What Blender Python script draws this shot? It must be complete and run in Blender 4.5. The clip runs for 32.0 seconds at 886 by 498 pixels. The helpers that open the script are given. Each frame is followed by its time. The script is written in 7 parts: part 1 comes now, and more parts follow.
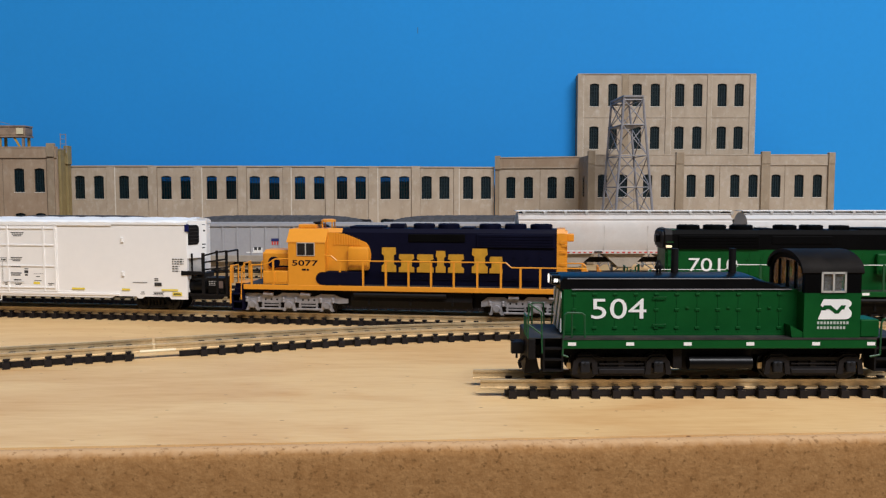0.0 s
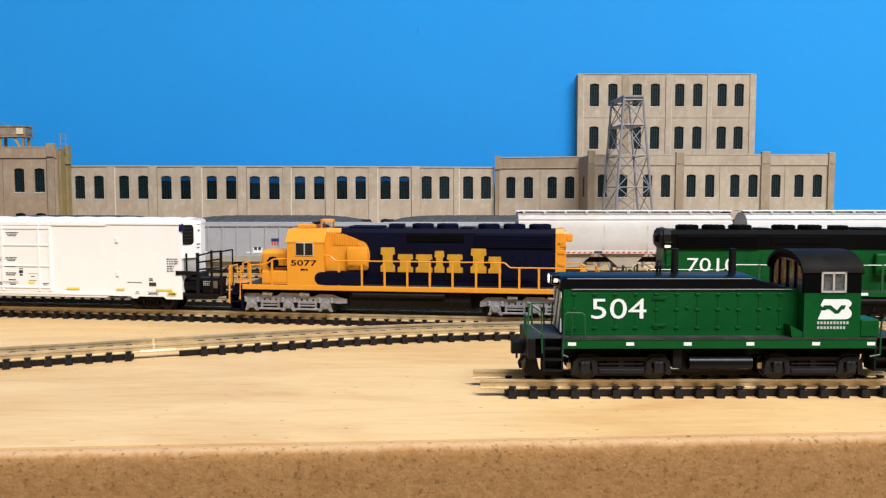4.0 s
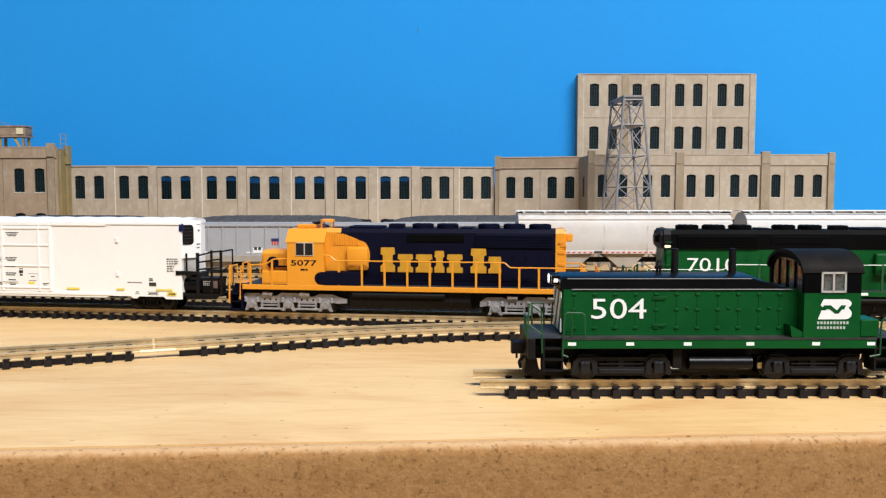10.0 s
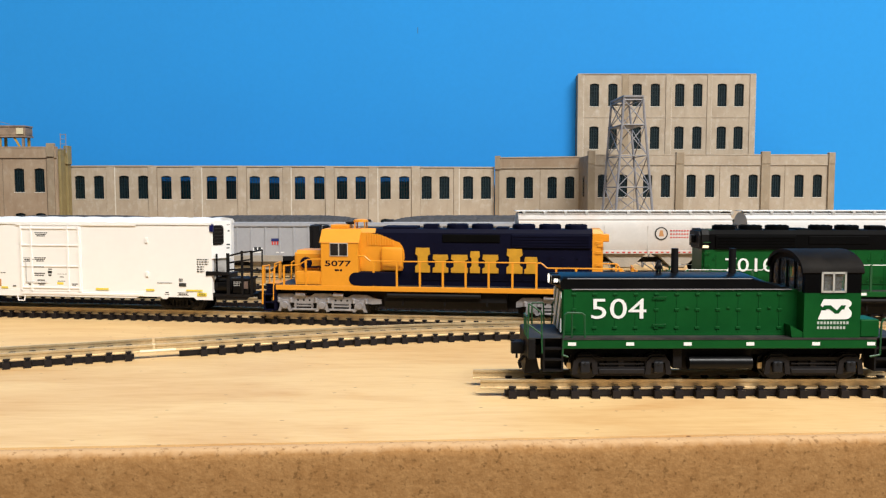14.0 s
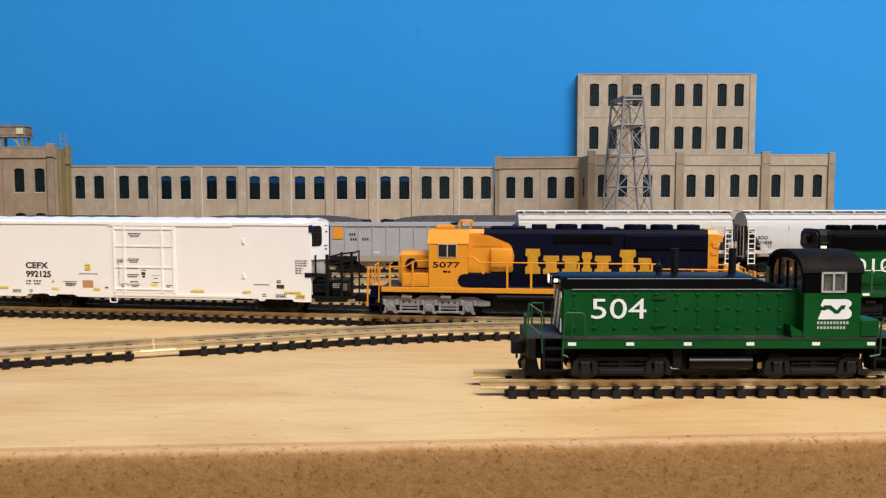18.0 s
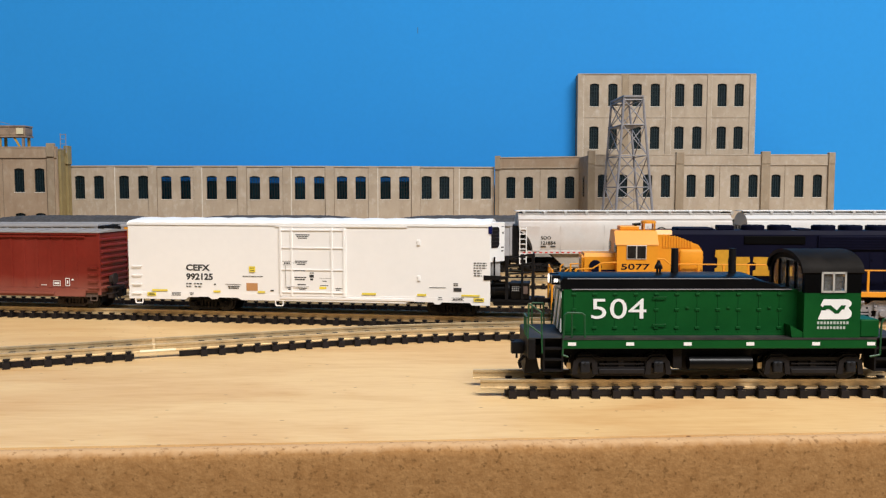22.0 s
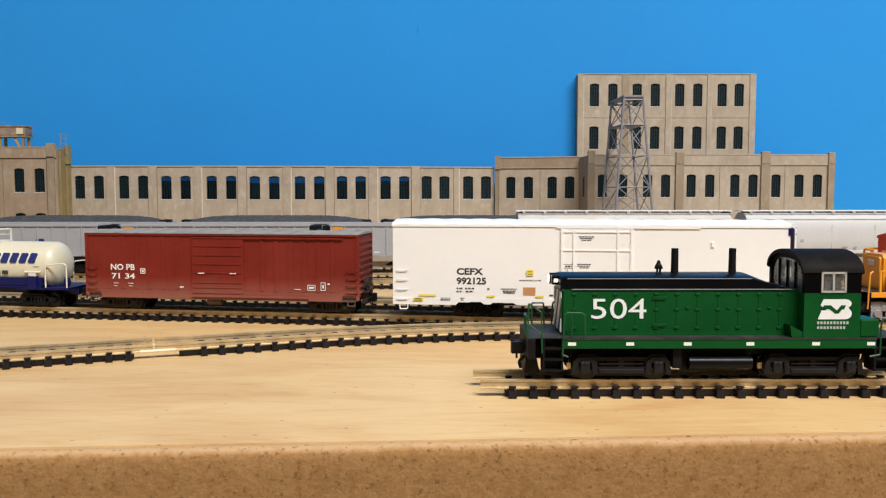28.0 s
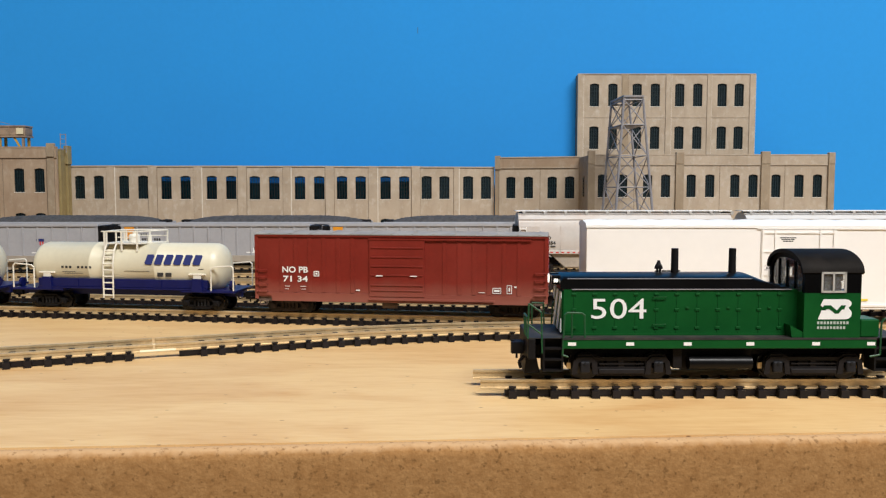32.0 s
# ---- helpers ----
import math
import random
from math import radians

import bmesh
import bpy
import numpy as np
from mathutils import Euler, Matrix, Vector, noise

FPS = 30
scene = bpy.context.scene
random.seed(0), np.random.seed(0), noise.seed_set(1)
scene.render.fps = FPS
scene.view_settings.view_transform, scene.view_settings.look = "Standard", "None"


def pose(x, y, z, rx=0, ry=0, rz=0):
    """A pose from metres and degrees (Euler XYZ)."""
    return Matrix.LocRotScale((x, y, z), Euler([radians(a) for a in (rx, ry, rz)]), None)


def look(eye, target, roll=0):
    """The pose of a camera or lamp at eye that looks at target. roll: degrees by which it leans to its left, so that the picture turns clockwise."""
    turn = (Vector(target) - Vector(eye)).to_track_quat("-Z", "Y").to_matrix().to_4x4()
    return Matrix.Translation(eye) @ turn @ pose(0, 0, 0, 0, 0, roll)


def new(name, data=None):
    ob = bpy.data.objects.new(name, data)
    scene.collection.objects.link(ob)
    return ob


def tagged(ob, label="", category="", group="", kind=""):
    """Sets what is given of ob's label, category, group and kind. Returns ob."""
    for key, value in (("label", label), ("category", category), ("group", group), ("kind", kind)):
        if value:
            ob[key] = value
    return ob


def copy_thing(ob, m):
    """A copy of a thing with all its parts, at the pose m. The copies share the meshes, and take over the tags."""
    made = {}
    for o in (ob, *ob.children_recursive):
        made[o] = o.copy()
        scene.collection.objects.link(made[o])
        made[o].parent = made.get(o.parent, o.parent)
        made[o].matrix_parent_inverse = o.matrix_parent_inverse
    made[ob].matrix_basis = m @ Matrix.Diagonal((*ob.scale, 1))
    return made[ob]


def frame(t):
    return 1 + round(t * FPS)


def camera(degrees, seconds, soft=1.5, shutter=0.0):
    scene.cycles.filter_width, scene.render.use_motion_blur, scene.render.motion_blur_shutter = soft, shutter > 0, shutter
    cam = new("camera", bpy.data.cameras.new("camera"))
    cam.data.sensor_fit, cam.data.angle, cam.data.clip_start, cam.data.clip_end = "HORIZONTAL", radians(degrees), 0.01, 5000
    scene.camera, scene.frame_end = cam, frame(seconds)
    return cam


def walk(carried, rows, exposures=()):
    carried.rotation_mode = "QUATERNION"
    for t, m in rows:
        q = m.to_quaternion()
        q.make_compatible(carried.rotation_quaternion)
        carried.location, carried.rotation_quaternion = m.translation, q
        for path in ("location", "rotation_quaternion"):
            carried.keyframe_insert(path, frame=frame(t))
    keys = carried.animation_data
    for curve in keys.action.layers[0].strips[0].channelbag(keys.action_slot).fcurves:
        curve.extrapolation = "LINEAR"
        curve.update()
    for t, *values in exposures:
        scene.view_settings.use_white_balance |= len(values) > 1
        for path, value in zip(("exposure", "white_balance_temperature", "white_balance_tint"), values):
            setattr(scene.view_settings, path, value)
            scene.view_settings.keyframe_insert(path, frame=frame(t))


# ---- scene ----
# Camera: still, a hand's width before the edge of the layout board
cam = camera(57.0, 32.0, soft=1.25)
EYE = (0.0, 0.0, 0.0453)
CAM_POSE = pose(*EYE, 90 - 4.08, 0, 0)
walk(cam, [(0, CAM_POSE), (32, CAM_POSE)],
     exposures=[(0.0, -0.58, 6270, 13), (0.5, -0.38, 6270, 11), (1.0, -0.15, 6270, 10), (1.5, -0.06, 6270, 10), (9.0, -0.06, 6270, 10), (11.2, -0.06, 6270, 10), (12.0, -0.06, 6620, 9), (14.0, -0.07, 6620, 9),
                (17.0, -0.09, 6620, 9.5), (17.5, -0.25, 6570, 11), (18.0, -0.34, 6530, 12.5), (19.0, -0.29, 6540, 12.5), (22.0, -0.28, 6560, 11.5), (24.0, -0.29, 6560, 10.5), (32.0, -0.30, 6560, 10.5)])

# Light: a room with long white ceiling lamps and pale walls
world = bpy.data.worlds.new("room_air")
world.use_nodes = True
world.node_tree.nodes["Background"].inputs[0].default_value = (0.9, 0.93, 1.0, 1)
world.node_tree.nodes["Background"].inputs[1].default_value = 0.02
scene.world = world


def ceiling_lamp(x, y, w, l, power):
    data = bpy.data.lights.new("ceiling_light", "AREA")
    data.shape, data.size, data.size_y, data.energy = "RECTANGLE", w, l, power
    data.color = (1.0, 0.985, 0.965)
    ob = new("ceiling_light", data)
    ob.matrix_world = look((x, y, 1.48), (x, y, 0))
    return ob


ceiling_lamp(-0.45, -0.80, 1.3, 0.4, 10)
ceiling_lamp(0.68, -0.70, 1.3, 0.4, 80)

# ---- helpers for building, all in millimetres ----
MM = 0.001
RT = 3.8  # rail top above the board


def mat(name, col, rough=0.5, metal=0.0, var=0.10, size=6.0, bump=0.0, fine=None, spec=0.5, rand=0.0, dirt=None, dirt_amount=0.0):
    """A painted or plain surface: broad and fine variation, size in mm."""
    m = bpy.data.materials.new(name)
    m.use_nodes = True
    nt = m.node_tree
    bs = nt.nodes["Principled BSDF"]
    bs.inputs["Roughness"].default_value = rough
    bs.inputs["Metallic"].default_value = metal
    bs.inputs["Specular IOR Level"].default_value = spec
    tc = nt.nodes.new("ShaderNodeTexCoord")
    n1 = nt.nodes.new("ShaderNodeTexNoise")
    n1.inputs["Scale"].default_value = 1000.0 / size
    n1.inputs["Detail"].default_value = 5
    n2 = nt.nodes.new("ShaderNodeTexNoise")
    n2.inputs["Scale"].default_value = 1000.0 / (fine or size / 9)
    n2.inputs["Detail"].default_value = 3
    nt.links.new(tc.outputs["Object"], n1.inputs["Vector"])
    nt.links.new(tc.outputs["Object"], n2.inputs["Vector"])
    r = nt.nodes.new("ShaderNodeMapRange")
    r.inputs["From Min"].default_value, r.inputs["From Max"].default_value = 0.3, 0.7
    r.inputs["To Min"].default_value, r.inputs["To Max"].default_value = 1 - var, 1 + var
    nt.links.new(n1.outputs["Fac"], r.inputs["Value"])
    r2 = nt.nodes.new("ShaderNodeMapRange")
    r2.inputs["From Min"].default_value, r2.inputs["From Max"].default_value = 0.3, 0.7
    r2.inputs["To Min"].default_value, r2.inputs["To Max"].default_value = 1 - var * 0.5, 1 + var * 0.5
    nt.links.new(n2.outputs["Fac"], r2.inputs["Value"])
    mul = nt.nodes.new("ShaderNodeMath")
    mul.operation = "MULTIPLY"
    nt.links.new(r.outputs[0], mul.inputs[0])
    nt.links.new(r2.outputs[0], mul.inputs[1])
    fac = mul.outputs[0]
    if rand:
        oi = nt.nodes.new("ShaderNodeObjectInfo")
        rr = nt.nodes.new("ShaderNodeMapRange")
        rr.inputs["To Min"].default_value, rr.inputs["To Max"].default_value = 1 - rand, 1 + rand
        nt.links.new(oi.outputs["Random"], rr.inputs["Value"])
        m3 = nt.nodes.new("ShaderNodeMath")
        m3.operation = "MULTIPLY"
        nt.links.new(fac, m3.inputs[0])
        nt.links.new(rr.outputs[0], m3.inputs[1])
        fac = m3.outputs[0]
    sc = nt.nodes.new("ShaderNodeVectorMath")
    sc.operation = "SCALE"
    sc.inputs[0].default_value = col
    nt.links.new(fac, sc.inputs["Scale"])
    out = sc.outputs[0]
    if dirt:
        n3 = nt.nodes.new("ShaderNodeTexNoise")
        n3.inputs["Scale"].default_value = 1000.0 / (size * 2.2)
        n3.inputs["Detail"].default_value = 6
        n3.inputs["Roughness"].default_value = 0.65
        nt.links.new(tc.outputs["Object"], n3.inputs["Vector"])
        r4 = nt.nodes.new("ShaderNodeMapRange")
        r4.inputs["From Min"].default_value, r4.inputs["From Max"].default_value = 0.45, 0.75
        r4.inputs["To Max"].default_value = dirt_amount
        nt.links.new(n3.outputs["Fac"], r4.inputs["Value"])
        mx = nt.nodes.new("ShaderNodeMix")
        mx.data_type = "RGBA"
        nt.links.new(r4.outputs[0], mx.inputs["Factor"])
        nt.links.new(out, mx.inputs["A"])
        mx.inputs["B"].default_value = (*dirt, 1)
        out = mx.outputs["Result"]
    nt.links.new(out, bs.inputs["Base Color"])
    rg = nt.nodes.new("ShaderNodeMapRange")
    rg.inputs["To Min"].default_value, rg.inputs["To Max"].default_value = max(0.02, rough - 0.1), min(1, rough + 0.1)
    nt.links.new(n1.outputs["Fac"], rg.inputs["Value"])
    nt.links.new(rg.outputs[0], bs.inputs["Roughness"])
    if bump:
        bp = nt.nodes.new("ShaderNodeBump")
        bp.inputs["Strength"].default_value = bump
        bp.inputs["Distance"].default_value = 0.0003
        nt.links.new(n2.outputs["Fac"], bp.inputs["Height"])
        nt.links.new(bp.outputs[0], bs.inputs["Normal"])
    return m


def wood_mat(name, light, dark, knot):
    """Pine board: long grain along x, broad bands, small flecks."""
    m = bpy.data.materials.new(name)
    m.use_nodes = True
    nt = m.node_tree
    bs = nt.nodes["Principled BSDF"]
    bs.inputs["Roughness"].default_value = 0.55
    tc = nt.nodes.new("ShaderNodeTexCoord")

    def noise_at(sx, sy, detail, dist=0.0):
        mp = nt.nodes.new("ShaderNodeMapping")
        mp.inputs["Scale"].default_value = (sx, sy, sy)
        nt.links.new(tc.outputs["Object"], mp.inputs["Vector"])
        n = nt.nodes.new("ShaderNodeTexNoise")
        n.inputs["Scale"].default_value = 1.0
        n.inputs["Detail"].default_value = detail
        n.inputs["Distortion"].default_value = dist
        nt.links.new(mp.outputs[0], n.inputs["Vector"])
        return n.outputs["Fac"]

    broad, grain, fine = noise_at(9, 30, 6, 1.8), noise_at(26, 150, 8, 1.6), noise_at(160, 1100, 4)
    mapv = []
    for src, a, c, k in ((broad, 0.42, 0.70, 0.55), (grain, 0.48, 0.78, 0.40), (fine, 0.42, 0.7, 0.22)):
        r = nt.nodes.new("ShaderNodeMapRange")
        r.inputs["From Min"].default_value, r.inputs["From Max"].default_value = a, c
        r.inputs["To Max"].default_value = k
        nt.links.new(src, r.inputs["Value"])
        mapv.append(r.outputs[0])
    s = nt.nodes.new("ShaderNodeMath")
    nt.links.new(mapv[0], s.inputs[0])
    nt.links.new(mapv[1], s.inputs[1])
    s2 = nt.nodes.new("ShaderNodeMath")
    nt.links.new(s.outputs[0], s2.inputs[0])
    nt.links.new(mapv[2], s2.inputs[1])
    mx = nt.nodes.new("ShaderNodeMix")
    mx.data_type = "RGBA"
    nt.links.new(s2.outputs[0], mx.inputs["Factor"])
    mx.inputs["A"].default_value, mx.inputs["B"].default_value = (*light, 1), (*dark, 1)
    fl = nt.nodes.new("ShaderNodeTexVoronoi")
    mp = nt.nodes.new("ShaderNodeMapping")
    mp.inputs["Scale"].default_value = (28, 60, 60)
    nt.links.new(tc.outputs["Object"], mp.inputs["Vector"])
    nt.links.new(mp.outputs[0], fl.inputs["Vector"])
    fr = nt.nodes.new("ShaderNodeMapRange")
    fr.inputs["From Min"].default_value, fr.inputs["From Max"].default_value = 0.085, 0.04
    fr.inputs["To Max"].default_value = 0.8
    nt.links.new(fl.outputs["Distance"], fr.inputs["Value"])
    mk = nt.nodes.new("ShaderNodeMix")
    mk.data_type = "RGBA"
    nt.links.new(fr.outputs[0], mk.inputs["Factor"])
    nt.links.new(mx.outputs["Result"], mk.inputs["A"])
    mk.inputs["B"].default_value = (*knot, 1)
    nt.links.new(mk.outputs["Result"], bs.inputs["Base Color"])
    bp = nt.nodes.new("ShaderNodeBump")
    bp.inputs["Strength"].default_value, bp.inputs["Distance"].default_value = 0.15, 0.0003
    nt.links.new(grain, bp.inputs["Height"])
    nt.links.new(bp.outputs[0], bs.inputs["Normal"])
    return m


def concrete_mat(name, base, stain, pale):
    """Cast tan concrete: blotches, downward stains and pale bloom."""
    m = bpy.data.materials.new(name)
    m.use_nodes = True
    nt = m.node_tree
    bs = nt.nodes["Principled BSDF"]
    bs.inputs["Roughness"].default_value = 0.85
    bs.inputs["Specular IOR Level"].default_value = 0.25
    tc = nt.nodes.new("ShaderNodeTexCoord")
    oi = nt.nodes.new("ShaderNodeObjectInfo")
    shift = nt.nodes.new("ShaderNodeVectorMath")
    shift.operation = "MULTIPLY_ADD"
    nt.links.new(tc.outputs["Object"], shift.inputs[0])
    shift.inputs[1].default_value = (1, 1, 1)
    nt.links.new(oi.outputs["Random"], shift.inputs[2])

    def layer(scale, detail, lo, hi, top):
        mp = nt.nodes.new("ShaderNodeMapping")
        mp.inputs["Scale"].default_value = scale
        nt.links.new(shift.outputs[0], mp.inputs["Vector"])
        n = nt.nodes.new("ShaderNodeTexNoise")
        n.inputs["Scale"].default_value, n.inputs["Detail"].default_value, n.inputs["Roughness"].default_value = 1.0, detail, 0.62
        nt.links.new(mp.outputs[0], n.inputs["Vector"])
        r = nt.nodes.new("ShaderNodeMapRange")
        r.inputs["From Min"].default_value, r.inputs["From Max"].default_value, r.inputs["To Max"].default_value = lo, hi, top
        nt.links.new(n.outputs["Fac"], r.inputs["Value"])
        return r.outputs[0]

    col = None
    for fac, target in ((layer((60, 60, 60), 7, 0.38, 0.76, 0.75), stain), (layer((260, 260, 45), 5, 0.52, 0.78, 0.6), stain), (layer((260, 260, 170), 8, 0.52, 0.76, 0.55), pale), (layer((1500, 1500, 1500), 2, 0.3, 0.8, 0.22), stain)):
        mx = nt.nodes.new("ShaderNodeMix")
        mx.data_type = "RGBA"
        nt.links.new(fac, mx.inputs["Factor"])
        if col is None:
            mx.inputs["A"].default_value = (*base, 1)
        else:
            nt.links.new(col, mx.inputs["A"])
        mx.inputs["B"].default_value = (*target, 1)
        col = mx.outputs["Result"]
    nt.links.new(col, bs.inputs["Base Color"])
    return m


def fibre_mat(name, base, dark, pale, top):
    """Cut fibreboard: fine fluffy fibres with dark specks, paler on its upper side."""
    m = bpy.data.materials.new(name)
    m.use_nodes = True
    nt = m.node_tree
    bs = nt.nodes["Principled BSDF"]
    bs.inputs["Roughness"].default_value = 0.95
    bs.inputs["Specular IOR Level"].default_value = 0.1
    tc = nt.nodes.new("ShaderNodeTexCoord")

    def fibres(scale, lo, hi, most, detail=4):
        n = nt.nodes.new("ShaderNodeTexNoise")
        n.inputs["Scale"].default_value, n.inputs["Detail"].default_value = scale, detail
        nt.links.new(tc.outputs["Object"], n.inputs["Vector"])
        r = nt.nodes.new("ShaderNodeMapRange")
        r.inputs["From Min"].default_value, r.inputs["From Max"].default_value, r.inputs["To Max"].default_value = lo, hi, most
        nt.links.new(n.outputs["Fac"], r.inputs["Value"])
        return n.outputs["Fac"], r.outputs[0]

    def mix(fac, col, target):
        mx = nt.nodes.new("ShaderNodeMix")
        mx.data_type = "RGBA"
        nt.links.new(fac, mx.inputs["Factor"])
        nt.links.new(col, mx.inputs["A"])
        mx.inputs["B"].default_value = (*target, 1)
        return mx.outputs["Result"]

    start = nt.nodes.new("ShaderNodeRGB")
    start.outputs[0].default_value = (*base, 1)
    col = start.outputs[0]
    for scale, lo, hi, most, target in ((160, 0.35, 0.7, 0.4, pale), (650, 0.42, 0.7, 0.55, dark), (2100, 0.3, 0.8, 0.6, dark), (330, 0.50, 0.72, 0.35, dark)):
        col = mix(fibres(scale, lo, hi, most)[1], col, target)
    # paler where the face points up, with a ragged border
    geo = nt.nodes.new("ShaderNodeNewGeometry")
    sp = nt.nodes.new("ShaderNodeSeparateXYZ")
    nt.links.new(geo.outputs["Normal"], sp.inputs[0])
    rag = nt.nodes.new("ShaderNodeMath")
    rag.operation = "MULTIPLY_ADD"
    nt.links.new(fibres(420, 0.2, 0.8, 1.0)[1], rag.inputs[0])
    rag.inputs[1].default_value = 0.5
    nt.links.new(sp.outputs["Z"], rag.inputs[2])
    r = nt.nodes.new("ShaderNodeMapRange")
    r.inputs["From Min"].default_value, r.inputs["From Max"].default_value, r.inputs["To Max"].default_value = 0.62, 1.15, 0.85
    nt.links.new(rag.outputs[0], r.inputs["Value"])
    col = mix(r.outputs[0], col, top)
    for scale, lo, hi, most, k in ((1000, 0.585, 0.70, 0.62, 0.5), (480, 0.655, 0.73, 0.6, 0.45)):
        col = mix(fibres(scale, lo, hi, most)[1], col, tuple(c * k for c in dark))
    nt.links.new(col, bs.inputs["Base Color"])
    bp = nt.nodes.new("ShaderNodeBump")
    bp.inputs["Strength"].default_value, bp.inputs["Distance"].default_value = 0.4, 0.0003
    nt.links.new(fibres(1400, 0, 1, 1)[0], bp.inputs["Height"])
    nt.links.new(bp.outputs[0], bs.inputs["Normal"])
    return m


def glass_mat(name, col, rough=0.08):
    m = bpy.data.materials.new(name)
    m.use_nodes = True
    bs = m.node_tree.nodes["Principled BSDF"]
    bs.inputs["Base Color"].default_value = (*col, 1)
    bs.inputs["Roughness"].default_value = rough
    bs.inputs["Transmission Weight"].default_value = 1.0
    bs.inputs["IOR"].default_value = 1.2
    return m


def glow_mat(name, col, power):
    m = bpy.data.materials.new(name)
    m.use_nodes = True
    bs = m.node_tree.nodes["Principled BSDF"]
    bs.inputs["Base Color"].default_value = (*col, 1)
    bs.inputs["Emission Color"].default_value = (*col, 1)
    bs.inputs["Emission Strength"].default_value = power
    return m


def box(b, x0, x1, y0, y1, z0, z1, bev=0.0):
    vs = [b.verts.new((x, y, z)) for z in (z0, z1) for y in (y0, y1) for x in (x0, x1)]
    fs = [b.faces.new([vs[i] for i in q]) for q in ((0, 2, 3, 1), (4, 5, 7, 6), (0, 1, 5, 4), (2, 6, 7, 3), (0, 4, 6, 2), (1, 3, 7, 5))]
    if bev:
        bmesh.ops.bevel(b, geom=list({e for f in fs for e in f.edges}), offset=bev, segments=2, affect="EDGES", profile=0.5)
    return b


def prism(b, pts, axis, a, c):
    """Extrudes a flat outline along an axis. x: (y, z); y: (x, z); z: (x, y)."""
    def at(p, k):
        return {"x": (k, p[0], p[1]), "y": (p[0], k, p[1]), "z": (p[0], p[1], k)}[axis]
    u = [b.verts.new(at(p, a)) for p in pts]
    v = [b.verts.new(at(p, c)) for p in pts]
    n = len(pts)
    fs = [b.faces.new([u[i], u[(i + 1) % n], v[(i + 1) % n], v[i]]) for i in range(n)]
    fs += [b.faces.new(u[::-1]), b.faces.new(v)]
    bmesh.ops.recalc_face_normals(b, faces=fs)
    return b


def cyl(b, p0, p1, r0, r1=None, n=14):
    p0, p1 = Vector(p0), Vector(p1)
    r1 = r0 if r1 is None else r1
    d = (p1 - p0).normalized()
    a = d.orthogonal().normalized()
    c = d.cross(a)
    rings = []
    for p, r in ((p0, r0), (p1, r1)):
        rings.append([b.verts.new(p + (a * math.cos(k * 2 * math.pi / n) + c * math.sin(k * 2 * math.pi / n)) * r) for k in range(n)])
    fs = [b.faces.new([rings[0][k], rings[0][(k + 1) % n], rings[1][(k + 1) % n], rings[1][k]]) for k in range(n)]
    fs += [b.faces.new(rings[0][::-1]), b.faces.new(rings[1])]
    bmesh.ops.recalc_face_normals(b, faces=fs)
    return b


def rod(b, pts, r, n=6):
    for p, q in zip(pts, pts[1:]):
        cyl(b, p, q, r, n=n)
    return b


def lathe(b, prof, centre, n=32, axis="x"):
    """Turns (along, radius) pairs about an axis through centre."""
    cx, cy, cz = centre
    rings = []
    for s, r in prof:
        ring = []
        for k in range(n):
            a, q = r * math.cos(2 * math.pi * k / n), r * math.sin(2 * math.pi * k / n)
            ring.append(b.verts.new((cx + s, cy + a, cz + q) if axis == "x" else (cx + a, cy + q, cz + s) if axis == "z" else (cx + a, cy + s, cz + q)))
        rings.append(ring)
    fs = []
    for u, v in zip(rings, rings[1:]):
        fs += [b.faces.new([u[k], u[(k + 1) % n], v[(k + 1) % n], v[k]]) for k in range(n)]
    fs += [b.faces.new(rings[0][::-1]), b.faces.new(rings[-1])]
    bmesh.ops.recalc_face_normals(b, faces=fs)
    return b


def BM():
    return bmesh.new()


def mesh_of(name, b, material, smooth=False):
    for v in b.verts:
        v.co *= MM
    me = bpy.data.meshes.new(name)
    b.to_mesh(me)
    b.free()
    me.materials.append(material)
    if smooth:
        for p in me.polygons:
            p.use_smooth = True
        me.set_sharp_from_angle(angle=radians(40))
    return me


def part(name, b, material, parent=None, label="", smooth=False):
    ob = new(name, mesh_of(name, b, material, smooth))
    ob.parent = parent
    if label:
        ob["label"] = label
    return ob


def piece(name, me, parent, x, y, z, rz=0.0):
    ob = new(name, me)
    ob.parent = parent
    ob.location = (x * MM, y * MM, z * MM)
    ob.rotation_euler = (0, 0, rz)
    return ob


def thing(name, label, category, group="", kind="", m=None):
    ob = tagged(new(name), label, category, group, kind)
    ob.empty_display_size = 0.01
    if m is not None:
        ob.matrix_basis = m
    return ob


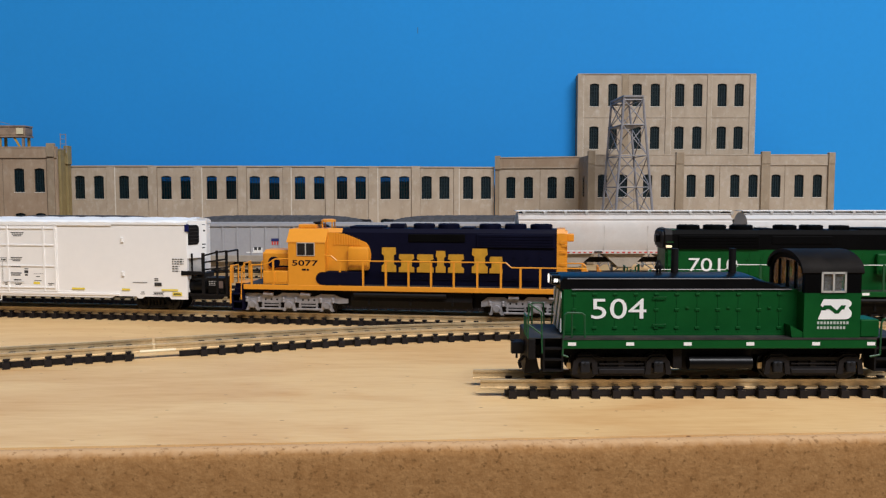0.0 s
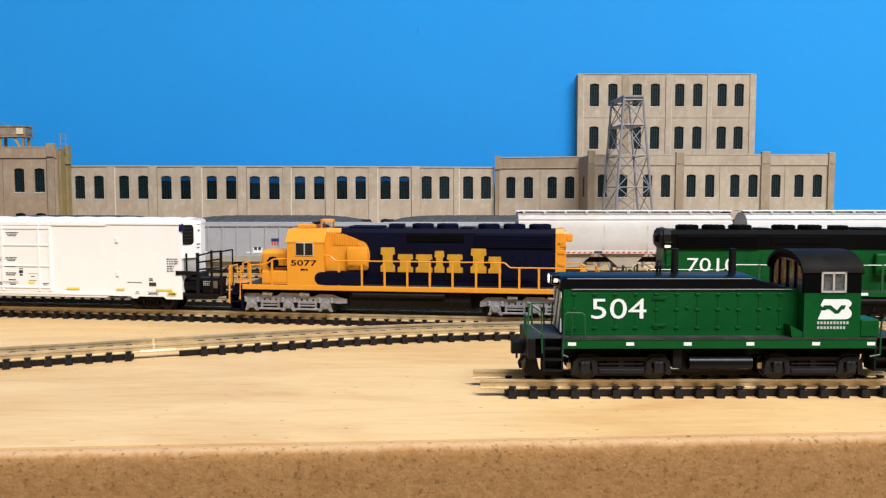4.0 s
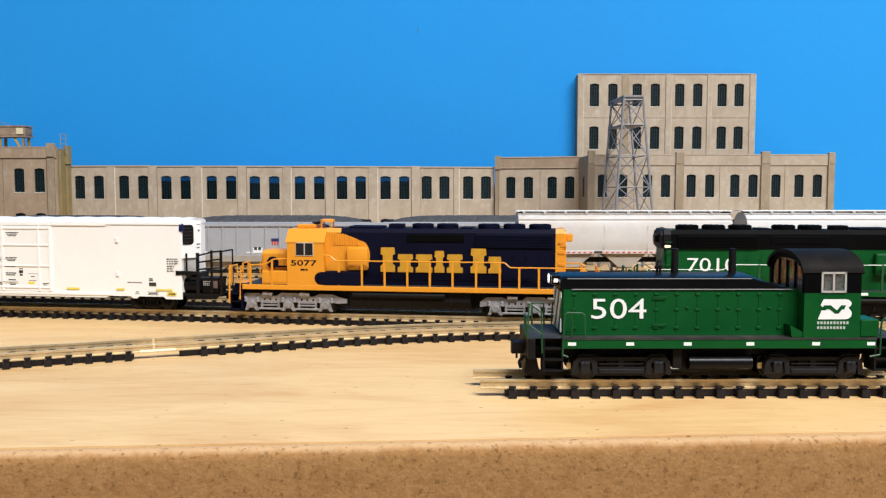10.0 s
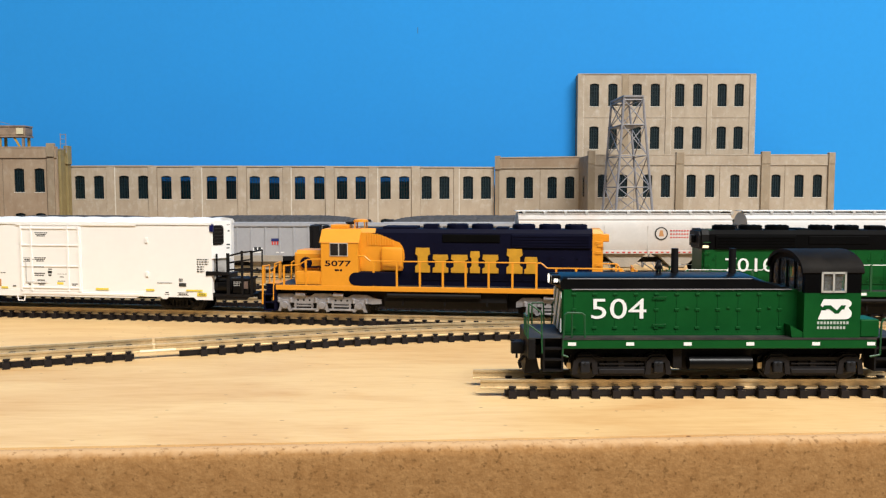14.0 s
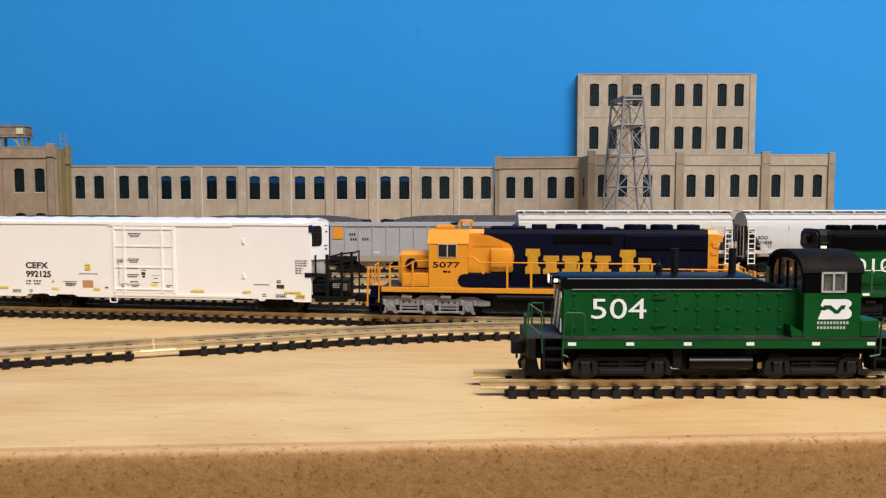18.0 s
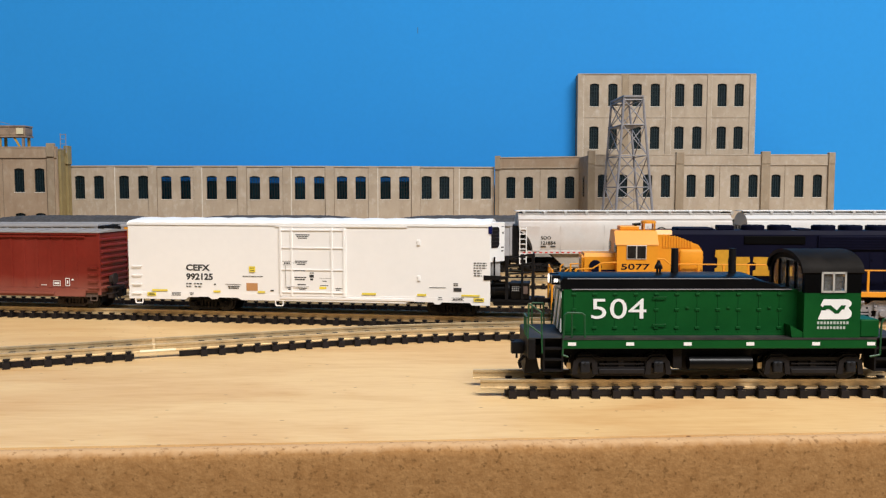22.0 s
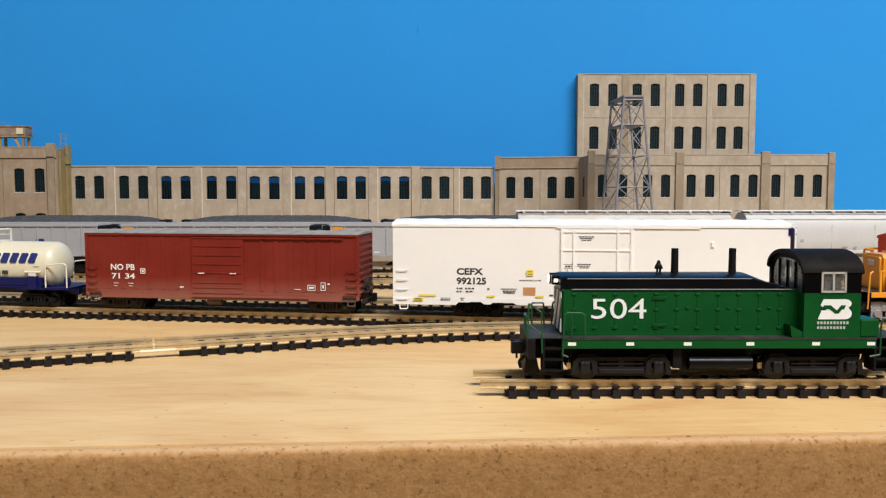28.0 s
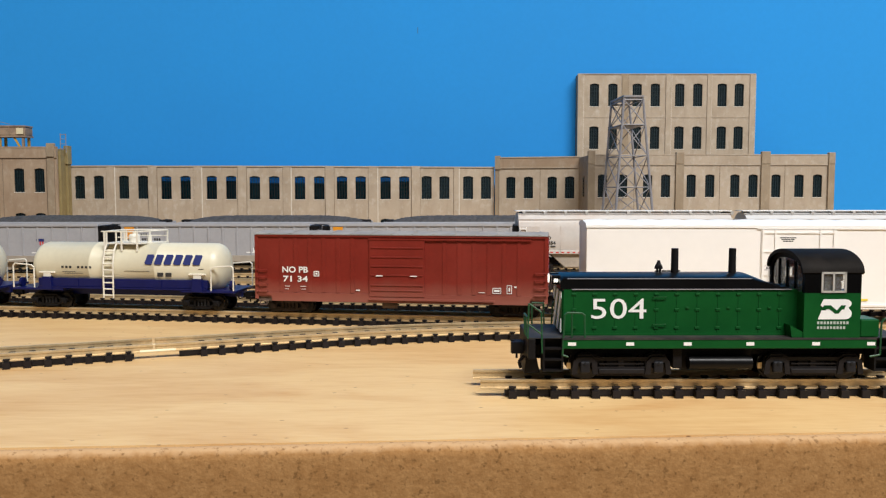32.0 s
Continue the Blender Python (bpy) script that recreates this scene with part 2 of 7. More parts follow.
def lettering(name, text, x, z, y, height, width, material, parent, bold=0.0, depth=0.06):
    """Flat letters on the near side (-y) of a thing, centred at x, z."""
    cu = bpy.data.curves.new(name, "FONT")
    cu.body, cu.align_x, cu.align_y, cu.size, cu.extrude, cu.offset = text, "CENTER", "CENTER", 1.0, 0.01, bold
    cu.resolution_u = 3
    tmp = new(name, cu)
    me = bpy.data.meshes.new_from_object(tmp)
    bpy.data.objects.remove(tmp)
    wb = bmesh.new()
    wb.from_mesh(me)
    bmesh.ops.remove_doubles(wb, verts=wb.verts, dist=0.0005)
    wb.to_mesh(me)
    wb.free()
    co = np.array([v.co[:] for v in me.vertices])
    lo, hi = co.min(0), co.max(0)
    for v in me.vertices:
        px = (v.co.x - (lo[0] + hi[0]) / 2) / (hi[0] - lo[0]) * width
        pz = (v.co.y - (lo[1] + hi[1]) / 2) / (hi[1] - lo[1]) * height
        v.co = Vector((x + px, y - (v.co.z - lo[2]) / 0.02 * depth, z + pz)) * MM
    me.materials.clear()
    me.materials.append(material)
    ob = new(name, me)
    ob.parent = parent
    return ob


def bars(name, rows, y, material, parent, depth=0.06):
    """Unreadable small print: plain bars (x0, x1, z0, z1)."""
    b = BM()
    for x0, x1, z0, z1 in rows:
        box(b, x0, x1, y - depth, y, z0, z1)
    return part(name, b, material, parent)


# ---- materials ----
M_wood = wood_mat("pine_board", (0.668, 0.462, 0.222), (0.50, 0.272, 0.100), (0.16, 0.08, 0.04))
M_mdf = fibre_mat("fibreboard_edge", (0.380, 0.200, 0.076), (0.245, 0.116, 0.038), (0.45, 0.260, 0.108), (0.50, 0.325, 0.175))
M_blue = mat("blue_backdrop_paint", (0.017, 0.279, 0.735), 0.8, var=0.03, size=150, fine=3, bump=0.05, spec=0.3)
M_wall = mat("room_wall_paint", (0.20, 0.185, 0.165), 0.8, var=0.04, size=300)
M_ceil = mat("ceiling_paint", (0.42, 0.41, 0.39), 0.8, var=0.03, size=300)
M_carpet = mat("floor_covering", (0.08, 0.07, 0.06), 0.9, var=0.15, size=60)
M_rail = mat("nickel_silver_rail", (0.60, 0.46, 0.27), 0.42, metal=0.5, var=0.16, size=5)
M_tie = mat("black_plastic_tie", (0.010, 0.008, 0.009), 0.5, var=0.2, size=3, rand=0.25, spec=0.25)
M_joiner = mat("cream_plastic_joiner", (0.75, 0.66, 0.45), 0.45, var=0.06)
M_concrete = concrete_mat("tan_concrete", (0.485, 0.402, 0.310), (0.33, 0.26, 0.188), (0.64, 0.60, 0.53))
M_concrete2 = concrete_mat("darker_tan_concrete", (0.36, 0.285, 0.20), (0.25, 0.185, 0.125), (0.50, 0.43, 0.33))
M_olive = concrete_mat("olive_stained_concrete", (0.33, 0.26, 0.12), (0.22, 0.165, 0.075), (0.42, 0.35, 0.2))
M_palejoint = mat("pale_joint_line", (0.66, 0.62, 0.54), 0.85, var=0.12, size=5)
M_seam = mat("wall_joint", (0.20, 0.15, 0.10), 0.9, var=0.1)
M_card = mat("teal_card", (0.16, 0.42, 0.46), 0.8, var=0.15, size=10)
M_win = mat("dark_green_window", (0.0026, 0.0115, 0.0165), 0.25, var=0.2, size=8)
M_muntin = mat("green_muntin", (0.0022, 0.0125, 0.0155), 0.5, var=0.1)
M_lattice = mat("grey_plastic_lattice", (0.25, 0.24, 0.25), 0.5, var=0.12, size=8)
M_rust = mat("rusty_tank_timber", (0.27, 0.19, 0.135), 0.8, var=0.25, size=4, dirt=(0.5, 0.38, 0.25), dirt_amount=0.5)
M_ochre = mat("ochre_beam", (0.50, 0.30, 0.06), 0.7, var=0.15)
M_yellow = mat("yellow_loco_paint", (0.72, 0.285, 0.018), 0.38, var=0.04, size=12)
M_navy = mat("navy_loco_paint", (0.0032, 0.0036, 0.0140), 0.58, var=0.14, size=9, spec=0.07)
M_silver = mat("silver_truck_paint", (0.30, 0.29, 0.30), 0.5, metal=0.35, var=0.22, size=2)
M_black = mat("black_plastic", (0.0075, 0.0068, 0.0072), 0.55, var=0.25, size=4, spec=0.14)
M_blackg = mat("black_loco_paint", (0.0026, 0.0026, 0.003), 0.32, var=0.2, size=8, spec=0.18)
M_green = mat("green_loco_paint", (0.0036, 0.066, 0.0132), 0.36, var=0.10, size=10, spec=0.2)
M_dgreen = mat("dark_green_railing", (0.008, 0.066, 0.022), 0.45, var=0.1)
M_white = mat("white_car_paint", (0.85, 0.832, 0.805), 0.42, var=0.02, size=20)
M_bright = mat("bright_white_plastic", (0.86, 0.86, 0.84), 0.4, var=0.02)
M_printdim = mat("thin_white_print", (0.42, 0.46, 0.42), 0.5, var=0.1, size=2)
M_print = mat("white_print", (0.80, 0.80, 0.78), 0.5, var=0.04)
M_scuff = mat("scuffed_blue_paint", (0.03, 0.17, 0.42), 0.6, var=0.15)
M_ink = mat("black_print", (0.03, 0.03, 0.03), 0.5, var=0.05)
M_yprint = mat("yellow_print", (0.78, 0.62, 0.06), 0.5, var=0.05)
M_oprint = mat("tan_placard", (0.50, 0.25, 0.10), 0.5, var=0.05)
M_gold = mat("gold_print", (0.52, 0.265, 0.018), 0.45, var=0.12, size=2)
M_red = mat("red_oxide_car_paint", (0.185, 0.018, 0.011), 0.5, var=0.12, size=12, spec=0.25, dirt=(0.26, 0.07, 0.05), dirt_amount=0.14)


def dust_sides(m, dust, z0, z1, top):
    """Road dust thrown up along the lower sides, uneven, in mm above the rail."""
    nt = m.node_tree
    bs = nt.nodes["Principled BSDF"]
    src = bs.inputs["Base Color"].links[0].from_socket
    tc = nt.nodes.new("ShaderNodeTexCoord")
    sp = nt.nodes.new("ShaderNodeSeparateXYZ")
    nt.links.new(tc.outputs["Object"], sp.inputs[0])
    n = nt.nodes.new("ShaderNodeTexNoise")
    n.inputs["Scale"].default_value, n.inputs["Detail"].default_value = 90, 5
    nt.links.new(tc.outputs["Object"], n.inputs["Vector"])
    ad = nt.nodes.new("ShaderNodeMath")
    ad.operation = "MULTIPLY_ADD"
    nt.links.new(n.outputs["Fac"], ad.inputs[0])
    ad.inputs[1].default_value = 0.006
    nt.links.new(sp.outputs["Z"], ad.inputs[2])
    r = nt.nodes.new("ShaderNodeMapRange")
    r.inputs["From Min"].default_value, r.inputs["From Max"].default_value, r.inputs["To Max"].default_value = z1 * MM + 0.003, z0 * MM + 0.003, top
    nt.links.new(ad.outputs[0], r.inputs["Value"])
    mx = nt.nodes.new("ShaderNodeMix")
    mx.data_type = "RGBA"
    nt.links.new(r.outputs[0], mx.inputs["Factor"])
    nt.links.new(src, mx.inputs["A"])
    mx.inputs["B"].default_value = (*dust, 1)
    nt.links.new(mx.outputs["Result"], bs.inputs["Base Color"])


dust_sides(M_red, (0.33, 0.15, 0.11), 5.0, 12.0, 0.55)
M_roofgrey = mat("galvanised_roof", (0.40, 0.39, 0.375), 0.6, metal=0.05, var=0.12, spec=0.3)
M_cream = mat("cream_tank_paint", (0.62, 0.58, 0.44), 0.38, var=0.05, size=16)
M_boxroof = mat("dusty_galvanised_roof", (0.30, 0.28, 0.26), 0.65, metal=0.05, var=0.15, size=6, spec=0.25)
# near black: shade of the hopper's end recess put into the colour
M_slope = mat("shaded_hopper_end", (0.030, 0.026, 0.024), 0.7, var=0.2, size=4)
M_concrete3 = concrete_mat("brown_tan_concrete", (0.405, 0.305, 0.215), (0.27, 0.185, 0.12), (0.55, 0.48, 0.39))
M_cobalt = mat("blue_tank_paint", (0.0045, 0.0075, 0.075), 0.36, var=0.08, spec=0.3)
M_grey = mat("grey_hopper_paint", (0.36, 0.36, 0.38), 0.5, var=0.06, size=12)
M_greyd = mat("grey_hopper_sill", (0.33, 0.29, 0.24), 0.6, var=0.12)
M_coal = mat("coal_load", (0.052, 0.050, 0.051), 0.75, var=0.4, size=2, fine=0.5, bump=0.8)
M_tankwhite = mat("cream_white_ladder", (0.72, 0.69, 0.60), 0.45, var=0.04)
M_covered = mat("pale_grey_hopper_paint", (0.57, 0.545, 0.52), 0.5, var=0.05, size=10, dirt=(0.46, 0.29, 0.19), dirt_amount=0.38)
M_covered2 = mat("light_grey_hopper_paint", (0.57, 0.57, 0.57), 0.5, var=0.04, size=14)
M_deckgrey = mat("dark_walkway", (0.022, 0.022, 0.022), 0.6, var=0.2, size=2, spec=0.3, dirt=(0.10, 0.08, 0.06), dirt_amount=0.4)
M_brownblack = mat("dark_brown_truck", (0.034, 0.025, 0.022), 0.65, var=0.25, spec=0.2)
M_brown = mat("brown_underframe", (0.12, 0.082, 0.066), 0.65, var=0.25, spec=0.3)
M_roofblack = mat("black_cab_roof", (0.0062, 0.0050, 0.0042), 0.68, var=0.35, size=3, spec=0.10, dirt=(0.04, 0.034, 0.029), dirt_amount=0.2)
M_bnblack = mat("black_hood_paint", (0.0018, 0.0018, 0.0020), 0.6, var=0.2, size=8, spec=0.05)
M_truckframe = mat("brown_black_plastic", (0.0110, 0.0096, 0.0102), 0.55, var=0.25, size=3, spec=0.2)
M_lid = mat("dark_grey_plastic", (0.008, 0.009, 0.012), 0.5, var=0.2, size=2, spec=0.3)
M_brass = mat("brass_contact", (0.75, 0.55, 0.28), 0.35, metal=0.7, var=0.1)
M_lamp = glow_mat("lit_headlight", (1.0, 0.95, 0.85), 1.6)
M_board = glow_mat("lit_number_board", (1.0, 0.86, 0.55), 0.5)
M_glass = mat("dark_cab_glass", (0.02, 0.017, 0.015), 0.12, var=0.3, size=6)
M_clear = glass_mat("clear_glazing", (0.95, 0.96, 0.95), 0.03)
M_clear.node_tree.nodes["Principled BSDF"].inputs["Transmission Weight"].default_value = 0.94
M_winclear = glass_mat("tinted_window_glazing", (0.10, 0.22, 0.27), 0.02)
M_winclear.node_tree.nodes["Principled BSDF"].inputs["IOR"].default_value = 1.06
M_silverframe = mat("silver_window_frame", (0.55, 0.52, 0.47), 0.4, metal=0.3, var=0.05)
M_cabin = mat("cab_interior", (0.22, 0.12, 0.05), 0.7, var=0.2)
M_redp = mat("red_print", (0.55, 0.05, 0.04), 0.5, var=0.05)
M_signal = mat("bright_red_car_paint", (0.72, 0.055, 0.010), 0.45, var=0.08, spec=0.25)
M_bluep = mat("blue_print", (0.012, 0.022, 0.13), 0.5, var=0.05)

# ---- the room, the board and the backdrop ----


def slab(name, x0, x1, y0, y1, z0, z1, material, label, category):
    b = box(BM(), x0, x1, y0, y1, z0, z1)
    ob = part(name, b, material)
    return tagged(ob, label, category, "", "structure")


slab("floor", -2100, 2100, -2300, 1500, -990, -950, M_carpet, "dark room floor below the layout", "floor")
slab("ceiling", -2100, 2100, -2300, 1500, 1500, 1540, M_ceil, "white painted room ceiling", "ceiling")
slab("wall_west", -2140, -2100, -2340, 1540, -950, 1500, M_wall, "brown panelled room wall", "wall")
slab("wall_east", 2100, 2140, -2340, 1540, -950, 1500, M_wall, "brown panelled room wall", "wall")
slab("wall_south", -2100, 2100, -2340, -2300, -950, 1500, M_wall, "brown panelled room wall behind the layout", "wall")
slab("wall_north", -2100, 2100, 1500, 1540, -950, 1500, M_wall, "brown panelled room wall behind the backdrop", "wall")
slab("bench_base", -1150, 1150, 236, 560, -950, -18, M_wall, "plain base under the layout board", "bench")
slab("backdrop", -1200, 1200, 566, 574, -18, 520, M_blue, "plain sky blue painted backdrop board", "backdrop")
part("scuff_mark", box(BM(), -17.6, -17.0, 565.9, 566.0, 152.5, 156.5), M_scuff, bpy.data.objects["backdrop"], "faint grey-blue scuff")


def board_and_fascia():
    # the board's front edge runs a little askew
    fx0, fy0, fx1, fy1 = -1200, 72.2, 1200, 220.0
    b = prism(BM(), [(fx0, fy0), (fx1, fy1), (1200, 566), (-1200, 566)], "z", -18, 0)
    tagged(part("ground", b, M_wood), "smooth pale pine board with long grain", "tabletop", "", "structure")
    # fibreboard fascia strip with a soft, uneven upper edge
    b = BM()
    n = 420
    xs = [-260 + 520 * i / n for i in range(n + 1)]
    rows = []
    for x in xs:
        t = (x - fx0) / (fx1 - fx0)
        yb = fy0 + (fy1 - fy0) * t
        w = 0.22 * noise.noise((x * 0.35, 3.1, 0)) + 0.25 * noise.noise((x * 0.08, 7.7, 0)) + 0.12 * noise.noise((x * 1.3, 1.7, 0))
        v = 0.3 * noise.noise((x * 0.25, 9.1, 2))
        prof = [(-0.05, -60), (-0.05, -0.35 + w * 0.4), (-0.8, -0.12 + w * 0.5), (-1.6 + v * 0.3, -0.08 + w * 0.6), (-2.3 + v * 0.4, -0.25 + w * 0.5), (-2.8 + v * 0.5, -0.6 + w * 0.5), (-3.15 + v * 0.5, -1.2 + w * 0.3), (-3.35 + v * 0.3, -2.2), (-3.4 + v * 0.1, -6), (-3.4, -60)]
        rows.append([b.verts.new((x, yb + p, q)) for p, q in prof])
    for u, v in zip(rows, rows[1:]):
        for i in range(len(u) - 1):
            b.faces.new([u[i], v[i], v[i + 1], u[i + 1]])
    b.faces.new(rows[0])
    b.faces.new(rows[-1][::-1])
    bmesh.ops.recalc_face_normals(b, faces=b.faces)
    tagged(part("fascia", b, M_mdf, smooth=True), "brown fibreboard edge strip with a paler top", "fascia", "", "structure")


board_and_fascia()

# ---- tracks ----


def main_y(x):
    return 274.5 - 0.1354 * x + 2.156e-4 * x * x + 9.08e-7 * x ** 3


def rear_main_y(x):
    return main_y(x) + 36.5


def spur_y(x):
    if x < -45:
        return 236.8 + 0.37 * (x + 45)
    if x < 62:
        return 236.8 + 0.37 * (x + 45) - 0.0021 * (x + 45) ** 2
    return 252.35 - 0.08 * (x - 62)


def front_y(x):
    return 182.7 + 0.007 * (x - 9)


def covered_y(x):
    return 420 + 0.02 * (x - 90)


def offset_line(fn, x, off):
    k = (fn(x + 0.5) - fn(x - 0.5))
    n = math.hypot(1, k)
    return x - off * k / n, fn(x) + off / n


RAIL_PROFILE = [(-0.85, 1.70), (0.85, 1.70), (0.85, 1.95), (0.22, 2.15), (0.22, 3.05), (0.42, 3.2), (0.42, 3.74), (0.34, RT), (-0.34, RT), (-0.42, 3.74), (-0.42, 3.2), (-0.22, 3.05), (-0.22, 2.15), (-0.85, 1.95)]


def rail(fn, x0, x1, off, parent, step=6.0):
    b = BM()
    n = max(2, int((x1 - x0) / step))
    rings = []
    for i in range(n + 1):
        x = x0 + (x1 - x0) * i / n
        rings.append([b.verts.new((*offset_line(fn, x, off + p), q)) for p, q in RAIL_PROFILE])
    k = len(RAIL_PROFILE)
    for u, v in zip(rings, rings[1:]):
        for i in range(k):
            b.faces.new([u[i], u[(i + 1) % k], v[(i + 1) % k], v[i]])
    b.faces.new(rings[0][::-1])
    b.faces.new(rings[-1])
    bmesh.ops.recalc_face_normals(b, faces=b.faces)
    return part("rail", b, M_rail, parent)


def web_strip(fn, x0, x1, off, parent):
    b = BM()
    n = max(2, int((x1 - x0) / 8))
    rings = []
    for i in range(n + 1):
        x = x0 + (x1 - x0) * i / n
        rings.append([b.verts.new((*offset_line(fn, x, off + p), q)) for p, q in ((-0.9, 0.25), (0.9, 0.25), (0.9, 1.55), (-0.9, 1.55))])
    for u, v in zip(rings, rings[1:]):
        for i in range(4):
            b.faces.new([u[i], u[(i + 1) % 4], v[(i + 1) % 4], v[i]])
    b.faces.new(rings[0][::-1])
    b.faces.new(rings[-1])
    bmesh.ops.recalc_face_normals(b, faces=b.faces)
    return part("tie_web", b, M_tie, parent)


def tie_mesh(width, half):
    b = box(BM(), -width / 2, width / 2, -half, half, 0.0, 1.7)
    for s in (-4.85, 4.85):
        for q in (-1.15, 1.15):
            o = q * (1.35 if s * q > 0 else 1.0)
            box(b, -0.45, 0.45, s + o - 0.45, s + o + 0.45, 1.7, 2.15)
            box(b, -0.78, 0.78, s + o - 0.5, s + o + 0.5, 2.15, 2.5)
    return mesh_of("tie", b, M_tie)


TIE = tie_mesh(1.75, 7.6)


def track(label, fn, x0, x1, pitch, gaps=(), tie_x0=None, tie_x1=None, joined=False, cut=None):
    ob = thing("railway_track", label, "railway track", "tracks on the board")
    for off in (-4.85, 4.85):
        if cut:
            rail(fn, x0, cut, off, ob)
            rail(fn, cut + 0.6, x1, off, ob)
        else:
            rail(fn, x0 + (0 if off < 0 else -1.2), x1, off, ob)
    a, e = x0 + 4.5 if tie_x0 is None else tie_x0, x1 if tie_x1 is None else tie_x1
    edges = [a] + [g for gap in gaps for g in gap] + [e]
    for p, q in zip(edges[::2], edges[1::2]):
        for off in (-4.85, 4.85):
            web_strip(fn, p - 1.6, q, off, ob)
    b = BM() if joined else None
    x = a
    while x < e:
        if not any(g0 - 0.5 < x < g1 for g0, g1 in gaps):
            rz = math.atan(fn(x + 0.5) - fn(x - 0.5))
            if joined:
                box(b, x - 0.9, x + 0.9, fn(x) - 7.6, fn(x) + 7.6, 0, 1.7)
            else:
                piece("tie", TIE, ob, x, fn(x), 0, rz)
        k = fn(x + 0.5) - fn(x - 0.5)
        x += pitch / math.hypot(1, k)
    if joined:
        tagged(part("tie_row", b, M_tie, ob), kind="stuff")
    return ob


track("nickel rails on black plastic ties ending on bare wood", front_y, 8.2, 330, 4.55, tie_x0=15.2)
track("nickel rails on black ties under the moving train", main_y, -330, 330, 4.3)
spur = track("curved siding with nickel rails, black ties and a bare rail joint", spur_y, -300, 175, 4.85, gaps=[(-85.0, -72.5)], tie_x1=40, cut=-80.5)
b = BM()
for off, x0, x1 in ((-4.85, -83.6, -75), (4.85, -81.2, -79.6)):
    p, q = offset_line(spur_y, x0, off - 0.7), offset_line(spur_y, x1, off - 0.7)
    cyl(b, (*p, 2.0), (*q, 2.0), 0.42 if off < 0 else 0.3, n=8)
part("rail_joiner", b, M_joiner, spur, "cream plastic rail joiner")
track("second running line behind the train, empty", rear_main_y, -380, 330, 4.3)
track("empty yard track on bare wood", lambda x: 381.0, -420, 420, 4.4)
track("yard track under the covered hoppers", covered_y, -420, 420, 4.4)
track("yard track under the coal cars", lambda x: 458.0, -420, 80, 4.4)

# ---- factory buildings against the backdrop ----


def window_mesh(w, h):
    """Arched steel window: dark pane, frame and muntins; origin at its middle, outside at -y."""
    b = BM()
    pts = [(-w / 2, -h / 2), (w / 2, -h / 2), (w / 2, h / 2 - 0.7), (w / 4, h / 2 - 0.15), (0, h / 2), (-w / 4, h / 2 - 0.15), (-w / 2, h / 2 - 0.7)]
    prism(b, pts, "y", 0.0, 0.5)
    pane = mesh_of("pane", b, M_win)
    b = BM()
    for k in (-1, 0, 1):
        box(b, k * w / 4 - 0.24, k * w / 4 + 0.24, -0.18, 0, -h / 2, h / 2 - 0.35)
    for k in range(1, 6):
        z = -h / 2 + h * k / 6
        box(b, -w / 2, w / 2, -0.12, 0, z - 0.12, z + 0.12)
    for s in (-1, 1):
        box(b, s * w / 2 - 0.3, s * w / 2 + 0.3, -0.25, 0.0, -h / 2, h / 2 - 0.7)
    box(b, -w / 2, w / 2, -0.25, 0.0, h / 2 - 1.1, h / 2 - 0.1)
    bars_me = mesh_of("muntins", b, M_muntin)
    b = box(BM(), -w / 2 - 0.25, w / 2 + 0.25, -1.2, -0.8, -h / 2 - 0.4, -h / 2 - 0.02)
    sill = mesh_of("sill", b, M_palejoint)
    return pane, bars_me, sill


WIN = {}
FOOT = 0.6


def wall_with_windows(parent, x0, x1, y, z0, z1, wins, w, h, thick=1.4, material=None, m=None, clear=()):
    """A front wall at depth y with arched openings; wins: (x, z middle). m turns it in plan; clear: openings with see-through glazing."""
    b = BM()
    rows = {}
    for x, z in wins:
        rows.setdefault(z, []).append(x)
    low = z0 - (FOOT if z0 == 0 else 0)
    for z in sorted(rows):
        box(b, x0, x1, y, y + thick, low, z - h / 2)
        edge = x0
        for x in sorted(rows[z]):
            box(b, edge, x - w / 2, y, y + thick, z - h / 2, z + h / 2)
            # arch corners
            t = z + h / 2
            for s in (-1, 1):
                prism(b, [(x + s * w / 2, t), (x + s * w / 2, t - 0.8), (x + s * w / 4, t - 0.22), (x, t - 0.02), (x, t)], "y", y + 0.002, y + thick)
            edge = x + w / 2
        box(b, edge, x1, y, y + thick, z - h / 2, z + h / 2)
        low = z + h / 2
    box(b, x0, x1, y, y + thick, low, z1)
    wall = part("wall", b, material or M_concrete, parent)
    if m is not None:
        wall.matrix_basis = m
    key = (w, h)
    if key not in WIN:
        WIN[key] = window_mesh(w, h)
    pane, muntins, sill = WIN[key]
    for x, z in wins:
        me = pane
        if (x, z) in clear:
            if (w, h, "clear") not in WIN:
                WIN[(w, h, "clear")] = pane.copy()
                WIN[(w, h, "clear")].materials[0] = M_winclear
            me = WIN[(w, h, "clear")]
        ob = piece("window", me, parent, x, y + 1.0, z)
        if m is not None:
            ob.matrix_basis = m @ pose(x * MM, (y + 1.0) * MM, z * MM)
        piece("muntins", muntins, ob, 0, 0, 0)
        piece("sill", sill, ob, 0, 0, 0)


def boxes(name, parent, material, items, bev=0.0, m=None):
    for it in items:
        ob = part(name, box(BM(), *it, bev), material, parent)
        if m is not None:
            ob.matrix_basis = m


